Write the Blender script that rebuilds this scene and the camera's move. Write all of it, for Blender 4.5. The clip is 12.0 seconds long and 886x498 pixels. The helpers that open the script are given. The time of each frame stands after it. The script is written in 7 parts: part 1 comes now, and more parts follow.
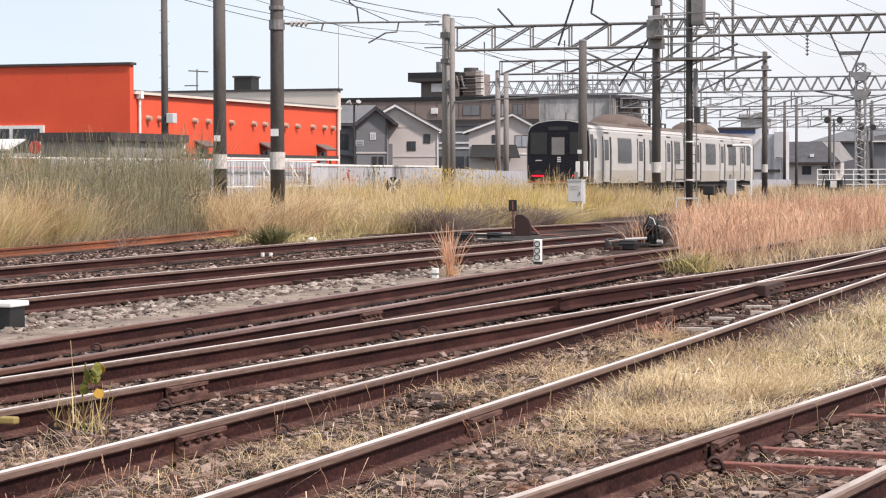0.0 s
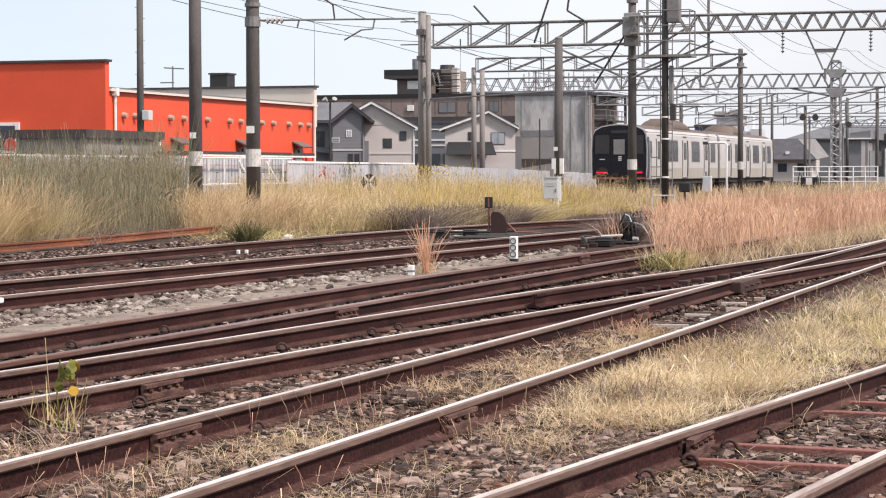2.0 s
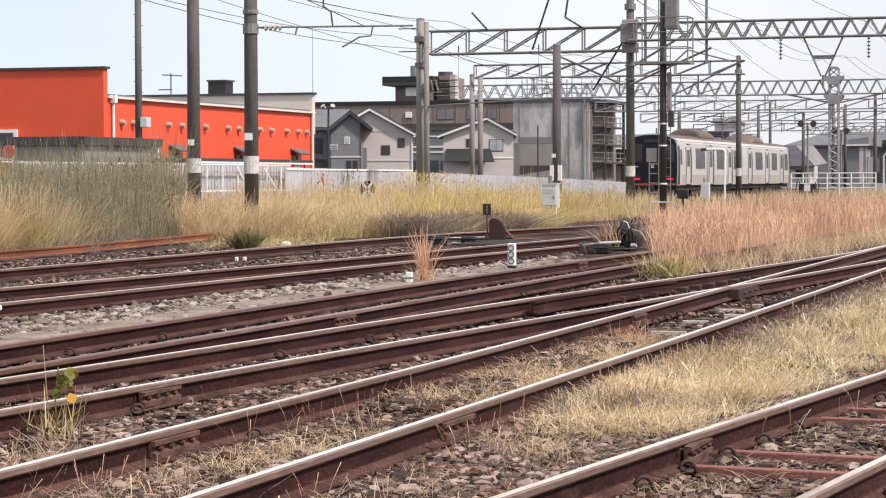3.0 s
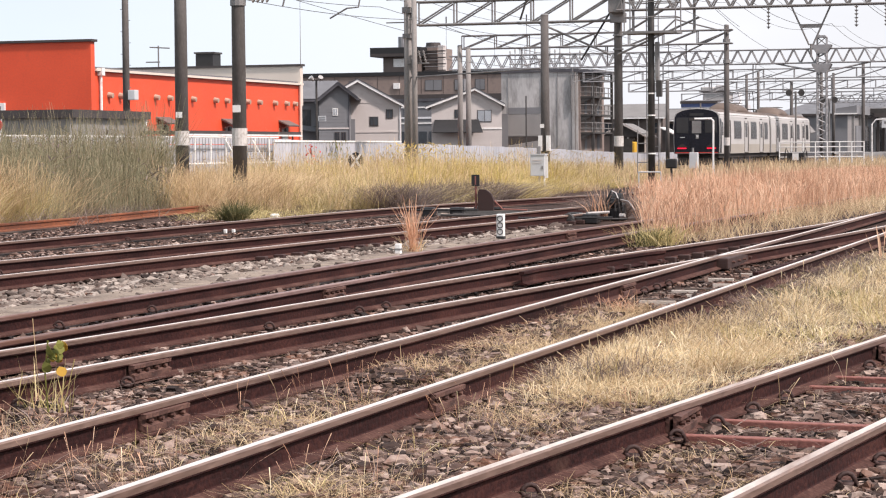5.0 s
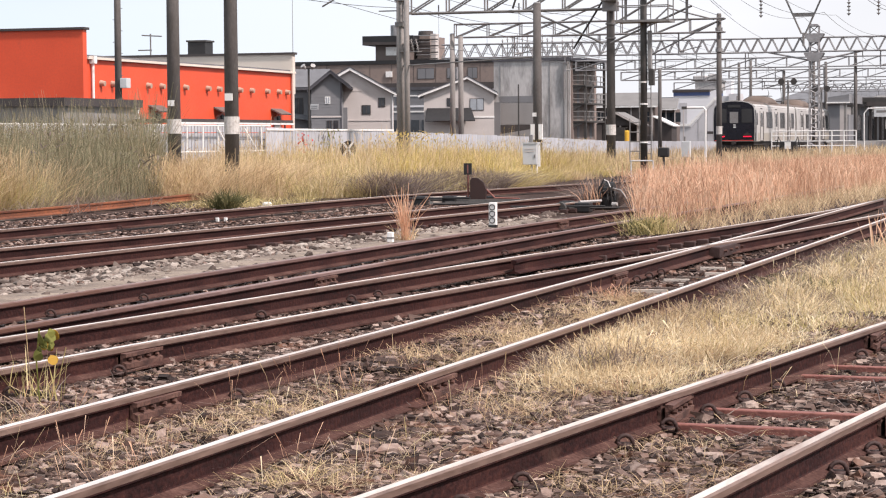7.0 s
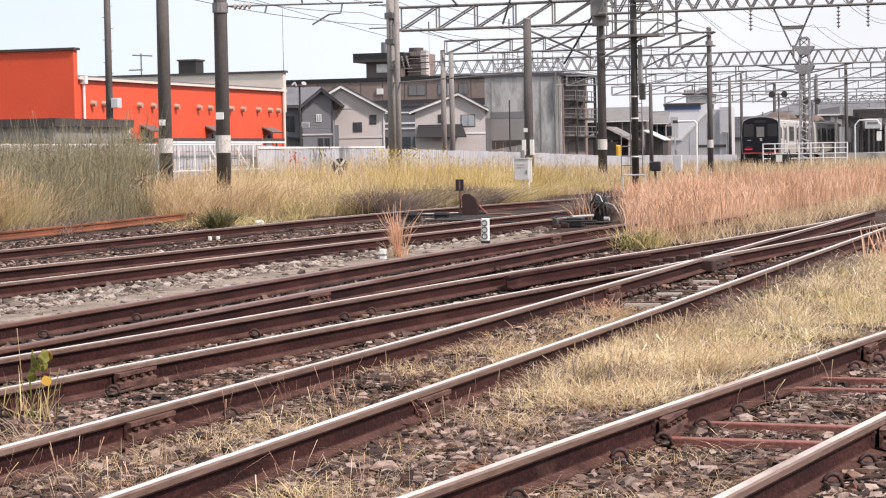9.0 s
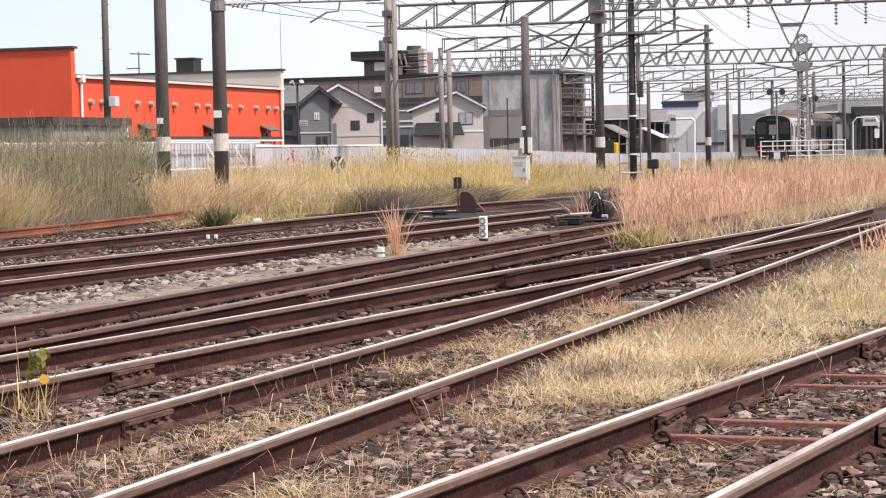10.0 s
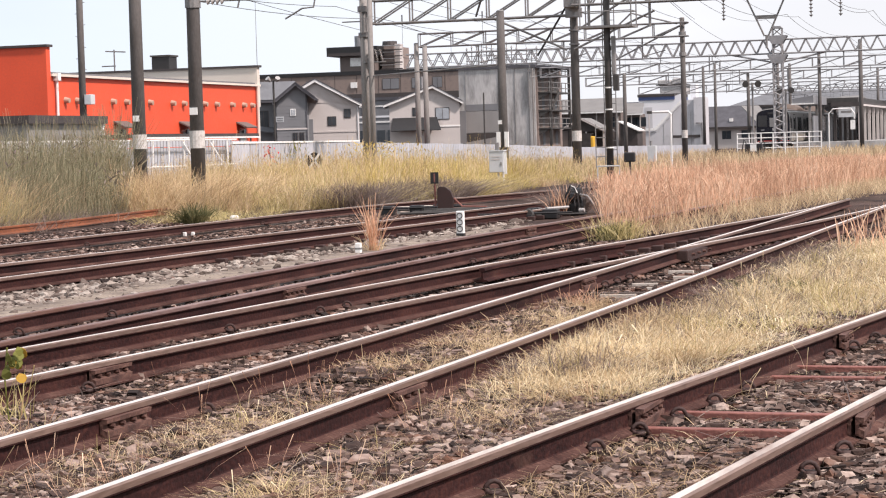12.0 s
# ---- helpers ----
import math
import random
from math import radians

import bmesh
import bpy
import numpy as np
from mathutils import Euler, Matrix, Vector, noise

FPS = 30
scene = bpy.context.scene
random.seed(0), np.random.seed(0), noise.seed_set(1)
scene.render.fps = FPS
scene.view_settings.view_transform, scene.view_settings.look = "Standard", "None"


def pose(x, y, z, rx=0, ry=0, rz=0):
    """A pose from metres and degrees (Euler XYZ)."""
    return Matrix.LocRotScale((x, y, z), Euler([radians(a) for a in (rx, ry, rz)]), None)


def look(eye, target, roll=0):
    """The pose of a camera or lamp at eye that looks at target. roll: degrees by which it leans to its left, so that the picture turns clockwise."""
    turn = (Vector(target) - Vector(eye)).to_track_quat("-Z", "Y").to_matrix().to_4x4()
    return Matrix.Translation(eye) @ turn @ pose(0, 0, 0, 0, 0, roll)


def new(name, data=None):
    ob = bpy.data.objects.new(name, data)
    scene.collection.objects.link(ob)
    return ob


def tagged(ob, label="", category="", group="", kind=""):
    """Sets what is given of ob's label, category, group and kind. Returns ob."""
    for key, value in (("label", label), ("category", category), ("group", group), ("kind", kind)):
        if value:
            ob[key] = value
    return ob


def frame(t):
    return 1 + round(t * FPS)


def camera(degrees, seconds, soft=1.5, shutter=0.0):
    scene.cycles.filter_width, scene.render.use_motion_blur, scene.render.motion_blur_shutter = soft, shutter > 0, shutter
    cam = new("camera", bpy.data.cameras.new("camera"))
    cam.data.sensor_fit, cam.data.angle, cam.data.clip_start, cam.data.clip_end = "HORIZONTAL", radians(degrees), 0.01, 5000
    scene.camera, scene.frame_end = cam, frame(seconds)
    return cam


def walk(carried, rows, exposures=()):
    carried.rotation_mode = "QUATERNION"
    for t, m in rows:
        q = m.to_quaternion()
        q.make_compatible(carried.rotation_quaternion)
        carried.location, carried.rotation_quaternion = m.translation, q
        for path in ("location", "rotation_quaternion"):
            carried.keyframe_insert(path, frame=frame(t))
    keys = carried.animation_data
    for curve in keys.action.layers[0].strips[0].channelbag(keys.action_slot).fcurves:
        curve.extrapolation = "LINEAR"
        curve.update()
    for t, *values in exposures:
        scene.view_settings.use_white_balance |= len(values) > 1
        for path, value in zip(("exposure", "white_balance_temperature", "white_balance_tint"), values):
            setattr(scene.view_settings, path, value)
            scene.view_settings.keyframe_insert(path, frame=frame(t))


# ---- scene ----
# World: y runs along the tracks, x to the right of them, rail tops at z = 0.16.
CAM_Z = 1.43
cam = camera(22.0, 12.0, soft=1.15)
# seconds, place, yaw, pitch, roll
PATH = [
    (0, 0.000, 0.000, 0.000, 17.800, -1.860, 0.150),
    (0.5, 0.005, -0.003, -0.000, 17.430, -1.975, 0.236),
    (1, 0.007, -0.006, 0.002, 17.262, -2.049, 0.247),
    (1.5, 0.006, -0.003, -0.001, 17.200, -2.035, 0.204),
    (2, 0.003, 0.007, -0.002, 17.202, -1.932, 0.151),
    (2.5, 0.006, 0.014, -0.001, 17.205, -1.808, 0.149),
    (3, 0.007, 0.002, -0.000, 17.158, -1.762, 0.191),
    (5, 0.011, -0.008, 0.001, 16.868, -2.492, 0.524),
    (5.5, 0.009, 0.003, 0.001, 16.805, -2.651, 0.473),
    (6, 0.007, 0.005, 0.000, 16.762, -2.768, 0.362),
    (6.5, 0.008, -0.000, -0.001, 16.725, -2.803, 0.335),
    (7, 0.009, 0.004, 0.001, 16.676, -2.782, 0.469),
    (7.5, 0.011, -0.007, 0.000, 16.609, -2.664, 0.647),
    (9.5, 0.013, 0.005, 0.002, 16.433, -2.350, 1.153),
    (10, 0.008, 0.013, -0.002, 16.412, -2.424, 1.182),
    (10.5, 0.012, 0.013, -0.001, 16.354, -2.556, 1.226),
    (11, 0.007, 0.015, -0.001, 16.214, -2.654, 1.343),
    (11.5, 0.014, 0.008, -0.000, 16.020, -2.667, 1.540),
    (12, 0.016, 0.012, -0.002, 15.832, -2.563, 1.699)]
walk(cam, [(t, pose(x, y, CAM_Z + z, 90 + p, r, a)) for t, x, y, z, a, p, r in PATH],
     exposures=[(0, 0.56, 6600, 21), (3, 0.56, 6600, 21), (5, 0.63, 6650, 22.5), (12, 0.63, 6650, 22.5)])

# ---- light ----
SUN_EL, SUN_AZ = 49, 108          # degrees; azimuth clockwise from +y
world = bpy.data.worlds.new("sky")
scene.world = world
world.use_nodes = True
wn, wl = world.node_tree.nodes, world.node_tree.links
wn.clear()
w_out, w_bg = wn.new("ShaderNodeOutputWorld"), wn.new("ShaderNodeBackground")
w_sky = wn.new("ShaderNodeTexSky")
w_sky.sky_type, w_sky.sun_disc = "NISHITA", False
w_sky.sun_elevation, w_sky.sun_rotation = radians(SUN_EL), radians(SUN_AZ)
w_sky.dust_density, w_sky.air_density = 2.0, 1.0
w_tc, w_map, w_noise, w_ramp = (wn.new(k) for k in ("ShaderNodeTexCoord", "ShaderNodeMapping", "ShaderNodeTexNoise", "ShaderNodeValToRGB"))
w_map.inputs["Scale"].default_value = (1.0, 1.0, 4.0)
w_noise.inputs["Scale"].default_value, w_noise.inputs["Detail"].default_value = 2.6, 6
w_ramp.color_ramp.elements[0].position, w_ramp.color_ramp.elements[1].position = 0.36, 0.60
w_ramp.color_ramp.elements[0].color, w_ramp.color_ramp.elements[1].color = (0.80, 0.80, 0.80, 1), (1.0, 1.0, 1.0, 1)
w_mix = wn.new("ShaderNodeMix")
w_mix.data_type = "RGBA"
w_sep, w_side, w_cloud = wn.new("ShaderNodeSeparateXYZ"), wn.new("ShaderNodeMapRange"), wn.new("ShaderNodeMix")
w_cloud.data_type = "RGBA"
w_cloud.inputs["A"].default_value, w_cloud.inputs["B"].default_value = (5.2, 6.35, 6.75, 1), (6.15, 6.8, 6.9, 1)   # thin cloud, whiter towards the sun's side
w_side.inputs["From Min"].default_value, w_side.inputs["From Max"].default_value = -0.46, -0.20
wl.new(w_tc.outputs["Generated"], w_sep.inputs["Vector"])
wl.new(w_sep.outputs["X"], w_side.inputs["Value"])
wl.new(w_side.outputs["Result"], w_cloud.inputs["Factor"])
wl.new(w_cloud.outputs["Result"], w_mix.inputs["B"])
wl.new(w_tc.outputs["Generated"], w_map.inputs["Vector"])
wl.new(w_map.outputs["Vector"], w_noise.inputs["Vector"])
wl.new(w_noise.outputs["Fac"], w_ramp.inputs["Fac"])
wl.new(w_ramp.outputs["Color"], w_mix.inputs["Factor"])
wl.new(w_sky.outputs["Color"], w_mix.inputs["A"])
wl.new(w_mix.outputs["Result"], w_bg.inputs["Color"])
wl.new(w_bg.outputs["Background"], w_out.inputs["Surface"])
w_bg.inputs["Strength"].default_value = 0.1
sun = new("sun", bpy.data.lights.new("sun", "SUN"))
sun.data.energy, sun.data.angle, sun.data.color = 3.4, radians(5), (1.0, 0.94, 0.85)
saz, sel = radians(SUN_AZ), radians(SUN_EL)
sun.matrix_world = look((0, 0, 60), (-60 * math.sin(saz) * math.cos(sel), -60 * math.cos(saz) * math.cos(sel), 60 - 60 * math.sin(sel)))


# ---- materials ----
def mat(name, col, rough=0.75, metal=0.0, var=0.25, scale=3.0, fine=40.0, bump=0.2, dirt=None, dirt_at=0.58, island=0.0, obj=0.0, stretch=(1, 1, 1), coat=0.0, spec=0.5):
    m = bpy.data.materials.new(name)
    m.use_nodes = True
    n, l = m.node_tree.nodes, m.node_tree.links
    b = n["Principled BSDF"]
    tc, mp = n.new("ShaderNodeTexCoord"), n.new("ShaderNodeMapping")
    mp.inputs["Scale"].default_value = stretch
    l.new(tc.outputs["Object"], mp.inputs["Vector"])
    n1, n2 = n.new("ShaderNodeTexNoise"), n.new("ShaderNodeTexNoise")
    n1.inputs["Scale"].default_value, n1.inputs["Detail"].default_value = scale, 4
    n2.inputs["Scale"].default_value, n2.inputs["Detail"].default_value = fine, 3
    for k in (n1, n2):
        l.new(mp.outputs["Vector"], k.inputs["Vector"])
    add = n.new("ShaderNodeMath")
    add.operation = "ADD"
    l.new(n1.outputs["Fac"], add.inputs[0])
    l.new(n2.outputs["Fac"], add.inputs[1])
    value = add.outputs[0]
    lo, hi = 0.7, 1.3
    for amount, kind, key in ((island, "ShaderNodeNewGeometry", "Random Per Island"), (obj, "ShaderNodeObjectInfo", "Random")):
        if amount:
            g = n.new(kind)
            mu = n.new("ShaderNodeMath")
            mu.operation = "MULTIPLY_ADD"
            mu.inputs[1].default_value, mu.inputs[2].default_value = amount, -amount / 2
            l.new(g.outputs[key], mu.inputs[0])
            a2 = n.new("ShaderNodeMath")
            a2.operation = "ADD"
            l.new(value, a2.inputs[0])
            l.new(mu.outputs[0], a2.inputs[1])
            value = a2.outputs[0]
            lo, hi = lo - amount / 2, hi + amount / 2
    rng = n.new("ShaderNodeMapRange")
    rng.inputs["From Min"].default_value, rng.inputs["From Max"].default_value = lo, hi
    l.new(value, rng.inputs["Value"])
    ramp = n.new("ShaderNodeValToRGB")
    cols = col if isinstance(col[0], (tuple, list)) else [tuple(c * (1 - var) for c in col), tuple(min(1, c * (1 + var)) for c in col)]
    while len(ramp.color_ramp.elements) < len(cols):
        ramp.color_ramp.elements.new(0.5)
    for i, c in enumerate(cols):
        ramp.color_ramp.elements[i].position = i / (len(cols) - 1)
        ramp.color_ramp.elements[i].color = (*c, 1)
    l.new(rng.outputs["Result"], ramp.inputs["Fac"])
    colour = ramp.outputs["Color"]
    if dirt:
        n3 = n.new("ShaderNodeTexNoise")
        n3.inputs["Scale"].default_value, n3.inputs["Detail"].default_value, n3.inputs["Roughness"].default_value = scale * 2.3, 6, 0.65
        l.new(mp.outputs["Vector"], n3.inputs["Vector"])
        r3 = n.new("ShaderNodeMapRange")
        r3.inputs["From Min"].default_value, r3.inputs["From Max"].default_value = dirt_at - 0.08, dirt_at + 0.12
        l.new(n3.outputs["Fac"], r3.inputs["Value"])
        mx = n.new("ShaderNodeMix")
        mx.data_type = "RGBA"
        mx.inputs["B"].default_value = (*dirt, 1)
        l.new(r3.outputs["Result"], mx.inputs["Factor"])
        l.new(colour, mx.inputs["A"])
        colour = mx.outputs["Result"]
    l.new(colour, b.inputs["Base Color"])
    rr = n.new("ShaderNodeMapRange")
    rr.inputs["From Min"].default_value, rr.inputs["From Max"].default_value = 0.3, 0.7
    rr.inputs["To Min"].default_value, rr.inputs["To Max"].default_value = max(0.03, rough - 0.1), min(1, rough + 0.1)
    l.new(n2.outputs["Fac"], rr.inputs["Value"])
    l.new(rr.outputs["Result"], b.inputs["Roughness"])
    b.inputs["Metallic"].default_value = metal
    b.inputs["Coat Weight"].default_value = coat
    b.inputs["Specular IOR Level"].default_value = spec
    if bump:
        bp = n.new("ShaderNodeBump")
        bp.inputs["Strength"].default_value, bp.inputs["Distance"].default_value = bump, 0.02
        l.new(add.outputs[0], bp.inputs["Height"])
        l.new(bp.outputs["Normal"], b.inputs["Normal"])
    return m


def blade_mat(name, cols, rough=0.8, through_light=0.34):
    m = mat(name, cols, rough, island=1.6, scale=0.35, fine=6, bump=0)
    n, l = m.node_tree.nodes, m.node_tree.links
    b = n["Principled BSDF"]
    src = b.inputs["Base Color"].links[0].from_socket
    co, big, rng, mul = n.new("ShaderNodeTexCoord"), n.new("ShaderNodeTexNoise"), n.new("ShaderNodeMapRange"), n.new("ShaderNodeMix")
    l.new(co.outputs["Object"], big.inputs["Vector"])     # clumps of older and younger growth
    big.inputs["Scale"].default_value, big.inputs["Detail"].default_value = 0.75, 3
    l.new(big.outputs["Fac"], rng.inputs[0])
    for k, v in ((1, 0.36), (2, 0.56), (3, 0.0), (4, 1.0)):
        rng.inputs[k].default_value = v
    mul.data_type, mul.blend_type = "RGBA", "MIX"
    old = n.new("ShaderNodeMix")
    old.data_type, old.blend_type = "RGBA", "MULTIPLY"
    old.inputs[0].default_value = 1.0
    l.new(src, old.inputs[6])
    old.inputs[7].default_value = (0.66, 0.60, 0.56, 1)
    l.new(rng.outputs[0], mul.inputs[0])
    l.new(old.outputs[2], mul.inputs[6])
    l.new(src, mul.inputs[7])
    src = mul.outputs[2]
    l.new(src, b.inputs["Base Color"])
    tr, mix = n.new("ShaderNodeBsdfTranslucent"), n.new("ShaderNodeMixShader")
    l.new(src, tr.inputs["Color"])
    mix.inputs[0].default_value = through_light
    l.new(b.outputs[0], mix.inputs[1])
    l.new(tr.outputs[0], mix.inputs[2])
    l.new(mix.outputs[0], n["Material Output"].inputs["Surface"])
    return m


def glow_mat(name, col, strength):
    m = bpy.data.materials.new(name)
    m.use_nodes = True
    b = m.node_tree.nodes["Principled BSDF"]
    b.inputs["Base Color"].default_value = (0.25, 0.01, 0.01, 1)
    b.inputs["Emission Color"].default_value = (*col, 1)
    b.inputs["Emission Strength"].default_value = strength
    return m


M = {}
M["ground"] = mat("gravel ground", [(0.014, 0.009, 0.008), (0.044, 0.027, 0.022), (0.10, 0.066, 0.055)], 0.95, spec=0.15, scale=0.5, fine=22, bump=0.9, dirt=(0.17, 0.12, 0.08), dirt_at=0.64)
M["stone"] = mat("weathered ballast stone", [(0.008, 0.005, 0.0045), (0.033, 0.021, 0.018), (0.082, 0.053, 0.044), (0.185, 0.128, 0.106), (0.46, 0.37, 0.32)], 0.9, spec=0.25, island=2.8, scale=1.2, fine=30, bump=0.4, dirt=(0.17, 0.08, 0.05), dirt_at=0.60)
M["pale_stone"] = mat("pale grey ballast stone", [(0.035, 0.026, 0.022), (0.12, 0.092, 0.078), (0.25, 0.21, 0.18), (0.44, 0.39, 0.345)], 0.9, spec=0.25, island=1.8, scale=1.2, fine=30, bump=0.4)
M["path"] = mat("trodden fine gravel", [(0.11, 0.082, 0.064), (0.21, 0.165, 0.128), (0.32, 0.265, 0.21)], 0.95, scale=0.9, fine=30, bump=0.7, dirt=(0.10, 0.075, 0.06), dirt_at=0.56)
M["rust"] = mat("rusty rail steel", [(0.012, 0.0045, 0.0045), (0.033, 0.0118, 0.0110), (0.062, 0.024, 0.0195)], 0.85, 0.0, spec=0.15, scale=1.6, fine=45, bump=0.35, stretch=(1, 0.6, 1), dirt=(0.085, 0.044, 0.034), dirt_at=0.70)
# lighter than the web: sunlight on the flange put into its colour, plus dust
M["foot_sunlit_dust"] = mat("sunlit dusty rail flange", [(0.028, 0.0125, 0.011), (0.070, 0.034, 0.028), (0.13, 0.072, 0.058)], 0.9, 0.0, spec=0.15, scale=2.2, fine=40, bump=0.3, dirt=(0.075, 0.036, 0.030), dirt_at=0.58)
M["joint"] = mat("brown rusted joint bar", [(0.03, 0.013, 0.011), (0.08, 0.036, 0.028), (0.16, 0.082, 0.062)], 0.8, 0.1, scale=5, fine=50, bump=0.3)
M["rust_bright"] = mat("orange rusted rail steel", [(0.08, 0.028, 0.015), (0.19, 0.062, 0.027), (0.32, 0.105, 0.042)], 0.8, 0.1, scale=1.6, fine=45, bump=0.25, stretch=(1, 0.25, 1))
M["railhead"] = mat("worn steel rail head", [(0.72, 0.63, 0.56), (0.96, 0.90, 0.84)], 0.38, 0.6, scale=1.4, fine=60, bump=0.08, stretch=(1, 0.12, 1), dirt=(0.50, 0.37, 0.30), dirt_at=0.62)
M["head_edge"] = mat("brown shoulder of a rail head", [(0.13, 0.080, 0.062), (0.27, 0.185, 0.150)], 0.5, 0.4, scale=1.4, fine=60, bump=0.1, stretch=(1, 0.12, 1))
M["railhead_tan"] = mat("tan worn rail head", [(0.62, 0.52, 0.44), (0.88, 0.79, 0.71)], 0.42, 0.5, scale=1.4, fine=60, bump=0.08, stretch=(1, 0.12, 1), dirt=(0.36, 0.24, 0.19), dirt_at=0.58)
M["railhead_dull"] = mat("dull brown rail head", [(0.16, 0.095, 0.085), (0.30, 0.20, 0.18)], 0.5, 0.4, scale=1.4, fine=60, bump=0.08, stretch=(1, 0.12, 1), dirt=(0.16, 0.075, 0.05), dirt_at=0.55)
M["sleeper"] = mat("weathered timber sleeper", [(0.036, 0.025, 0.021), (0.082, 0.058, 0.047), (0.155, 0.122, 0.10)], 0.9, obj=0.7, scale=2, fine=30, bump=0.6, stretch=(0.5, 6, 4))
M["pale_timber"] = mat("bleached splintered timber", [(0.25, 0.20, 0.17), (0.46, 0.40, 0.35), (0.62, 0.56, 0.50)], 0.9, obj=0.6, scale=3, fine=40, bump=0.5, stretch=(0.5, 6, 4))
M["tie_rust"] = mat("rusted steel tie", [(0.17, 0.06, 0.048), (0.30, 0.125, 0.10)], 0.75, 0.1, scale=3, fine=40, bump=0.3)
M["clip"] = mat("blackened rust spring clip", (0.042, 0.020, 0.017), 0.7, 0.1)
M["concrete"] = mat("dark weathered concrete", [(0.072, 0.066, 0.063), (0.128, 0.118, 0.112)], 0.9, scale=1.0, fine=30, bump=0.25, stretch=(1, 1, 0.3), dirt=(0.06, 0.052, 0.046), dirt_at=0.6)
M["concrete_pale"] = mat("pale grey concrete", [(0.17, 0.16, 0.15), (0.28, 0.265, 0.25)], 0.9, scale=1.0, fine=30, bump=0.2, stretch=(1, 1, 0.3), dirt=(0.13, 0.12, 0.11), dirt_at=0.62)
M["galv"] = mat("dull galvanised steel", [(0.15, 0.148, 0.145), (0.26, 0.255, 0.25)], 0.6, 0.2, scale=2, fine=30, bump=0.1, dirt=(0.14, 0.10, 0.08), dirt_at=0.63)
M["dark_steel"] = mat("dark painted steel", [(0.035, 0.033, 0.032), (0.07, 0.065, 0.06)], 0.6, 0.2, scale=3, fine=30, bump=0.15)
M["black"] = mat("matt black paint", (0.014, 0.014, 0.015), 0.5, var=0.3, bump=0.05)
M["white"] = mat("white paint", (0.76, 0.76, 0.74), 0.6, var=0.08, scale=2, bump=0.08, dirt=(0.52, 0.49, 0.44), dirt_at=0.62)
M["band"] = mat("faded white pole paint", (0.54, 0.525, 0.50), 0.7, var=0.12, scale=5, bump=0.1, dirt=(0.36, 0.33, 0.30), dirt_at=0.56)
# pale fittings; on far beams the extra paleness is distance haze put into the colour
M["galv_far"] = mat("pale galvanised steel, haze on far beams", [(0.20, 0.20, 0.205), (0.33, 0.33, 0.335)], 0.6, 0.15, scale=2, fine=30, bump=0.1)
M["white_panel"] = mat("white steel fence sheet", (0.40, 0.415, 0.45), 0.55, var=0.16, obj=1.1, scale=0.8, bump=0.08, dirt=(0.42, 0.43, 0.44), dirt_at=0.6)
M["insul"] = mat("grey porcelain", (0.36, 0.35, 0.34), 0.25, var=0.1, bump=0)
M["wire"] = mat("dull copper wire", (0.10, 0.10, 0.10), 0.6, 0.3, bump=0)
M["orange"] = mat("orange red cladding", [(0.63, 0.072, 0.026), (0.74, 0.092, 0.034)], 0.6, scale=0.5, fine=12, bump=0.06, dirt=(0.56, 0.07, 0.03), dirt_at=0.66)
M["tan"] = mat("beige render", (0.62, 0.56, 0.49), 0.8, var=0.07, scale=0.7, bump=0.08)
M["vent"] = mat("dusty beige vent cover", (0.42, 0.30, 0.23), 0.8, var=0.12)
M["dark_trim"] = mat("dark brown trim", (0.05, 0.042, 0.04), 0.6, var=0.2)
M["grey_sheet"] = mat("grey shed sheet", (0.25, 0.245, 0.24), 0.7, var=0.12, scale=0.9, bump=0.15, stretch=(1, 1, 0.3))
M["house_grey"] = mat("dark grey siding", (0.175, 0.18, 0.19), 0.75, var=0.12, scale=0.6, bump=0.1)
M["house_beige"] = mat("pale beige siding", (0.50, 0.465, 0.445), 0.8, var=0.07, scale=0.6, bump=0.08, dirt=(0.43, 0.40, 0.38), dirt_at=0.64)
M["house_stone"] = mat("warm grey siding", (0.50, 0.465, 0.445), 0.8, var=0.08, scale=0.6, bump=0.08, dirt=(0.42, 0.385, 0.36), dirt_at=0.64)
M["roof_dark"] = mat("dark slate roofing", (0.085, 0.085, 0.095), 0.75, spec=0.15, var=0.25, scale=1.2, bump=0.2)
M["roof_grey"] = mat("grey metal roofing", (0.145, 0.15, 0.16), 0.7, spec=0.2, var=0.2, scale=1.0, bump=0.15)
M["brown_wall"] = mat("brown tiled wall", (0.235, 0.185, 0.162), 0.8, var=0.15, scale=0.5, bump=0.1, dirt=(0.16, 0.13, 0.12), dirt_at=0.58)
M["grey_render"] = mat("streaked grey render", [(0.33, 0.325, 0.32), (0.48, 0.475, 0.47)], 0.85, scale=0.35, fine=5, bump=0.1, stretch=(1, 1, 0.3), dirt=(0.21, 0.205, 0.20), dirt_at=0.55)
M["pale_render"] = mat("pale blue grey render", (0.70, 0.71, 0.73), 0.8, var=0.06, scale=0.4, bump=0.05)
M["concrete_white"] = mat("pale grey smooth concrete", (0.50, 0.50, 0.515), 0.8, var=0.07, scale=0.4, bump=0.05, dirt=(0.40, 0.40, 0.41), dirt_at=0.62)
M["sheet_roof"] = mat("pale weathered sheet roofing", (0.19, 0.187, 0.183), 0.8, var=0.15, scale=0.8, bump=0.1, spec=0.15, dirt=(0.20, 0.19, 0.185), dirt_at=0.58)
M["house_brown"] = mat("dark brown boarding", (0.13, 0.105, 0.095), 0.8, var=0.15, scale=0.8, bump=0.1)
M["blue_roof"] = mat("blue metal roof", (0.055, 0.09, 0.22), 0.5, var=0.15, bump=0.05)
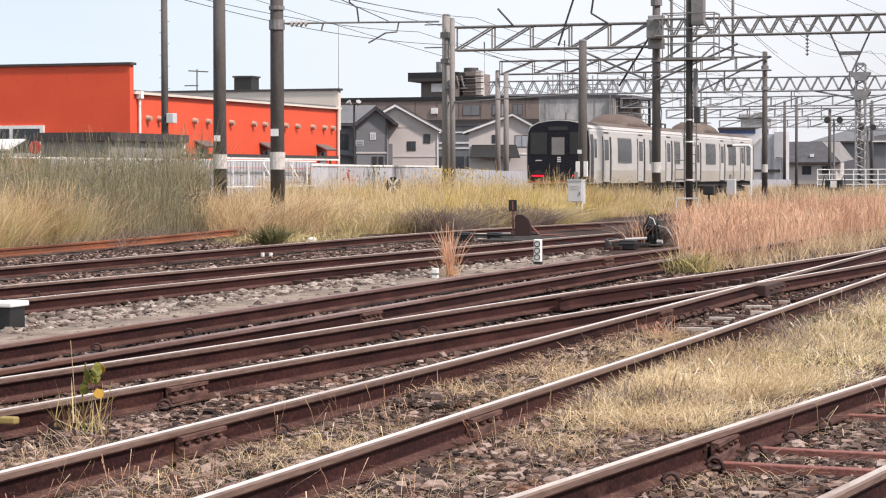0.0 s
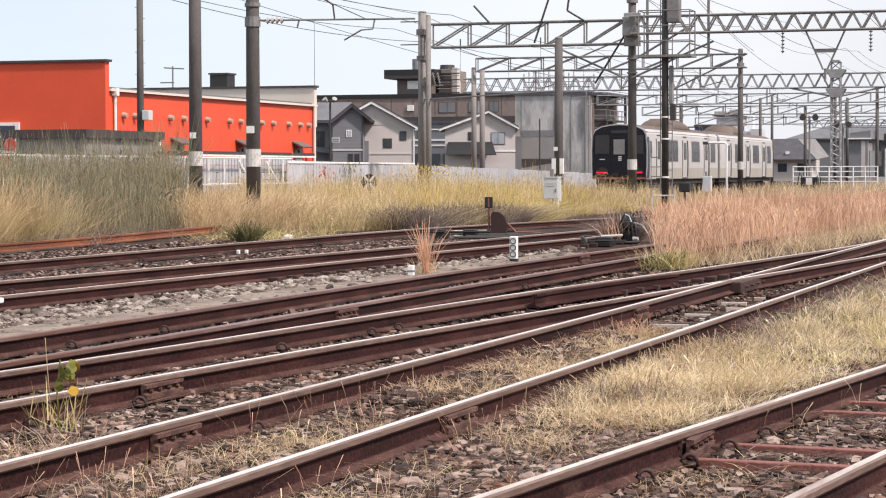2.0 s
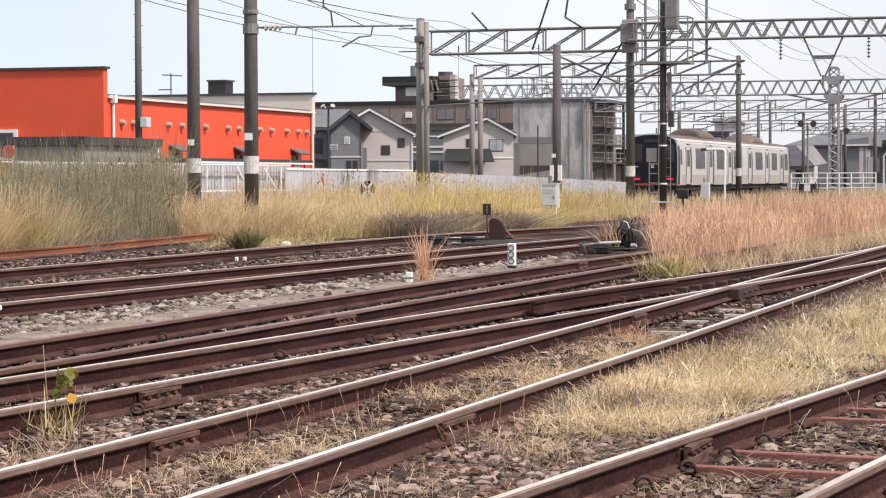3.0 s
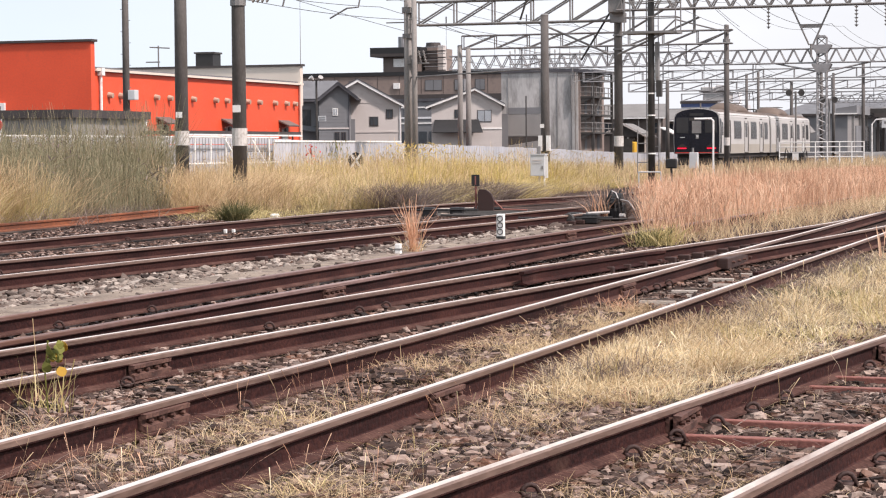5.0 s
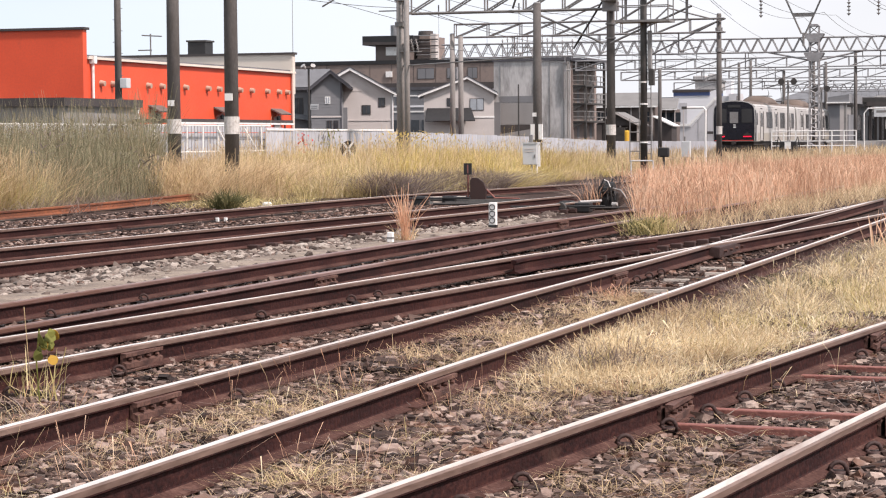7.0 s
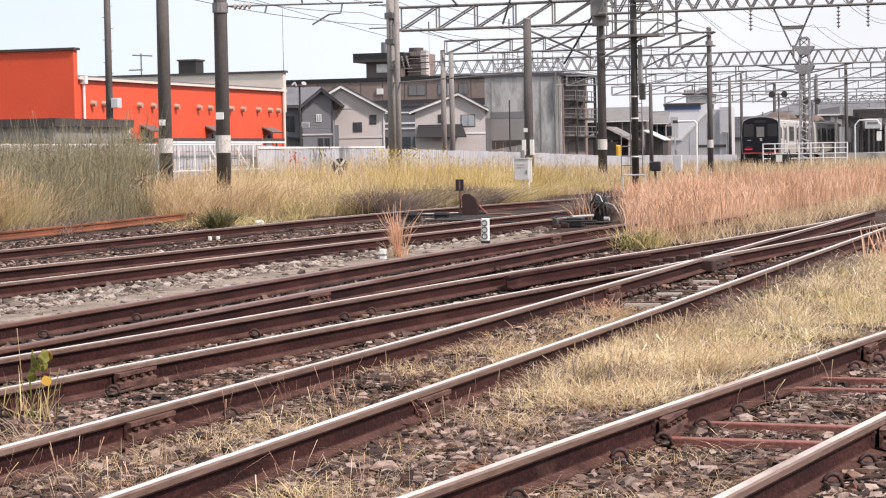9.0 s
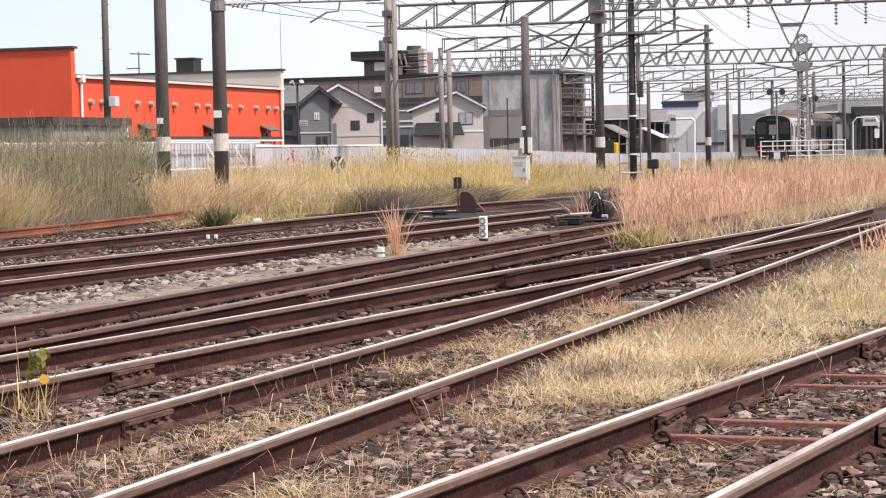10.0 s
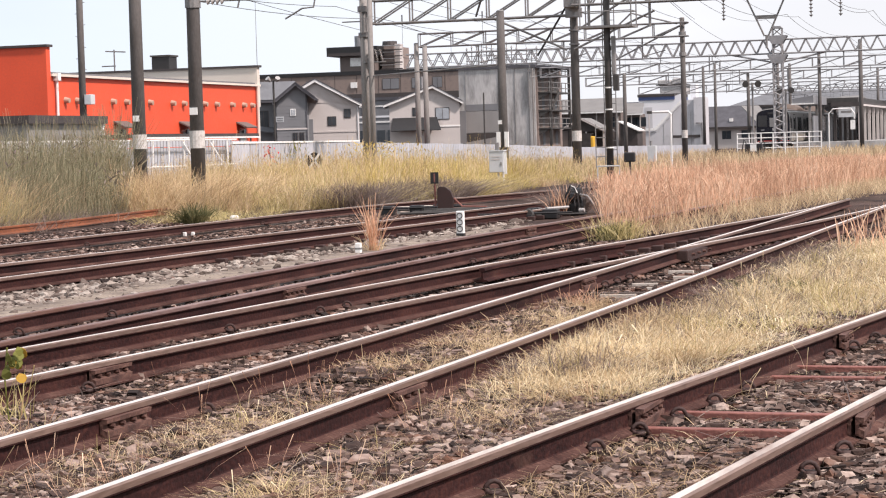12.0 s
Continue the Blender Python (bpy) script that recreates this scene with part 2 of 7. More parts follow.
M["glass"] = mat("dark window glass", (0.035, 0.042, 0.05), 0.08, var=0.2, bump=0)
M["glass_pale"] = mat("curtained window glass", (0.30, 0.33, 0.36), 0.15, var=0.2, scale=1.0, bump=0)
M["train_white"] = mat("satin aluminium body", [(0.42, 0.41, 0.395), (0.52, 0.51, 0.495)], 0.42, 0.1, scale=0.5, fine=9, bump=0.03, dirt=(0.38, 0.36, 0.33), dirt_at=0.64, stretch=(1, 0.6, 1.5))
M["train_low"] = mat("dusty lower body side", [(0.34, 0.315, 0.27), (0.42, 0.39, 0.34)], 0.5, 0.1, scale=0.6, fine=9, bump=0.03)
M["train_black"] = mat("gloss black cab front", (0.0065, 0.007, 0.013), 0.3, var=0.3, bump=0, spec=0.3)
M["train_roof"] = mat("sooty brown roof", (0.115, 0.085, 0.068), 0.7, var=0.35, scale=1.2, bump=0.2)
M["train_glass"] = mat("tinted train window", (0.045, 0.046, 0.048), 0.22, var=0.3, scale=0.6, bump=0, spec=0.10)
M["under"] = mat("brake dust underframe", (0.03, 0.025, 0.022), 0.85, var=0.4, bump=0.2)
M["tail_red"] = glow_mat("lit red tail lamp", (1.0, 0.0, 0.035), 1.0)
M["red"] = mat("red paint", (0.55, 0.05, 0.04), 0.5, var=0.1, bump=0.05)
M["yellow"] = mat("yellow paint", (0.65, 0.38, 0.04), 0.5, var=0.1, bump=0.05)
M["car_white"] = mat("white car paint", (0.72, 0.72, 0.74), 0.25, var=0.04, bump=0, coat=0.6)
M["car_dark"] = mat("dark car paint", (0.05, 0.052, 0.06), 0.25, var=0.1, bump=0, coat=0.6)
M["box_grey"] = mat("pale grey enamel cabinet", (0.52, 0.54, 0.55), 0.5, var=0.08, bump=0.05, dirt=(0.40, 0.40, 0.38), dirt_at=0.64)
M["straw"] = blade_mat("straw grass blades", [(0.36, 0.24, 0.13), (0.72, 0.55, 0.32), (0.88, 0.75, 0.50), (0.93, 0.86, 0.66)])
M["straw_green"] = blade_mat("yellow green grass blades", [(0.26, 0.22, 0.085), (0.54, 0.45, 0.19), (0.75, 0.62, 0.31), (0.87, 0.76, 0.48)])
M["tan_grass"] = blade_mat("tan meadow grass blades", [(0.42, 0.29, 0.17), (0.71, 0.54, 0.33), (0.88, 0.73, 0.49)])
M["pink"] = blade_mat("russet plume grass", [(0.42, 0.205, 0.12), (0.72, 0.42, 0.27), (0.84, 0.56, 0.385), (0.88, 0.69, 0.50)])
M["shrub"] = blade_mat("grey green weed stems", [(0.10, 0.105, 0.06), (0.23, 0.225, 0.135), (0.41, 0.375, 0.24), (0.44, 0.31, 0.205)])
M["green"] = blade_mat("green leaf", [(0.045, 0.06, 0.022), (0.12, 0.125, 0.05), (0.24, 0.21, 0.09)])
M["leaf"] = blade_mat("broad green leaf", [(0.16, 0.20, 0.045), (0.28, 0.29, 0.065), (0.46, 0.38, 0.09)])
M["yellow_leaf"] = blade_mat("yellowing leaf", [(0.55, 0.34, 0.05), (0.72, 0.46, 0.07)])
M["dry_weed"] = blade_mat("grey brown dead weed", [(0.095, 0.072, 0.068), (0.245, 0.19, 0.17), (0.39, 0.32, 0.275)])
M["gold_grass"] = blade_mat("golden verge grass", [(0.36, 0.28, 0.08), (0.64, 0.50, 0.16), (0.82, 0.67, 0.27)])
M["gold"] = blade_mat("goldenrod bloom", [(0.34, 0.27, 0.09), (0.52, 0.41, 0.17)])


# ---- building blocks ----
def thing(name, label, category, group="", kind="", at=(0, 0, 0), rz=0):
    ob = new(name)
    ob.empty_display_size = 0.2
    ob.matrix_basis = pose(*at, 0, 0, rz)
    return tagged(ob, label, category, group, kind)


def finish(name, bm, material, smooth=False):
    bmesh.ops.recalc_face_normals(bm, faces=bm.faces)
    me = bpy.data.meshes.new(name)
    bm.to_mesh(me)
    bm.free()
    me.materials.append(material)
    if smooth:
        for p in me.polygons:
            p.use_smooth = True
    return me


def part(name, bm, material, parent, label="", smooth=False):
    ob = new(name, finish(name, bm, material, smooth))
    ob.parent = parent
    if label:
        ob["label"] = label
    return ob


def solo(name, bm, material, label, category, group="", kind="", at=(0, 0, 0), rz=0, smooth=False):
    ob = new(name, finish(name, bm, material, smooth))
    ob.matrix_basis = pose(*at, 0, 0, rz)
    return tagged(ob, label, category, group, kind)


def box(x0, x1, y0, y1, z0, z1, bm=None, bevel=0.0):
    b = bm or bmesh.new()
    v = [b.verts.new((x, y, z)) for x in (x0, x1) for y in (y0, y1) for z in (z0, z1)]
    fs = [b.faces.new([v[i] for i in f]) for f in ((0, 1, 3, 2), (4, 6, 7, 5), (0, 4, 5, 1), (2, 3, 7, 6), (0, 2, 6, 4), (1, 5, 7, 3))]
    if bevel:
        es = {e for f in fs for e in f.edges}
        bmesh.ops.bevel(b, geom=list(es), offset=bevel, segments=2, affect="EDGES", profile=0.5)
    return b


def rod(p0, p1, r0, r1=None, n=8, bm=None):
    b = bm or bmesh.new()
    p0, p1 = Vector(p0), Vector(p1)
    r1 = r0 if r1 is None else r1
    q = (p1 - p0).to_track_quat("Z", "Y")
    rings = []
    for p, r in ((p0, r0), (p1, r1)):
        rings.append([b.verts.new(p + q @ Vector((r * math.cos(2 * math.pi * i / n), r * math.sin(2 * math.pi * i / n), 0))) for i in range(n)])
    for i in range(n):
        b.faces.new((rings[0][i], rings[0][(i + 1) % n], rings[1][(i + 1) % n], rings[1][i]))
    b.faces.new(rings[0][::-1])
    b.faces.new(rings[1])
    return b


def tube(points, r, n=6, bm=None):
    """One bent round bar through the points."""
    b = bm or bmesh.new()
    pts = [Vector(p) for p in points]
    rings = []
    for i, p in enumerate(pts):
        way = pts[min(len(pts) - 1, i + 1)] - pts[max(0, i - 1)]
        if way.length < 1e-6:
            way = pts[i] - pts[i - 1]
        q = way.to_track_quat("Z", "Y")
        rings.append([b.verts.new(p + q @ Vector((r * math.cos(2 * math.pi * k / n), r * math.sin(2 * math.pi * k / n), 0))) for k in range(n)])
    for a, c in zip(rings, rings[1:]):
        for k in range(n):
            b.faces.new((a[k], a[(k + 1) % n], c[(k + 1) % n], c[k]))
    b.faces.new(rings[0][::-1])
    b.faces.new(rings[-1])
    return b


def prism(profile, path, bm=None):
    """Sweeps a closed (side, up) profile along a plan path of (x, y)."""
    b = bm or bmesh.new()
    rings = []
    for i, (x, y) in enumerate(path):
        a, c = path[max(0, i - 1)], path[min(len(path) - 1, i + 1)]
        dx, dy = c[0] - a[0], c[1] - a[1]
        ln = math.hypot(dx, dy)
        rx, ry = dy / ln, -dx / ln
        rings.append([b.verts.new((x + s * rx, y + s * ry, z)) for s, z in profile])
    k = len(profile)
    for r0, r1 in zip(rings, rings[1:]):
        for i in range(k):
            b.faces.new((r0[i], r0[(i + 1) % k], r1[(i + 1) % k], r1[i]))
    b.faces.new(rings[0][::-1])
    b.faces.new(rings[-1])
    return b


def slab(corners, thick, bm=None):
    """A flat plate from 3D corners in order, given depth along its normal."""
    b = bm or bmesh.new()
    c = [Vector(p) for p in corners]
    nrm = (c[1] - c[0]).cross(c[2] - c[0]).normalized() * thick
    lo, hi = [b.verts.new(p) for p in c], [b.verts.new(p + nrm) for p in c]
    k = len(c)
    b.faces.new(lo[::-1])
    b.faces.new(hi)
    for i in range(k):
        b.faces.new((lo[i], lo[(i + 1) % k], hi[(i + 1) % k], hi[i]))
    return b


def smooth_line(points, step=1.0):
    """Points every step metres of y on a smooth curve through (x, y) points."""
    xs, ys = [p[0] for p in points], [p[1] for p in points]
    n = max(2, int((ys[-1] - ys[0]) / step))
    out = []
    for i in range(n + 1):
        y = ys[0] + (ys[-1] - ys[0]) * i / n
        x = np.interp([y - 2, y - 1, y, y + 1, y + 2], ys, xs).mean() if ys[0] + 2 < y < ys[-1] - 2 else np.interp(y, ys, xs)
        out.append((float(x), y))
    return out


# ---- ground ----
def ground_z(x, y):
    return -0.035 + 0.025 * noise.noise((x * 0.9, y * 0.9, 3.1)) + 0.012 * noise.noise((x * 3.1, y * 3.1, 7.7))


def build_ground():
    xs = [-3000, -800, -300, -120, -60] + [-40 + i * 0.5 for i in range(85)] + [4, 8, 20, 60, 200, 800, 3000]
    ys = [-3000, -600, -100, -20, 0] + [3 + i * 0.5 for i in range(120)] + [65, 75, 90, 110, 140, 200, 300, 600, 1500, 4000]
    verts, faces = [], []
    for y in ys:
        for x in xs:
            near = -30 < x < 3 and 0 < y < 62
            verts.append((x, y, ground_z(x, y) if near else -0.035))
    w = len(xs)
    for j in range(len(ys) - 1):
        for i in range(w - 1):
            faces.append((j * w + i, j * w + i + 1, (j + 1) * w + i + 1, (j + 1) * w + i))
    me = bpy.data.meshes.new("ground")
    me.from_pydata(verts, [], faces)
    me.materials.append(M["ground"])
    for p in me.polygons:
        p.use_smooth = True
    tagged(new("ground", me), "dark brown gravel and ballast ground of a railway yard", "ground", kind="structure")
    bm = bmesh.new()
    edge = [(-9.86 + 0.06 * math.sin(y * 0.7), y) for y in range(8, 40)]
    prism([(-0.33, -0.04), (-0.26, -0.004), (0.05, 0.006), (0.28, -0.002), (0.36, -0.04)], edge, bm)
    solo("pavement", bm, M["path"], "trodden strip of pale fine gravel between two tracks", "path", kind="structure")


ICO = [(0, -0.53, 0.85), (0, 0.53, 0.85), (0, -0.53, -0.85), (0, 0.53, -0.85), (-0.53, 0.85, 0), (0.53, 0.85, 0), (-0.53, -0.85, 0), (0.53, -0.85, 0), (0.85, 0, -0.53), (0.85, 0, 0.53), (-0.85, 0, -0.53), (-0.85, 0, 0.53)]
ICO_F = [(0, 1, 11), (0, 9, 1), (1, 4, 11), (1, 5, 4), (1, 9, 5), (0, 11, 6), (0, 6, 7), (0, 7, 9), (11, 4, 10), (11, 10, 6), (9, 7, 8), (9, 8, 5), (2, 3, 8), (2, 10, 3), (2, 6, 10), (2, 7, 6), (2, 8, 7), (3, 5, 8), (3, 4, 5), (3, 10, 4)]
CUBE = [(x, y, z) for x in (-0.72, 0.72) for y in (-0.72, 0.72) for z in (-0.72, 0.72)]
CUBE_F = [(0, 1, 3), (0, 3, 2), (4, 6, 7), (4, 7, 5), (0, 4, 5), (0, 5, 1), (2, 3, 7), (2, 7, 6), (0, 2, 6), (0, 6, 4), (1, 5, 7), (1, 7, 3)]
OCT = [(1, 0, 0.1), (-0.9, 0.1, 0), (0, 1, -0.1), (0.1, -0.9, 0), (0, 0, 0.9), (0.1, 0, -1)]
OCT_F = [(0, 2, 4), (2, 1, 4), (1, 3, 4), (3, 0, 4), (2, 0, 5), (1, 2, 5), (3, 1, 5), (0, 3, 5)]


def raw_mesh(name, verts, faces, material, label, category, smooth=False):
    me = bpy.data.meshes.new(name)
    nf, k = faces.shape
    me.vertices.add(len(verts))
    me.vertices.foreach_set("co", verts.astype(np.float32).ravel())
    me.loops.add(nf * k)
    me.loops.foreach_set("vertex_index", faces.astype(np.int32).ravel())
    me.polygons.add(nf)
    me.polygons.foreach_set("loop_start", np.arange(0, nf * k, k, dtype=np.int32))
    me.update(calc_edges=True)
    me.materials.append(material)
    me.polygons.foreach_set("use_smooth", np.full(nf, smooth))
    return tagged(new(name, me), label, category, kind="stuff")


def stones(name, xy, size, material, label, seed, shape=0, lift=0.0):
    rng = np.random.default_rng(seed)
    base, faces = ((np.array(ICO), np.array(ICO_F)), (np.array(OCT), np.array(OCT_F)), (np.array(CUBE), np.array(CUBE_F)))[shape]
    n, k = len(xy), len(base)
    s = size * rng.lognormal(0, 0.28, (n, 1)) * rng.uniform(0.55, 1.3, (n, 3)) * np.array([1.2, 0.95, 0.5])
    v = base[None] * s[:, None, :] * rng.uniform(0.62, 1.28, (n, k, 3))
    a, b = rng.uniform(0, 2 * math.pi, n), rng.normal(0, 0.4, n)
    x, y, z = v[..., 0].copy(), v[..., 1].copy(), v[..., 2].copy()
    y2, z2 = y * np.cos(b)[:, None] - z * np.sin(b)[:, None], y * np.sin(b)[:, None] + z * np.cos(b)[:, None]
    v[..., 0] = x * np.cos(a)[:, None] - y2 * np.sin(a)[:, None] + xy[:, None, 0]
    v[..., 1] = x * np.sin(a)[:, None] + y2 * np.cos(a)[:, None] + xy[:, None, 1]
    gz = np.array([ground_z(p[0], p[1]) for p in xy]) + s[:, 2] * rng.uniform(0.0, 0.7, n) + lift
    v[..., 2] = z2 + gz[:, None]
    f = (faces[None] + (np.arange(n) * k)[:, None, None]).reshape(-1, 3)
    return raw_mesh(name, v.reshape(-1, 3), f, material, label, "gravel")


def scatter(n, x0, x1, y0, y1, seed, power=1.0, left=None):
    """Points over a strip; power over 1 crowds them to small y; left shifts the strip with y."""
    rng = np.random.default_rng(seed)
    y = y0 + (y1 - y0) * rng.random(n) ** power
    x = x0 + (x1 - x0) * rng.random(n)
    if left:
        x = x + np.array([left(v) for v in y])
    return np.stack([x, y], 1)


def clumped(n, x0, x1, y0, y1, seed, scale=0.6, cut=0.0):
    """Points over a strip, kept where a noise field is high, so that they stand in tufts."""
    rng = np.random.default_rng(seed)
    out = []
    while len(out) < n:
        x, y = rng.uniform(x0, x1), rng.uniform(y0, y1)
        if noise.noise((x * scale, y * scale, seed * 1.7)) + 0.35 * rng.normal() > cut:
            out.append((x, y))
    return np.array(out)


def blades(name, xy, height, width, material, label, category, seed, lean=0.25, profile=(1.0, 0.8, 0.05), droop=0.3, hmap=None, z0=-0.03, out=None):
    """Bent, tapered blades, one island each."""
    rng = np.random.default_rng(seed)
    n = len(xy)
    h = height * rng.uniform(0.45, 1.1, n)
    if hmap is not None:
        h = h * np.array([hmap(p[0], p[1]) for p in xy])
    a, fx = rng.uniform(0, 2 * math.pi, n), rng.normal(0, lean, (n, 2))
    if out is not None:
        fx = fx + out
    w = width * rng.uniform(0.6, 1.4, n)
    dx, dy = np.cos(a) * w / 2, np.sin(a) * w / 2
    v = np.zeros((n, 6, 3))
    for i, (t, pw) in enumerate(zip((0.0, 0.6, 1.0), profile)):
        bend = t + droop * t * t
        cx, cy = xy[:, 0] + fx[:, 0] * h * bend, xy[:, 1] + fx[:, 1] * h * bend
        cz = z0 + h * (t - droop * 0.5 * t * t * np.minimum(1, np.hypot(fx[:, 0], fx[:, 1]) * 2))
        for j, sgn in enumerate((-1, 1)):
            v[:, 2 * i + j, 0], v[:, 2 * i + j, 1], v[:, 2 * i + j, 2] = cx + sgn * dx * pw, cy + sgn * dy * pw, cz
    f = np.array([(0, 1, 3, 2), (2, 3, 5, 4)])
    f = (f[None] + (np.arange(n) * 6)[:, None, None]).reshape(-1, 4)
    return raw_mesh(name, v.reshape(-1, 3), f, material, label, category)


def tufts(n, per, x0, x1, y0, y1, seed, keep=None, spread=0.22, scale=0.3, cut=-0.3):
    """Tussocks: points round random centres, and the way that each blade leans outwards."""
    rng = np.random.default_rng(seed)
    c = clumped(n, x0, x1, y0, y1, seed, scale, cut)
    if keep is not None:
        c = c[np.array([keep(x, y) for x, y in c])]
    size = rng.uniform(0.5, 1.5, len(c))
    k = np.repeat(np.arange(len(c)), np.maximum(4, (per * size).astype(int)))
    off = rng.normal(0, 1, (len(k), 2)) * spread * size[k][:, None]
    return c[k] + off, off * 1.6


# ---- tracks ----
RAIL = [(-0.0635, 0.007), (-0.0635, 0.017), (-0.020, 0.030), (-0.0085, 0.042), (-0.0085, 0.108), (-0.0292, 0.121), (-0.0292, 0.150)]
RAIL = RAIL + [(-s, z) for s, z in reversed(RAIL)]
BAND = [(-0.0195, 0.1585), (-0.0195, 0.1608), (0.0205, 0.1608), (0.0205, 0.1585)]
HEAD = [(-0.0303, 0.128), (-0.0308, 0.1525), (-0.0240, 0.160), (0.0240, 0.160), (0.0308, 0.1525), (0.0303, 0.128)]
# flange top on the sun's side only, carrying the painted sunlit tone
FOOT = [(0.064, 0.006), (0.064, 0.0185), (0.0200, 0.0325), (0.0125, 0.0375), (0.010, 0.030)]


def clip_mesh():
    bm = bmesh.new()
    pts = [(0.050, -0.020, 0.022), (0.056, -0.016, 0.040), (0.070, -0.008, 0.053), (0.088, 0.0, 0.056), (0.105, 0.008, 0.048), (0.116, 0.014, 0.030), (0.120, 0.018, -0.005)]
    tube(pts, 0.0105, 7, bm)
    tube([(0.07, -0.04, 0.012), (0.05, -0.02, 0.024), (0.05, 0.03, 0.024)], 0.010, 5, bm)
    box(0.055, 0.115, -0.045, 0.045, 0.0, 0.018, bm)
    return finish("rail_clip", bm, M["clip"], True)


def fishplate_mesh(side):
    bm = bmesh.new()
    prism([(side * 0.010, 0.040), (side * 0.050, 0.026), (side * 0.052, 0.058), (side * 0.024, 0.070), (side * 0.024, 0.090), (side * 0.050, 0.098), (side * 0.052, 0.120), (side * 0.010, 0.124)], [(0, -0.28), (0, 0.28)], bm)
    for k in (-0.2, -0.07, 0.07, 0.2):
        rod((side * 0.02, k, 0.080), (side * 0.056, k, 0.080), 0.013, n=6, bm=bm)
    return finish("joint_bar", bm, M["joint"])


CLIP = None
PLATES = None
CHAIR = None
SLEEPER = None


def track(label, rails, head="railhead", body="rust", sleepers=None, clips=None, clip_share=0.12, joints=(), chairs=None, check=()):
    """rails: lists of (x, y); sleepers: (y0, y1, pitch, left, right) by functions of y; joints: (rail, y)."""
    global CLIP, PLATES, SLEEPER, CHAIR
    if CLIP is None:
        CHAIR = finish("slide_chair", box(-0.05, 0.10, -0.055, 0.055, -0.03, 0.05, bevel=0.012), M["clip"])
        CLIP, PLATES = clip_mesh(), (fishplate_mesh(1), fishplate_mesh(-1))
        SLEEPER = finish("sleeper", box(-1.05, 1.05, -0.11, 0.11, -0.17, -0.034, bevel=0.012), M["sleeper"])
    t = thing("railway_track", label, "railway track", "tracks of the yard")
    lines = [smooth_line(r) for r in rails]
    for ln in lines:
        r = part("rail", prism(RAIL, ln), M[body], t)
        part("rail_foot", prism(FOOT, ln), M["foot_sunlit_dust" if body == "rust" else body], r, "dusty sun-side rail flange, painted sunlit on dark rust")
        part("rail_head", prism(HEAD, ln), M["head_edge"] if head in ("railhead", "railhead_tan") else M[head], r)
        if head in ("railhead", "railhead_tan"):
            part("running_band", prism(BAND, ln), M[head], r, "bright worn running band")
    at_y = lambda ln, y: float(np.interp(y, [p[1] for p in ln], [p[0] for p in ln]))
    rng = random.Random(len(label) + int(abs(rails[0][0][0]) * 100))
    if sleepers:
        y0, y1, pitch = sleepers
        y = y0
        while y < y1:
            mid = sum(at_y(ln, y) for ln in lines) / len(lines)
            s = new("sleeper", SLEEPER)
            s.parent = t
            s.matrix_basis = pose(mid + rng.uniform(-0.05, 0.05), y + rng.uniform(-0.02, 0.02), rng.uniform(-0.02, 0.006), 0, rng.uniform(-0.4, 0.4), rng.uniform(-1.5, 1.5))
            if clips and clips[0] < y < clips[1]:
                for ln in lines:
                    for side in (0, 180):
                        if rng.random() < clip_share:
                            c = new("rail_clip", CLIP)
                            c.parent = t
                            c.matrix_basis = pose(at_y(ln, y), y, 0.004, 0, 0, side + rng.uniform(-4, 4))
            y += pitch
    if chairs:
        k, y, y1 = chairs
        while y < y1:
            c = new("slide_chair", CHAIR)
            c.parent = t
            c.matrix_basis = pose(at_y(lines[k], y) + 0.10, y, 0, 0, 0, rng.uniform(-3, 3))
            y += 0.6
    for k, side, y0, y1 in check:
        ln = [(at_y(lines[k], y0 + (y1 - y0) * i / 8) + side * (0.115 + (0.05 if i in (0, 8) else 0)), y0 + (y1 - y0) * i / 8) for i in range(9)]
        part("check_rail", prism(RAIL, ln), M[body], t)
    for k, y in joints:
        for pm in PLATES:
            j = new("joint_bar", pm)
            j.parent = t
            j.matrix_basis = pose(at_y(lines[k], y), y, 0.0)
    return t


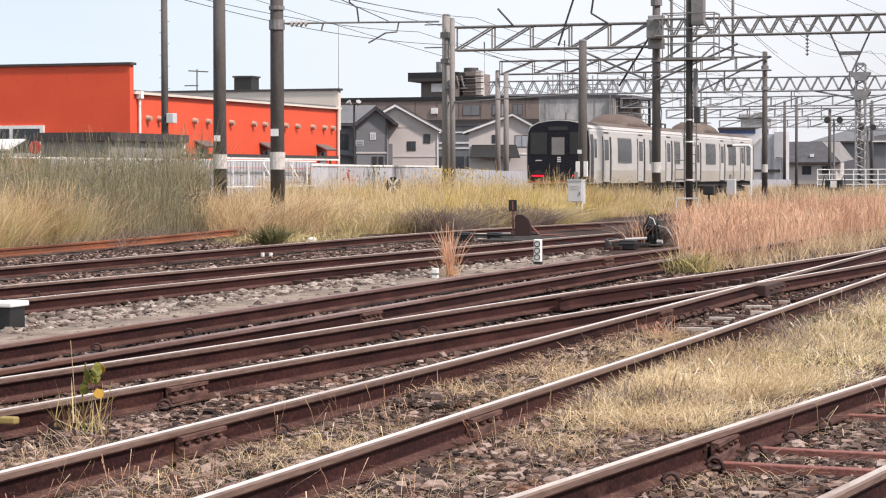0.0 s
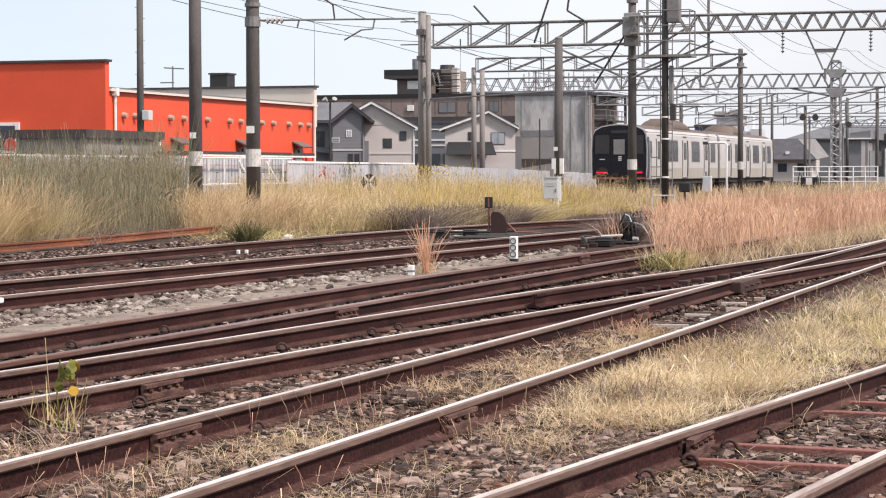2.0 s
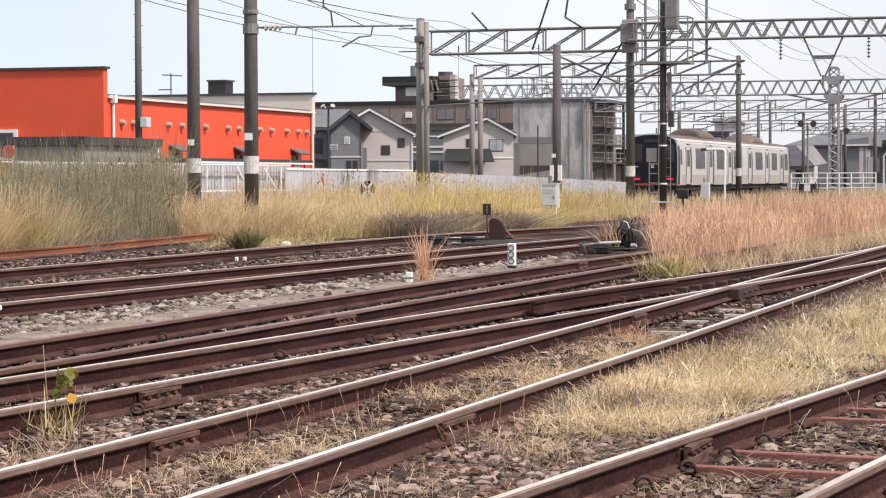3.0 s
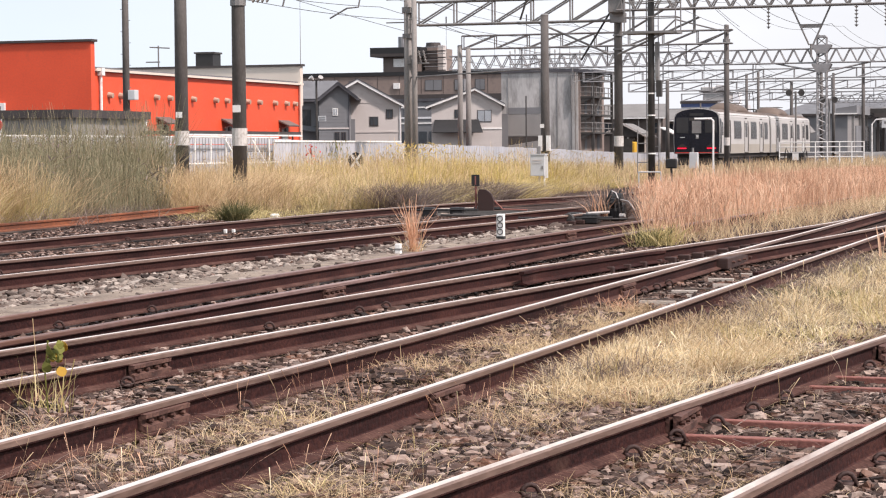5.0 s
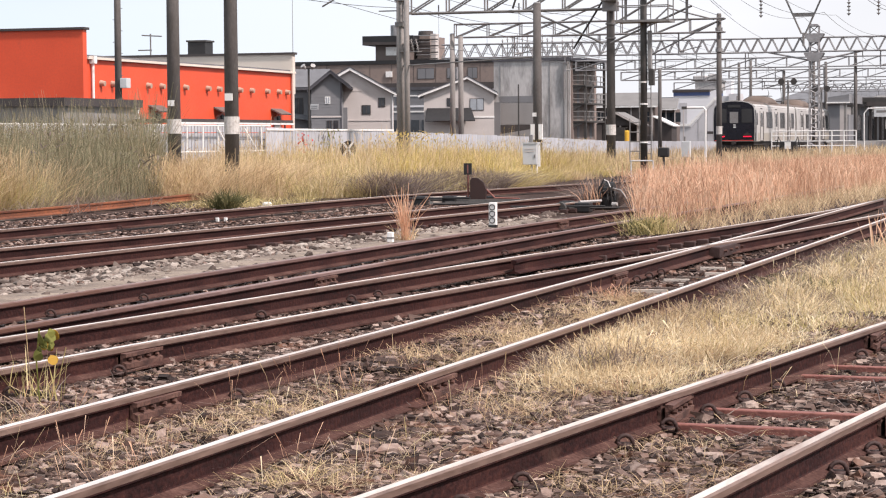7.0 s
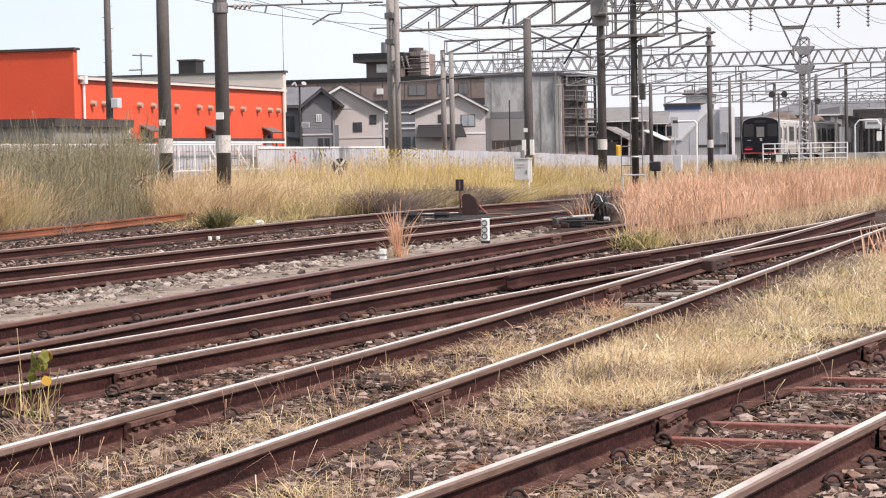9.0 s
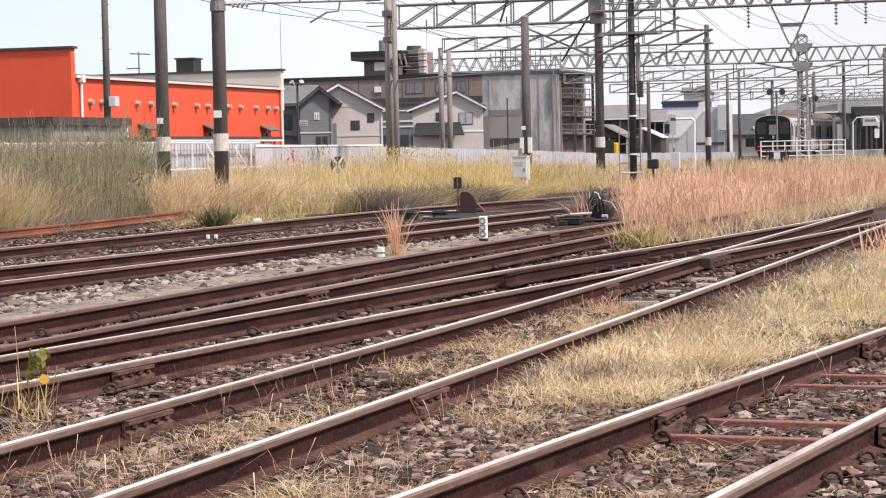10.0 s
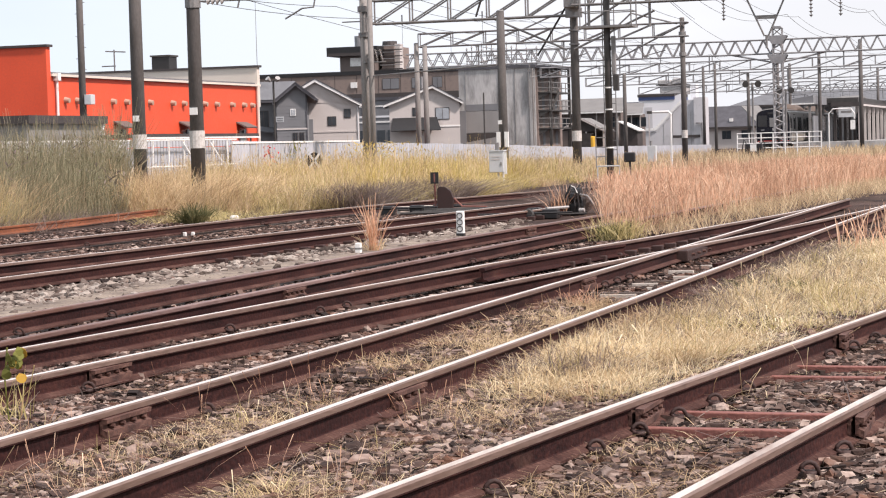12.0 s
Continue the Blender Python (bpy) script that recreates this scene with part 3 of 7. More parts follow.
def build_tracks():
    a = [(-6.0, -30.0), (-3.25, 2.0), (-2.9, 5.0), (-2.57, 7.86), (-2.24, 10.6), (-1.99, 12.45), (-1.70, 14.4), (-1.42, 16.75), (-0.9, 20), (1.2, 33)]
    track("rusty siding track curving through gravel with bright worn rail heads", [a, [(x + 1.13, y) for x, y in a]], head="railhead_tan", sleepers=(3.3, 30, 0.63), clips=(5, 24), clip_share=0.75, joints=((0, 11.2), (1, 10.9), (0, 15.3)))
    b = [(-4.05, -30.0), (-3.74, 2.0), (-3.66, 8.2), (-3.58, 15.0), (-3.50, 30.0), (-3.44, 46.0)]
    c = [(-5.18, -30.0), (-4.85, 2.0), (-4.80, 8.7), (-4.70, 15.0), (-4.68, 26.0), (-4.64, 46.0)]
    track("straight rusty track with bright rail heads in weedy ballast", [c, b], sleepers=(3.1, 44, 0.61), clips=(5, 26), joints=((0, 10.7), (1, 11.9), (0, 21.5)), check=((1, -1, 23.2, 28.0),))
    d1 = [(-8.1, -30.0), (-7.62, 2.0), (-7.45, 7.0), (-7.06, 12.8), (-6.90, 14.1), (-6.66, 17.9), (-6.22, 24.0), (-5.50, 30.5), (-4.72, 39.5), (-4.63, 46)]
    d2 = [(-6.97, -30.0), (-6.48, 2.0), (-6.32, 7.0), (-6.00, 12.3), (-5.74, 15.4), (-5.54, 17.6), (-5.27, 20.0), (-4.76, 25.5), (-4.10, 32.5), (-3.52, 40.0), (-3.44, 46)]
    track("curved rusty turnout track joining the straight track", [d1, d2], sleepers=(3.4, 40, 0.62), clips=(8, 26), joints=((0, 12.2), (1, 13.1), (0, 24.8)), chairs=(0, 26.0, 39.0), check=((0, 1, 23.0, 28.0),))
    e1 = [(-9.3, -30.0), (-8.52, 2.0), (-8.46, 15.0), (-8.52, 27.0), (-8.45, 33.0), (-8.25, 40.0), (-7.9, 60)]
    e2 = [(-8.15, -30.0), (-7.40, 4.0), (-7.35, 13.0), (-7.33, 24.0), (-7.28, 33.0), (-7.1, 40.0), (-6.8, 60)]
    track("dark rusted disused track running into tall grass", [e1, e2], head="railhead_dull", sleepers=(3.2, 40, 0.62), clips=(8, 30), joints=((0, 34.5), (1, 20.5)))
    f1 = [(-14.2, -30.0), (-13.6, 4.0), (-12.96, 23.6), (-12.60, 29.4), (-12.1, 38.1), (-11.8, 44.9), (-11.45, 52.0)]
    f2 = [(-13.05, -30.0), (-12.2, 4.0), (-11.38, 20.7), (-11.15, 27.0), (-10.88, 34.4), (-10.55, 40.2), (-10.2, 46.0)]
    track("rusty turnout track with black slide chairs under its rails", [f1, f2], sleepers=(14, 50, 0.6), clips=(16, 28), chairs=(1, 28.0, 45.0))
    g1 = [(-15.5, -30.0), (-15.5, 4.0), (-15.6, 28.0), (-15.70, 36.0), (-15.80, 45.0), (-15.65, 50.0), (-14.95, 56.0), (-14.3, 60.5), (-13.4, 66.0)]
    track("worn rail of a track at the foot of a grassy verge", [g1], sleepers=(14, 56, 0.6), clips=(24, 46))
    h1 = [(-18.0, -30.0), (-18.6, 10.0), (-19.3, 30.0), (-19.66, 36.0), (-20.10, 41.5), (-21.2, 49.5), (-22.0, 56)]
    track("bright orange rusted rail disappearing into dry grass", [h1], head="rust_bright", body="rust_bright", sleepers=(20, 50, 0.6), clips=(28, 46))
    m1 = [(-25.53, 20), (-25.53, 330)]
    track("main line track beyond the grass verge", [m1, [(-24.47, 20), (-24.47, 330)]])


def build_stones():
    near = np.concatenate([scatter(64000, -6.2, -0.2, 7.0, 18.5, 11, 1.25), scatter(8000, -7.4, -6.2, 9, 18.5, 12, 1.1)])
    stones("ballast", near, 0.0215, M["stone"], "loose brown and grey ballast stones between the rails", 21, 2, 0.022)
    top = np.concatenate([scatter(3800, -6.2, -0.4, 7.2, 17.5, 211, 1.25), scatter(900, -5.6, -4.95, 8.2, 12, 212, 1.0), scatter(900, -3.5, -2.7, 8.2, 13, 213, 1.0)])
    stones("ballast", top, 0.029, M["stone"], "larger weathered ballast stones lying on top", 214, 0, 0.024)
    bank = np.concatenate([scatter(2600, -4.64, -4.40, 13.2, 20, 215, 1.1), scatter(1300, -4.45, -4.15, 13.2, 19, 216, 1.1)])
    stones("ballast", bank, 0.024, M["stone"], "ballast banked against the web of a rail", 217, 2, 0.050)
    mid = np.concatenate([scatter(26000, -7.2, -1.0, 17.5, 36, 13, 1.5), scatter(9000, -8.5, -7.3, 12, 36, 14, 1.4), scatter(8000, -13.0, -11.2, 18, 45, 18, 1.3), scatter(3000, -11.3, -10.2, 16, 42, 118, 1.5)])
    stones("ballast", mid, 0.024, M["stone"], "loose brown ballast stones along the turnout", 22, 2, 0.004)
    pale = np.concatenate([scatter(8500, -11.35, -10.15, 16, 42, 15, 1.5), scatter(1300, -10.25, -9.45, 16, 40, 16, 1.3)])
    stones("ballast", pale, 0.044, M["pale_stone"], "pale grey clean ballast stones beside the turnout", 23, 0)
    grit = scatter(5200, -10.2, -9.52, 15, 40, 119, 1.5)
    stones("ballast", grit, 0.020, M["pale_stone"], "fine grit scattered on the trodden strip", 25, 1, 0.006)
    far = np.concatenate([scatter(7000, -15.5, -13.0, 22, 50, 17, 1.3), scatter(8000, -19.6, -16.0, 28, 48, 19, 1.2)])
    stones("ballast", far, 0.034, M["stone"], "dusty ballast stones by the grass verge", 24, 1)


def build_grass():
    gap = lambda y: float(np.interp(y, [7.9, 10.6, 12.5, 14.4, 16.8, 20, 33], [-2.72, -2.39, -2.14, -1.85, -1.57, -1.05, 1.0]))
    # straw patch between two tracks
    inside = lambda x, y: x < gap(y) - 0.30 + 0.12 * noise.noise((x * 2, y * 1.5, 8.0)) - 0.25 * (y < 12.5) and x > -3.40 + 0.32 * min(1, max(0, (y - 14.5) / 5))
    thin = lambda x, y: (0.35 + 0.65 * min(1, max(0, (y - 12.2) / 1.8)) * min(1, max(0.1, (gap(y) - x) * 1.5))) * (1 + 0.35 * noise.noise((x * 2.2, y * 1.6, 4.0)))
    p = clumped(11000, -3.40, 0.3, 12.5, 31, 31, 1.6, 0.15)
    p = p[np.array([inside(*q) for q in p])]
    blades("grass", p, 0.13, 0.0050, M["straw"], "dry straw coloured grass growing between two tracks", "grass", 41, 0.8, (1, 0.8, 0.15), 0.8, thin)
    p, o = tufts(760, 44, -3.3, 0.0, 12.9, 30, 32, inside, 0.075, 1.1, -0.05)
    blades("grass", p, 0.215, 0.0046, M["straw"], "arching straw tufts between two tracks", "grass", 42, 0.30, (0.8, 0.8, 0.3), 0.9, thin, out=o * 2.4)
    p, o = tufts(240, 36, -3.35, -2.1, 12.3, 16.5, 432, lambda x, y: x < gap(y) - 0.38, 0.08, 1.2, -0.05)
    blades("grass", p, 0.165, 0.0048, M["straw"], "cream straw tufts at the end of a grass strip", "grass", 442, 0.35, (0.8, 0.9, 0.6), 0.9, out=o * 2.2)
    p, o = tufts(80, 24, -3.3, 0.0, 13.2, 30, 232, inside, 0.07, 1.4, 0.05)
    blades("grass", p, 0.22, 0.0055, M["dry_weed"], "dead brown stalks within the dry grass", "grass", 242, 0.35, (0.8, 0.8, 0.3), 0.8, thin, out=o * 2)
    p, o = tufts(380, 14, -3.3, 0.0, 13.0, 30, 233, inside, 0.06, 1.1, -0.1)
    blades("seed_stalk", p, 0.27, 0.0050, M["straw"], "pale seed heads nodding over the dry grass", "grass", 243, 0.22, (0.25, 0.35, 1.7), 0.9, thin, out=o * 2)
    p, o = tufts(80, 34, -3.2, -1.0, 13.5, 28, 132, inside, 0.10, 1.3, 0.0)
    blades("grass", p, 0.22, 0.006, M["straw_green"], "greenish tufts within the dry grass", "grass", 142, 0.3, out=o * 2)
    p, o = tufts(70, 30, -3.46, -3.16, 13.4, 18, 205, None, 0.06, 1.1, -0.15)
    blades("grass", p, 0.21, 0.0042, M["straw"], "dry tufts leaning against a rail", "grass", 206, 0.45, (0.7, 0.9, 0.5), 0.8, out=o * 2)
    p, o = tufts(190, 20, -3.46, -2.8, 13.4, 29, 207, None, 0.06, 1.1, -0.1)
    blades("grass", p, 0.20, 0.0045, M["dry_weed"], "brown dead stalks leaning against a rail", "grass", 208, 0.4, (0.7, 0.9, 0.7), 0.7, out=o * 2)
    p, o = tufts(90, 7, -3.45, -2.75, 14, 28, 307, None, 0.07, 1.1, -0.1)
    blades("seed_stalk", p, 0.24, 0.0050, M["straw"], "pale seed heads bending beside a rail", "grass", 308, 0.3, (0.3, 0.4, 1.8), 1.0, out=o * 2)
    # low dry tufts among the ballast
    low = np.concatenate([clumped(1700, -4.60, -3.80, 8.8, 12.2, 33, 1.8, 0.30), clumped(4600, -4.58, -3.72, 13.2, 19, 34, 1.3, 0.05),
                          clumped(1900, -3.5, -2.7, 8.0, 12.5, 35, 1.8, 0.30), clumped(1500, -5.6, -4.95, 8.3, 10.8, 36, 1.5, 0.15), clumped(900, -2.4, -1.4, 8.0, 10.6, 37, 1.8, 0.3), clumped(400, -7.0, -6.2, 10.4, 13.4, 30, 1.6, 0.2)])
    blades("grass", low, 0.125, 0.0029, M["tan_grass"], "thin dry grass tufts among ballast stones", "grass", 43, 0.7, (1, 0.9, 0.3), 0.9)
    p, o = tufts(75, 34, -4.56, -3.95, 13.4, 19.5, 190, None, 0.07, 1.3, -0.1)
    blades("grass", p, 0.19, 0.0042, M["tan_grass"], "tan dry tufts heaped against a rail", "grass", 191, 0.5, (0.7, 0.9, 0.5), 0.9, out=o * 2)
    loose = lambda x, y: abs(x + 3.65) > 0.16 and abs(x + 4.76) > 0.16 and (x < gap(y) - 0.25)
    p, o = tufts(120, 24, -5.45, -1.3, 7.9, 13.0, 192, loose, 0.05, 1.3, -0.05)
    blades("grass", p, 0.13, 0.0030, M["tan_grass"], "small withered tufts among the ballast", "grass", 193, 0.5, (0.7, 0.9, 0.4), 0.9, out=o * 3)
    p, o = tufts(40, 18, -5.45, -1.3, 7.9, 13.0, 292, loose, 0.05, 1.3, -0.05)
    blades("grass", p, 0.16, 0.0034, M["straw_green"], "yellow green tufts among the ballast", "grass", 293, 0.4, (0.7, 0.9, 0.4), 0.9, out=o * 3)
    p, o = tufts(60, 9, -5.4, -1.3, 7.9, 13.0, 294, loose, 0.07, 1.3, -0.1)
    blades("seed_stalk", p, 0.26, 0.0020, M["pink"], "thin reddish seed stalks among the ballast", "grass", 295, 0.16, (0.5, 0.5, 1.9), 0.4, out=o * 1.5)
    litter = np.concatenate([scatter(900, -6.2, -0.8, 7.4, 16, 91, 1.2), clumped(900, -5.9, -1.0, 7.6, 15, 92, 1.2, 0.1)])
    blades("straw_litter", litter, 0.06, 0.004, M["straw"], "short dry straw litter lying on the ballast", "litter", 93, 1.6, (0.8, 1, 0.5), 0.9, z0=-0.012)
    twig = scatter(900, -6.2, -0.8, 7.4, 16, 94, 1.2)
    blades("straw_litter", twig, 0.13, 0.006, M["dry_weed"], "dead brown twigs lying on the ballast", "litter", 95, 1.8, (0.8, 1, 0.5), 0.9, z0=-0.008)
    stalk = np.concatenate([clumped(26, -4.6, -3.8, 8.6, 12, 96, 1.2, 0.0), clumped(40, -3.5, -2.6, 8.4, 12, 97, 1.2, 0.0), clumped(40, -5.4, -4.9, 8.3, 11, 98, 1.2, 0.0), clumped(160, -3.4, -1.6, 12, 22, 99, 1.2, 0.0)])
    blades("seed_stalk", stalk, 0.27, 0.0032, M["straw"], "single dry seed stalks among the tracks", "grass", 100, 0.28, (0.6, 0.7, 1.5), 0.7)
    # russet plumes
    edge = lambda x, y: x < float(np.interp(y, [34, 40, 47, 60, 90], [-6.1, -5.55, -5.4, -4.6, 1.0]))
    pinkish = lambda x, y: x < float(np.interp(y, [34, 38, 46, 62, 92], [-6.7, -6.7, -6.5, -6.1, -3.5]))
    q = clumped(46000, -11.0, 0.0, 34.5, 92, 38, 0.5, -0.35)
    q = q[np.array([pinkish(x, y) and (x > -9.3 + max(0, (44 - y)) * 0.22 or y > 50) and (y < 60 or x > -16) for x, y in q])]
    rise = lambda x, y: (0.50 + 0.50 * min(1, max(0, (y - 36) / 14))) * (1 - 0.28 * min(1, max(0, (y - 54) / 26))) * (1 + 0.3 * noise.noise((x * 0.4, y * 0.4, 2.0)) + 0.32 * noise.noise((x * 1.5, y * 1.1, 6.0)))
    blades("plume_grass", q, 0.98, 0.009, M["pink"], "tall russet plume grass standing in a dry field", "grass", 44, 0.16, (0.35, 1.25, 0.25), 0.35, rise)
    tops = q[::2]
    blades("plume_grass", tops, 0.40, 0.015, M["pink"], "feathery russet plume heads", "grass", 144, 0.30, (0.25, 1.0, 0.45), 0.7, rise, z0=0.44)
    q2 = clumped(15000, -8.6, -2.6, 34, 70, 39, 0.8, -0.1)
    q2 = q2[np.array([edge(x, y) and x > -8.2 + max(0, (40 - y)) * 0.1 for x, y in q2])]
    blades("grass", q2, 0.34, 0.008, M["tan_grass"], "short tan grass at the foot of the plumes", "grass", 45, 0.5)
    q3 = clumped(1100, -3.1, 0.5, 28, 46, 40, 0.8, -0.1)
    blades("plume_grass", q3, 0.55, 0.013, M["pink"], "russet plumes beside a turnout", "grass", 46, 0.2, (0.35, 1.2, 0.25), 0.35)
    # verge
    rim = lambda y: float(np.interp(y, [36, 44, 49.5, 53.5, 58, 62, 67, 75, 90, 140], [-22.4, -22.2, -21.7, -17.6, -16.8, -16.7, -17.3, -17.9, -18.3, -18.3]))
    verge = lambda x, y: x < rim(y) and not (-26.7 < x < -23.3) and not (y < 56 and -0.487 < x / y < -0.438 and noise.noise((x, y, 2.0)) > -0.25)
    tall = lambda x, y: (1.0 - 0.12 * min(1, max(0, (x + 23) / 3)) * min(1, max(0, (y - 58) / 8))) * 1.5 * min(1.0, 0.42 + 0.26 * max(0, rim(y) - x)) * (0.72 + 0.45 * noise.noise((x * 0.30, y * 0.22, 5.0))) * (1 + 0.5 * noise.noise((x * 1.1, y * 0.8, 9.0)))
    for k, (n, h, m, text) in enumerate(((620, 1.05, "straw_green", "yellow green grass tussocks on the verge"), (560, 1.1, "tan_grass", "tan grass tussocks on the verge"), (260, 0.95, "straw", "pale straw tussocks on the verge"), (170, 0.62, "dry_weed", "dark dead weed tussocks on the verge"), (150, 0.7, "green", "dull green weed tussocks on the verge"))):
        p, o = tufts(n, 120, -32.5, -13.5, 37, 100, 47 + k, verge, 0.24, 0.28, -0.2)
        blades("meadow_grass", p, h, 0.011, M[m], text, "grass", 48 + k, 0.16, (0.9, 0.85, 0.25), 0.75, tall, out=o * 0.55)
    gy, go = tufts(150, 110, -23.2, -15.8, 60, 84, 347, verge, 0.28, 0.35, -0.1)
    blades("meadow_grass", gy, 1.15, 0.010, M["gold_grass"], "golden yellow grass tussocks on the verge", "grass", 348, 0.15, (0.8, 0.9, 0.5), 0.7, tall, out=go * 0.5)
    wisp = clumped(15000, -32.5, -13.5, 44, 92, 349, 0.4, -0.1)
    wisp = wisp[np.array([verge(x, y) for x, y in wisp])]
    blades("seed_stalk", wisp, 1.22, 0.0075, M["tan_grass"], "fine tan seed stalks above the verge", "grass", 350, 0.10, (0.4, 0.5, 1.6), 0.5, tall)
    yl = clumped(420, -29.9, -27.2, 88, 93.5, 351, 0.8, -0.3)
    blades("goldenrod", yl, 0.16, 0.06, M["gold_grass"], "yellow leaves round the foot of a gantry pole", "weed", 352, 0.9, (0.5, 1.0, 0.4), z0=np.random.default_rng(353).uniform(0.5, 1.65, len(yl)))
    r = clumped(9000, -32.5, -13.5, 40, 100, 147, 0.28, -0.25)
    r = r[np.array([verge(x, y) for x, y in r])]
    blades("meadow_grass", r, 1.05, 0.010, M["straw_green"], "tall yellow green grass on the verge", "grass", 149, 0.25, (0.8, 1.0, 0.3), 0.5, tall)
    p, o = tufts(90, 120, -27, -22.0, 39.5, 44, 150, lambda x, y: x < -21.9, 0.3, 0.4, -0.5)
    blades("meadow_grass", p, 1.18, 0.009, M["straw_green"], "rounded straw tussocks before the grey weeds", "grass", 151, 0.16, (0.9, 0.85, 0.2), 0.8, None, out=o * 0.4)
    p, o = tufts(80, 120, -27, -22.0, 39.5, 44.5, 250, lambda x, y: x < -21.9, 0.26, 0.5, -0.3)
    blades("meadow_grass", p, 1.42, 0.008, M["tan_grass"], "pale feathery tussocks before the grey weeds", "grass", 251, 0.14, (0.5, 0.9, 0.8), 0.7, None, out=o * 0.35)
    far = clumped(9000, -32, -12, 88, 190, 50, 0.15, -0.3)
    far = far[np.array([not (-26.9 < x < -23.0) for x, y in far])]
    blades("meadow_grass", far, 0.9, 0.035, M["tan_grass"], "tan grass by the main line", "grass", 51, 0.2)
    # grey weeds
    weedy = lambda x, y: x < -21.4 and x < -0.440 * y
    s = clumped(22000, -31.5, -21.4, 42.5, 62, 52, 0.45, -0.02)
    s = s[np.array([weedy(x, y) for x, y in s])]
    high = lambda x, y: (0.78 + 0.45 * noise.noise((x * 0.35, y * 0.25, 1.0))) * min(1.0, max(0.35, (-21.0 - x) / 1.9))
    blades("weed", s, 2.45, 0.0075, M["shrub"], "tall wispy grey green weeds on the verge", "weed", 53, 0.14, (0.5, 0.9, 0.7), 0.4, lambda x, y: 1.22 * high(x, y))
    s2, o = tufts(330, 16, -31, -22.2, 43, 60, 152, weedy, 0.05, 0.35, -0.2)
    blades("weed", s2, 1.25, 0.016, M["shrub"], "bushy lower shoots of grey green weeds", "weed", 153, 0.35, (0.4, 0.9, 0.9), 0.3, high, z0=0.55)
    dk = clumped(1100, -10.55, -10.0, 45.5, 46.2, 55, 0.8, -0.5)
    dp, do = tufts(300, 80, -20.5, -15.6, 53.6, 61, 54, lambda x, y: rim(y) - 1.5 < x < rim(y) + 0.25, 0.2, 0.5, 0.22)
    blades("weed", dp, 0.72, 0.012, M["dry_weed"], "rounded dead weed clumps along the verge", "weed", 154, 0.4, (0.7, 1, 0.5), 0.6, out=do)
    dp, do = tufts(120, 90, -18.6, -14.8, 54, 66, 194, lambda x, y: rim(y) - 2.6 < x < rim(y) - 0.3, 0.28, 0.5, -0.1)
    blades("meadow_grass", dp, 0.85, 0.010, M["straw_green"], "rounded yellow green clumps along the verge", "grass", 195, 0.3, (0.7, 1, 0.4), 0.7, out=do)
    dp, do = tufts(60, 120, -23.2, -21.2, 50.5, 57.6, 196, lambda x, y: x < rim(y) - 0.4, 0.26, 0.5, -0.4)
    blades("meadow_grass", dp, 1.25, 0.011, M["tan_grass"], "tall tan clumps at the foot of poles", "grass", 197, 0.22, (0.8, 1, 0.4), 0.6, out=do * 0.8)
    blades("weed", dk, 0.74, 0.013, M["dry_weed"], "dark dead weeds round a black point machine", "weed", 56, 0.42, (0.7, 1, 0.6), 0.8)
    gb = clumped(520, -18.45, -18.0, 44.4, 45.2, 57, 0.3, -0.5)
    blades("weed", gb, 0.50, 0.014, M["green"], "low green weed clump beside a rusty rail", "weed", 58, 0.38, (0.8, 1, 0.5), 0.8)
    lw = clumped(900, -19.6, -17.2, 44.6, 48.2, 357, 0.9, 0.0)
    blades("weed", lw, 0.30, 0.010, M["straw_green"], "low pale weeds along a rusty rail", "weed", 358, 0.7, (0.7, 1.0, 0.4), 0.7)
    lw = clumped(1500, -23.5, -19.8, 40, 50, 359, 0.7, 0.1)
    lw = lw[np.array([x < -0.43 * y - 0.6 for x, y in lw])]
    blades("weed", lw, 0.45, 0.010, M["dry_weed"], "dead brown weeds at the foot of the grey weeds", "weed", 360, 0.6, (0.7, 1.0, 0.5), 0.7)
    gr = clumped(2000, -29.5, -19.5, 70, 90, 59, 0.4, 0.1)
    gr = gr[np.array([x < -26.7 or x > -23.2 for x, y in gr])]
    zg = np.random.default_rng(60).uniform(0.7, 1.3, len(gr))
    blades("goldenrod", gr, 0.10, 0.020, M["gold"], "yellow goldenrod blooms among the grass", "weed", 60, 0.9, (0.4, 1.0, 0.5), z0=zg)
    blades("goldenrod", gr[::2], 1.25, 0.014, M["straw_green"], "upright green stems of goldenrod", "weed", 160, 0.12, (0.8, 0.9, 0.4))
    lf = clumped(15000, -31, -22.2, 43, 60, 161, 0.5, 0.0)
    lf = lf[np.array([weedy(x, y) for x, y in lf])]
    zl = np.random.default_rng(162).uniform(0.5, 2.15, len(lf)) * np.array([min(1.0, high(x, y) * 1.1) for x, y in lf])
    blades("weed", lf, 0.15, 0.020, M["shrub"], "small grey green leaves on the tall weeds", "weed", 163, 1.0, (0.4, 1.0, 0.3), 0.3, z0=zl)
    pick = np.array([noise.noise((x * 0.5, y * 0.5, 4.4)) > 0.28 for x, y in lf])
    blades("weed", lf[pick], 0.14, 0.05, M["dry_weed"], "withered brown leaves on the tall weeds", "weed", 164, 1.0, (0.5, 1.0, 0.4), 0.3, z0=zl[pick])
    rd = np.random.default_rng(61).normal(0, 0.035, (90, 2)) + np.array([-9.72, 30.6])
    blades("reed", rd, 0.88, 0.0085, M["pink"], "single clump of russet plume grass between tracks", "grass", 62, 0.11, (0.6, 1.1, 0.7), 1.1)
    rd3 = np.random.default_rng(361).normal(0, 0.06, (70, 2)) + np.array([-9.72, 30.6])
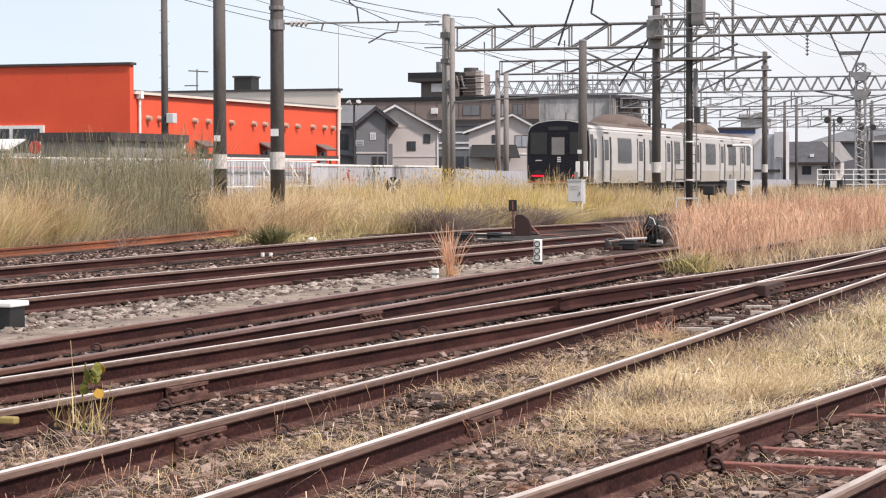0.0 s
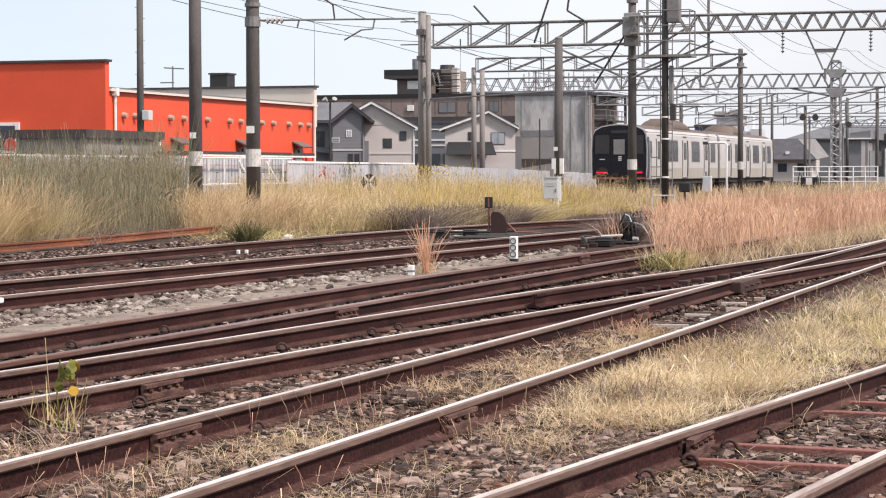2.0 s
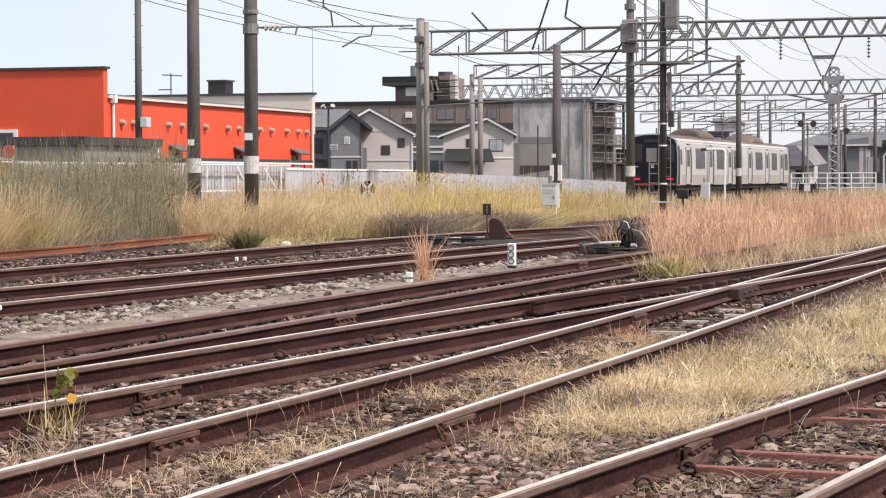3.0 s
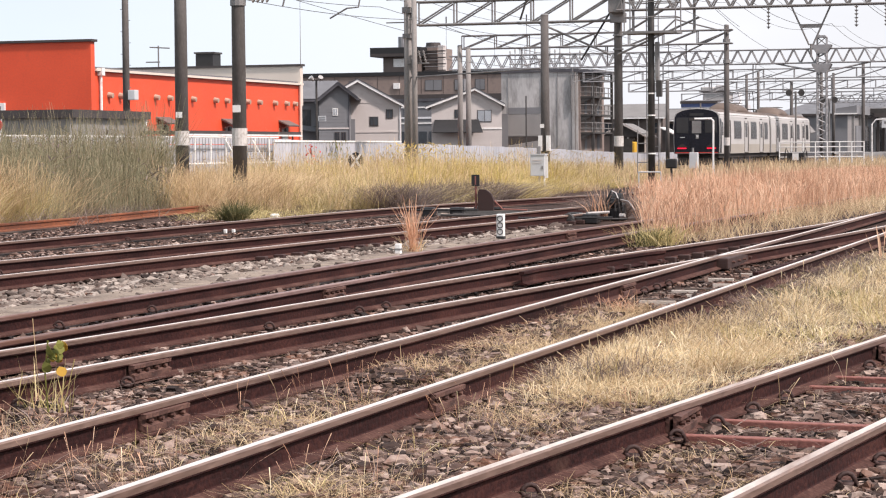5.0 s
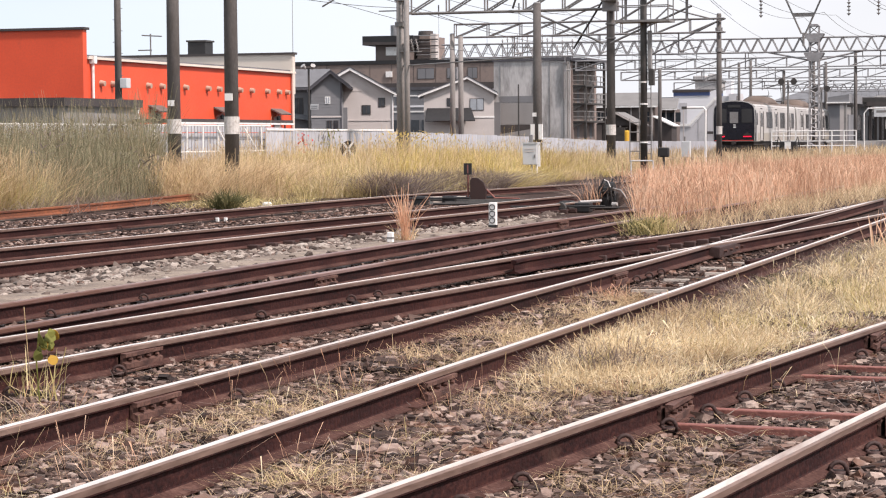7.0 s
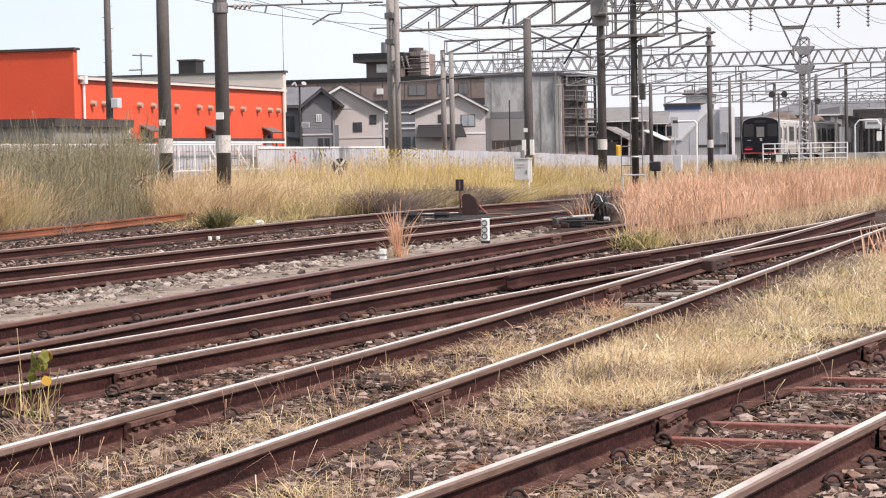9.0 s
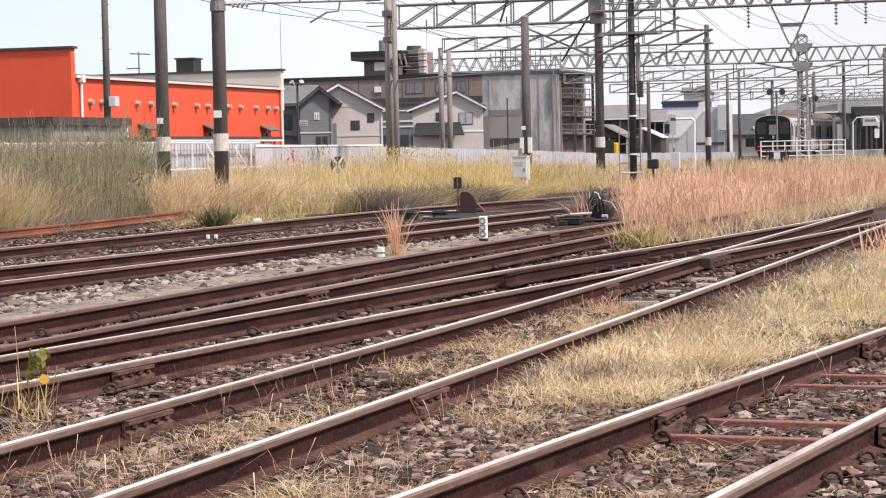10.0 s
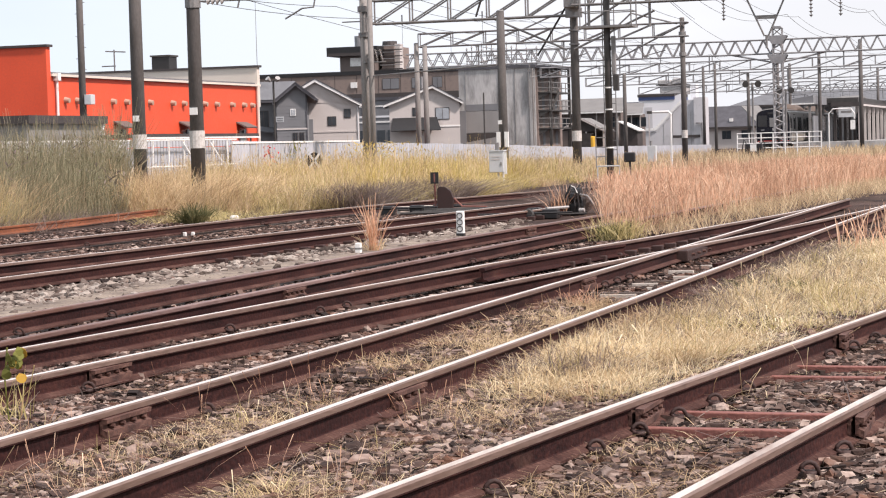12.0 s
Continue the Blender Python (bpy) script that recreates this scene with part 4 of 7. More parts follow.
    blades("reed", rd3, 0.34, 0.008, M["tan_grass"], "tan lower blades of a russet grass clump", "grass", 362, 0.35, (0.8, 1.0, 0.5), 0.9)
    pk = np.random.default_rng(171).normal(0, 0.09, (70, 2)) + np.array([-4.35, 19.6])
    blades("weed", pk, 0.22, 0.006, M["pink"], "small russet weed between two rails", "weed", 172, 0.4, (0.6, 1.0, 0.8), 0.5)
    gw = np.random.default_rng(173).normal(0, 0.2, (150, 2)) + np.array([-2.95, 21.5])
    blades("weed", gw, 0.17, 0.012, M["green"], "low dark green weeds in the dry grass", "weed", 174, 0.7, (0.5, 1.0, 0.4), 0.5)
    gf = np.random.default_rng(201).normal(0, 0.17, (330, 2)) + np.array([-6.70, 33.2])
    blades("weed", gf, 0.42, 0.008, M["straw_green"], "yellow green clump at the foot of the plumes", "grass", 202, 0.35, (0.7, 1.0, 0.3), 0.6)
    gf = np.random.default_rng(203).normal(0, 0.13, (170, 2)) + np.array([-6.85, 33.2])
    blades("weed", gf, 0.36, 0.010, M["green"], "green weeds at the foot of the plumes", "weed", 204, 0.35, (0.7, 1.0, 0.3), 0.6)
    rd2 = np.random.default_rng(63).normal(0, 0.10, (40, 2)) + np.array([-10.32, 44.9])
    blades("reed", rd2, 0.72, 0.012, M["pink"], "clump of russet plume grass by a point machine", "grass", 64, 0.22, (0.5, 1.2, 0.4), 0.6)


# ---- poles, gantries, wires ----
def pole(name, label, x, y, h, r, band=1.75, extras="", material="concrete", base=-0.1):
    t = thing(name, label, "pole", "catenary poles", at=(x, y, 0))
    part("shaft", rod((0, 0, base), (0, 0, h), r, r * 0.82, 14), M[material], t, smooth=True)
    part("cap", rod((0, 0, h), (0, 0, h + 0.05), r * 0.86, r * 0.6, 14), M["galv"], t)
    if band:
        part("band", rod((0, 0, band - 0.22), (0, 0, band + 0.22), r * 1.06, r * 1.05, 14), M["band"], t, "white painted marker band")
    if "n" in extras:
        part("plate", box(-0.10, 0.10, -r - 0.025, -r + 0.01, band + 0.62, band + 0.80), M["white"], t, "small white number plate")
    if "w" in extras:
        for dx in (-1, 1):
            part("plate", box(dx * (r - 0.03) - 0.075, dx * (r - 0.03) + 0.075, -r - 0.03, -r + 0.08, 1.35, 1.95), M["white"], t, "white marker plate")
        part("plate", box(-0.16, 0.0, -r - 0.02, -r + 0.01, 2.25, 2.40), M["white"], t)
    if "a" in extras:
        part("arm", rod((0, 0, 4.6), (7.6, -6.5, 4.65), 0.035, n=6), M["galv"], t, "long level steel arm")
        for k in range(3):
            insulator((0.3 + 0.22 * k, -0.2, 5.75), (0.42 + 0.22 * k, -0.2, 5.25), t, 4, 0.08)
        part("arm", rod((0, -0.2, 5.2), (1.0, -0.2, 5.2), 0.03, n=5), M["galv"], t)
        part("arm", rod((-1.0, 0, 8.0), (0.2, 0, 8.0), 0.03, n=5), M["galv"], t)
        part("arm", rod((-1.0, 0, 7.0), (0.2, 0, 7.0), 0.03, n=5), M["galv"], t)
    if "s" in extras:
        for k in range(int(h / 0.45)):
            z = 1.8 + 0.45 * k
            if z < h - 0.2:
                sx = 1 if k % 2 else -1
                part("step", rod((sx * r * 0.8, 0, z), (sx * (r + 0.07), 0, z), 0.012, n=5), M["galv"], t)
    if "c" in extras:
        part("collar", rod((0, 0, h - 1.0), (0, 0, h - 0.75), r * 1.25, r * 1.25, 12), M["galv"], t)
        part("collar", rod((0, 0, h - 2.1), (0, 0, h - 1.9), r * 1.2, r * 1.2, 12), M["galv"], t)
    return t


def insulator(p0, p1, parent, sheds=5, r=0.075):
    bm = bmesh.new()
    p0, p1 = Vector(p0), Vector(p1)
    rod(p0, p1, 0.022, n=6, bm=bm)
    for i in range(sheds):
        a = p0.lerp(p1, (i + 0.35) / sheds)
        c = p0.lerp(p1, (i + 0.75) / sheds)
        rod(a, c, r, r * 0.4, 10, bm)
    return part("insulator", bm, M["insul"], parent)


def gantry(label, y, x0, x1, z, depth, bays, style, r=0.05, drops=()):
    """A lattice beam across the tracks: chords, uprights and diagonals."""
    t = thing("catenary_gantry", label, "gantry", "catenary gantries", at=(0, y, 0))
    # beams past 150 m take the steel paled for haze
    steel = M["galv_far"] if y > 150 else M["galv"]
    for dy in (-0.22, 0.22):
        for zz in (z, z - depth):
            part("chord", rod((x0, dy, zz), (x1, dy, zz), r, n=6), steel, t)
    n = bays
    for dy in (-0.22, 0.22):
        for i in range(n):
            a, c = x0 + (x1 - x0) * i / n, x0 + (x1 - x0) * (i + 1) / n
            m = (a + c) / 2
            if style == "w":
                part("brace", rod((a, dy, z - depth), (m, dy, z), r * 0.75, n=5), steel, t)
                part("brace", rod((m, dy, z), (c, dy, z - depth), r * 0.75, n=5), steel, t)
            else:
                part("brace", rod((a, dy, z - depth), (a, dy, z), r * 0.7, n=5), steel, t)
                part("brace", rod((a, dy, z - depth), (c, dy, z), r * 0.7, n=5), steel, t)
    for i in range(0, n + 1):
        a = x0 + (x1 - x0) * i / n
        part("tie", rod((a, -0.22, z), (a, 0.22, z), r * 0.6, n=5), steel, t)
    for dx in drops:
        part("drop_post", rod((dx, 0, z - depth), (dx, 0, z - depth - 1.15), 0.045, n=6), steel, t)
        part("bracket", rod((dx, 0, z - depth - 1.05), (dx + 1.3, 0, z - depth - 0.75), 0.03, n=6), steel, t)
        insulator((dx + 0.08, 0, z - depth - 1.0), (dx + 0.5, 0, z - depth - 0.93), t, 4, 0.06)
    return t


def v_hanger(t_parent, x, z, drop):
    for sx in (-1, 1):
        part("hanger", rod((x + sx * 0.80, 0, z), (x + sx * 0.08, 0, z - drop), 0.04, n=5), M["galv"], t_parent)
    part("hanger", box(x - 0.42, x + 0.42, -0.03, 0.03, z - drop * 0.56, z - drop * 0.46), M["galv"], t_parent)
    part("hanger", rod((x, 0, z - drop + 0.05), (x, 0, z - drop - 0.5), 0.05, n=6), M["galv"], t_parent)


def wire(label, pts, r=0.012, sag=0.0, group="overhead wires"):
    line = []
    for (a, b) in zip(pts, pts[1:]):
        n = 14 if sag else 1
        for i in range(n):
            f = i / n
            line.append((a[0] + (b[0] - a[0]) * f, a[1] + (b[1] - a[1]) * f, a[2] + (b[2] - a[2]) * f - sag * 4 * f * (1 - f)))
    line.append(pts[-1])
    return solo("overhead_wire", tube(line, r, 5), M["wire"], label, "wire", group)


def build_poles():
    pole("catenary_pole", "dark weathered concrete pole with a white band in tall grass", -27.93, 64.6, 10.5, 0.21, 1.86, "n")
    b = pole("catenary_pole", "dark concrete catenary pole with a white band and strain arm", -21.6, 53.6, 10.0, 0.185, 1.80, "n")
    part("arm", rod((0, 0, 5.26), (4.3, 0, 5.21), 0.026, n=6), M["galv"], b, "level steel arm with insulators")
    insulator((0.36, 0, 5.255), (0.86, 0, 5.25), b, 4, 0.10)
    part("stay", rod((0, 0, 6.6), (3.0, 0, 5.24), 0.012, n=5), M["wire"], b)
    part("hook", tube([(3.25, 0, 5.22), (3.2, 0, 4.98), (2.9, 0, 4.96), (2.45, 0, 4.72)], 0.022, 6), M["galv"], b)
    part("hook", tube([(1.25, 0, 5.24), (1.2, 0, 5.05)], 0.022, 6), M["galv"], b)
    part("hook", tube([(2.2, 0, 5.22), (2.15, 0, 5.6), (1.95, 0, 5.75), (1.95, 0, 6.2)], 0.022, 6), M["dark_steel"], b)
    part("clamp", rod((0, 0, 5.1), (0, 0, 5.35), 0.20, 0.20, 12), M["galv"], b)
    part("clamp", rod((0, 0, 5.6), (0, 0, 5.7), 0.20, 0.20, 12), M["galv"], b)
    pole("catenary_pole", "stout pale concrete gantry pole among goldenrod", -30.33, 95.0, 8.4, 0.22, 0, "ca", "concrete_pale")
    pole("catenary_pole", "slim steel strut pole beside a gantry pole", -29.93, 94.6, 8.2, 0.13, 0, "", "concrete_pale")
    pole("catenary_pole", "concrete pole with white marker plates beside a relay box", -22.06, 86.6, 6.65, 0.19, 0, "w")
    f = pole("catenary_pole", "concrete gantry pole with a white band and pale boxes", -21.05, 95.3, 9.6, 0.20, 1.73, "c")
    for z in (6.75, 7.75):
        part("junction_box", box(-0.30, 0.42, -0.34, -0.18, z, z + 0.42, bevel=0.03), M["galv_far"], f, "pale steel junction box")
    for z in (5.6, 6.2):
        part("strap", rod((0, 0, z), (0, 0, z + 0.07), 0.23, 0.23, 12), M["galv"], f)
    part("strut", rod((0.3, -0.1, 6.3), (2.4, -0.1, 7.5), 0.05, n=6), M["galv"], f)
    part("strut", rod((-0.2, -0.1, 7.4), (-1.6, -0.1, 5.2), 0.045, n=6), M["dark_steel"], f)
    pole("catenary_pole", "concrete catenary pole with a white band by the main line", -21.73, 126.2, 8.2, 0.165, 1.75, "c")
    pole("catenary_pole", "thin distant concrete pole", -37.19, 126.2, 7.4, 0.17, 0, "", "concrete_pale")
    pole("catenary_pole", "thin distant concrete pole", -36.46, 125.4, 7.2, 0.17, 0, "", "concrete_pale")
    for x, y, h, r in ((-31.2, 157, 6.1, 0.15), (-27.3, 190, 6.8, 0.15), (-26.9, 170, 7.0, 0.12), (-21.4, 190, 8.2, 0.16), (-23.0, 176, 7.2, 0.13), (-16.6, 175, 8.6, 0.18), (-13.2, 190, 8.4, 0.16), (-27.6, 220, 8.4, 0.17), (-12.0, 205, 8.4, 0.16), (-20.6, 235, 8.2, 0.16), (-33.5, 205, 8.0, 0.15), (-10.6, 176, 7.5, 0.16)):
        pole("catenary_pole", "distant concrete catenary pole along the main line", x, y, h, r, 0, "")
    # utility pole behind the fence
    u = pole("utility_pole", "slim utility pole with step bolts and a grey switch box", -38.9, 84.4, 11.5, 0.15, 0, "s")
    part("switch_box", box(0.15, 0.45, -0.2, 0.2, 3.55, 3.95, bevel=0.02), M["box_grey"], u)
    # ladder mast with platform and loudspeaker cabinet
    s = thing("signal_mast", "dark steel mast with ladder, work platform and hanging boxes", "mast", at=(-16.95, 82.3, 0))
    part("shaft", rod((0, 0, -0.1), (0, 0, 9.5), 0.135, 0.12, 10), M["dark_steel"], s, smooth=True)
    for sx in (-0.22, 0.22):
        part("ladder_rail", rod((sx, 0.25, 0.6), (sx, 0.25, 9.2), 0.02, n=5), M["galv"], s)
    for k in range(24):
        part("rung", rod((-0.22, 0.25, 0.8 + k * 0.34), (0.22, 0.25, 0.8 + k * 0.34), 0.013, n=5), M["galv"], s)
    part("platform", box(-0.95, 1.05, -0.5, 0.6, 5.60, 5.68), M["galv"], s, "grating platform")
    for dx in (-0.9, 1.0):
        for dy in (-0.45, 0.55):
            part("rail_post", rod((dx, dy, 5.68), (dx, dy, 7.3), 0.025, n=5), M["galv"], s)
    for zz in (6.2, 6.75, 7.3):
        for dy in (-0.45, 0.55):
            part("guard_rail", rod((-0.9, dy, zz), (1.0, dy, zz), 0.022, n=5), M["galv"], s)
        for dx in (-0.9, 1.0):
            part("guard_rail", rod((dx, -0.45, zz), (dx, 0.55, zz), 0.022, n=5), M["galv"], s)
    part("cabinet", box(0.12, 0.60, -0.35, 0.05, 6.85, 8.0, bevel=0.04), M["galv"], s, "grey equipment cabinet")
    part("hanging_box", box(0.16, 0.30, -0.1, 0.12, 3.9, 5.3, bevel=0.02), M["galv"], s)
    part("hanging_box", box(0.2, 0.40, -0.12, 0.12, 3.3, 3.9, bevel=0.02), M["dark_steel"], s)
    for zz in (1.2, 2.6, 3.4):
        part("band", rod((0, 0, zz), (0, 0, zz + 0.05), 0.15, 0.15, 10), M["white"], s)
    part("foot_rail", rod((-0.42, -0.3, 0.55), (0.40, -0.3, 0.55), 0.03, n=6), M["box_grey"], s, "pale base rail")
    for sx in (-0.42, 0.40):
        part("foot_rail", rod((sx, -0.3, -0.05), (sx, -0.3, 0.57), 0.025, n=6), M["box_grey"], s)
    for z in (0.9, 1.25, 1.6, 1.95):
        part("step", rod((-0.5, -0.1, z), (-0.12, -0.1, z), 0.02, n=5), M["galv"], s)
    part("step_rail", rod((-0.5, -0.1, 0.5), (-0.5, -0.1, 2.1), 0.02, n=5), M["galv"], s)


def build_gantries():
    g = gantry("grey lattice portal beam between two concrete poles", 95.0, -29.9, -21.3, 7.85, 1.0, 5, "n", 0.055)
    part("brace", rod((-24.5, 0, 6.85), (-21.3, 0, 5.4), 0.05, n=6), M["galv"], g)
    part("brace", rod((-21.0, 0, 5.4), (-17.5, 0, 6.9), 0.05, n=6), M["galv"], g)
    for a, c in (((-24.4, 9.3), (-25.2, 6.95)), ((-23.6, 9.3), (-23.75, 8.3)), ((-23.75, 8.3), (-23.0, 7.85)), ((-27.2, 7.85), (-27.9, 8.6))):
        part("cantilever", rod((a[0], -0.3, a[1]), (c[0], -0.3, c[1]), 0.045, n=6), M["dark_steel"], g)
    g = gantry("long grey zigzag lattice beam over the yard", 94.4, -20.9, -4.0, 7.95, 0.72, 21, "w", 0.05)
    part("end_bracket", box(-21.25, -20.7, -0.15, 0.78, 7.15, 7.95, bevel=0.02), M["galv"], g, "steel bracket on a pole")
    part("end_post", rod((-4.0, 0, -0.1), (-4.0, 0, 8.1), 0.2, 0.17, 12), M["concrete"], g)
    v_hanger(g, -12.75, 7.2, 1.6)
    for dx in (-20.2, -17.6):
        part("upright", rod((dx, 0, 6.2), (dx, 0, 9.4), 0.06, n=6), M["galv"], g)
    for dx in (-14.5, -10.9, -9.7):
        insulator((dx, 0, 7.2), (dx, 0, 6.3), g, 6, 0.09)
    g = gantry("lighter portal beam with sloping braces", 126.2, -37, -21.4, 7.95, 0.75, 8, "n", 0.05, (-33.5, -28.5, -24.0))
    for a, c in (((-25.6, 6.0), (-22, 7.7)), ((-28.5, 8.9), (-31.0, 7.9)), ((-24.6, 8.6), (-22, 7.9)), ((-24.6, 8.6), (-26.2, 7.2))):
        part("brace", rod((a[0], 0, a[1]), (c[0], 0, c[1]), 0.05, n=6), M["galv"], g)
    gantry("zigzag lattice beam beside a floodlight tower", 157.0, -47, -6.5, 8.1, 0.95, 42, "w", 0.055, (-38, -31.5, -25.2, -16.0, -12.5))
    gantry("distant portal beam over the main line", 190.0, -45, -4.0, 7.9, 0.8, 16, "n", 0.055, (-34, -28, -24, -18, -12))
    gantry("distant portal beam over the main line", 222.0, -48, -5.0, 7.8, 0.8, 16, "n", 0.06, (-34, -28, -24, -18))
    gantry("far zigzag lattice beam", 292.0, -42, -2.0, 7.9, 0.95, 34, "w", 0.06, (-30, -25))
    gantry("far portal beam over the main line", 260.0, -50, -3.0, 7.6, 0.8, 18, "n", 0.06)
    # floodlight tower
    t = thing("floodlight_tower", "slender lattice steel tower with flared brackets and a cage top", "tower", at=(-20.4, 156.5, 0))
    w = 0.31
    # same haze-paled steel as the far beams beside it
    for sx in (-w, w):
        for sy in (-w, w):
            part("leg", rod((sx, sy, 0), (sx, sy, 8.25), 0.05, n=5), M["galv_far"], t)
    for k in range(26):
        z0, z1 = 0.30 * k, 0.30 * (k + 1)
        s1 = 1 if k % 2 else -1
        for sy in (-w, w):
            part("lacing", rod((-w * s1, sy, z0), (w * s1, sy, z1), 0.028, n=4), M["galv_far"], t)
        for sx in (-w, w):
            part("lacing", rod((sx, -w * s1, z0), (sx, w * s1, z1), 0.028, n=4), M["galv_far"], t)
    for z0, z1, flip in ((6.45, 7.05, 1), (7.75, 8.35, 1)):
        bm = bmesh.new()
        for sy in (-0.36, 0.36):
            slab([(-0.34, sy, z0), (0.34, sy, z0), (0.66, sy, z1 - 0.1), (0.66, sy, z1), (-0.66, sy, z1), (-0.66, sy, z1 - 0.1)], 0.03, bm)
        box(-0.66, 0.66, -0.36, 0.36, z1 - 0.03, z1, bm)
        part("bracket_plate", bm, M["galv_far"], t, "flared gusset plate under a beam")
    for sx in (-1, 1):
        part("knee_brace", rod((sx * 0.4, 0, 6.55), (sx * 3.5, 0.5, 7.2), 0.07, n=6), M["galv_far"], t)
    for sx in (-0.32, 0.32):
        for sy in (-0.25, 0.25):
            part("cage_post", rod((sx, sy, 8.35), (sx, sy, 8.85), 0.04, n=5), M["galv_far"], t)
    for a, c in (((-0.3, 8.35), (0.3, 8.85)), ((0.3, 8.35), (-0.3, 8.85))):
        part("cage_brace", rod((a[0], -0.25, a[1]), (c[0], -0.25, c[1]), 0.03, n=4), M["dark_steel"], t)
    part("cage_top", slab([(-0.38, -0.3, 8.82), (0.38, -0.3, 8.82), (0.24, -0.3, 8.98), (-0.24, -0.3, 8.98)], -0.6), M["galv_far"], t)


def catenary(x, ys, z, sag, label):
    """A messenger wire, its contact wire and the droppers between them."""
    t = thing("overhead_line", label, "overhead line", "overhead lines")
    line = []
    for a, b in zip(ys, ys[1:]):
        for i in range(8):
            f = i / 8
            line.append((x, a + (b - a) * f, z - sag * 4 * f * (1 - f)))
    line.append((x, ys[-1], z))
    part("messenger_wire", tube(line, 0.014, 5), M["wire"], t)
    part("contact_wire", tube([(x, ys[0], 5.35), (x, ys[-1], 5.35)], 0.012, 5), M["wire"], t)
    for p in line[::2]:
        part("dropper", rod((x, p[1], 5.35), p, 0.007, n=4), M["wire"], t)
    for y in ys:
        part("hanger", rod((x, y, z), (x, y, z + 0.45), 0.03, n=5), M["galv"], t)


def build_wires():
    main = (53.6, 95, 126.2, 157, 190, 222, 260, 292)
    catenary(-25.0, main[1:], 6.75, 0.5, "overhead line of the main track under the gantries")
    catenary(-28.6, main[1:], 6.75, 0.5, "overhead line of a parallel track under the gantries")
    for x in (-17.2, -12.6, -9.0):
        catenary(x, main[3:], 6.7, 0.5, "overhead line of a yard track under the gantries")
    for x, z in ((-30.0, 7.1), (-31.6, 7.7), (-29.0, 8.25)):
        wire("thin sagging feeder wire beside the main line", [(x, y, z) for y in (20, 64.6, 95, 126.2, 157, 190)], 0.013, 0.35)
    for x, z in ((-30.4, 8.3), (-21.2, 9.3), (-15.9, 7.95), (-11.2, 7.95)):
        wire("thin sagging feeder wire over the yard", [(x, y, z + (0.2 if y > 120 else 0)) for y in (95, 126, 157, 190, 222, 260)], 0.012, 0.6)
    for x0, z0, x1, z1 in ((-33.0, 9.6, -30.4, 7.9), (-35.5, 10.4, -30.4, 6.6), (-31.0, 8.9, -30.4, 8.3)):
        wire("thin feeder wire running to a gantry pole", [(x0, 56.0, z0), (x1, 95.0, z1)], 0.012, 0.25)
    for x, z in ((-19.0, 9.6), (-14.5, 9.9), (-10.9, 9.7)):
        wire("thin feeder wire above the lattice beams", [(x, y, z) for y in (80, 126, 157, 190, 222)], 0.012, 0.45)
    wire("long thin feeder wire crossing the yard", [(-21.6, 53.6, 8.0), (-21.1, 95.3, 9.3), (-21.6, 126.2, 8.1)], 0.013, 0.4)
    wire("long thin feeder wire crossing the yard", [(-16.95, 82.3, 9.3), (-21.0, 126.2, 8.1)], 0.012, 0.3)
    wire("long thin feeder wire crossing the yard", [(-16.95, 82.3, 9.0), (-24.0, 157, 8.1)], 0.012, 0.5)


# ---- train ----
TRAIN_X, CAR = -25.0, 19.4
SIDE = [(1.38, 1.05), (1.40, 1.6), (1.40, 2.6), (1.36, 3.30), (1.26, 3.50), (0.95, 3.66), (0.5, 3.75), (0, 3.78)]
BODY = SIDE + [(-x, z) for x, z in reversed(SIDE[:-1])]
SPEED, WHEEL_R = 8.15, 0.43
WHEELS = []


def side_x(z):
    return float(np.interp(z, [p[1] for p in SIDE[:5]], [p[0] for p in SIDE[:5]]))


def side_panel(y0, y1, z0, z1, proud, sx):
    """A panel that follows the body side."""
    zs = [z0 + (z1 - z0) * i / 6 for i in range(7)]
    outer = [(sx * (side_x(z) + proud + 0.006), z) for z in zs]
    inner = [(sx * (side_x(z) - 0.03), z) for z in reversed(zs)]
    return prism(outer + inner, [(0, y0), (0, y1)])


def bogie(parent, y):
    b = part("bogie", box(-1.0, 1.0, y - 1.5, y + 1.5, 0.55, 0.72), M["under"], parent)
    for sx in (-1.0, 1.0):
        part("side_frame", box(sx - 0.09, sx + 0.09, y - 1.6, y + 1.6, 0.45, 0.75, bevel=0.03), M["under"], b)
        part("spring", rod((sx, y, 0.7), (sx, y, 1.05), 0.22, 0.22, 12), M["under"], b)
    for dy in (-1.05, 1.05):
        bm = rod((-0.78, 0, 0), (0.78, 0, 0), 0.08, n=10)
        for sx in (-1, 1):
            rod((sx * 0.50, 0, 0), (sx * 0.60, 0, 0), WHEEL_R, WHEEL_R, 20, bm)
            for k in range(4):
                a = k * math.pi / 2
                rod((sx * 0.605, 0.25 * math.cos(a), 0.25 * math.sin(a)), (sx * 0.625, 0.25 * math.cos(a), 0.25 * math.sin(a)), 0.06, n=6, bm=bm)
        w = part("wheelset", bm, M["under"], b)
        w.matrix_basis = pose(0, y + dy, 0.16 + WHEEL_R)
        WHEELS.append((w, y + dy))


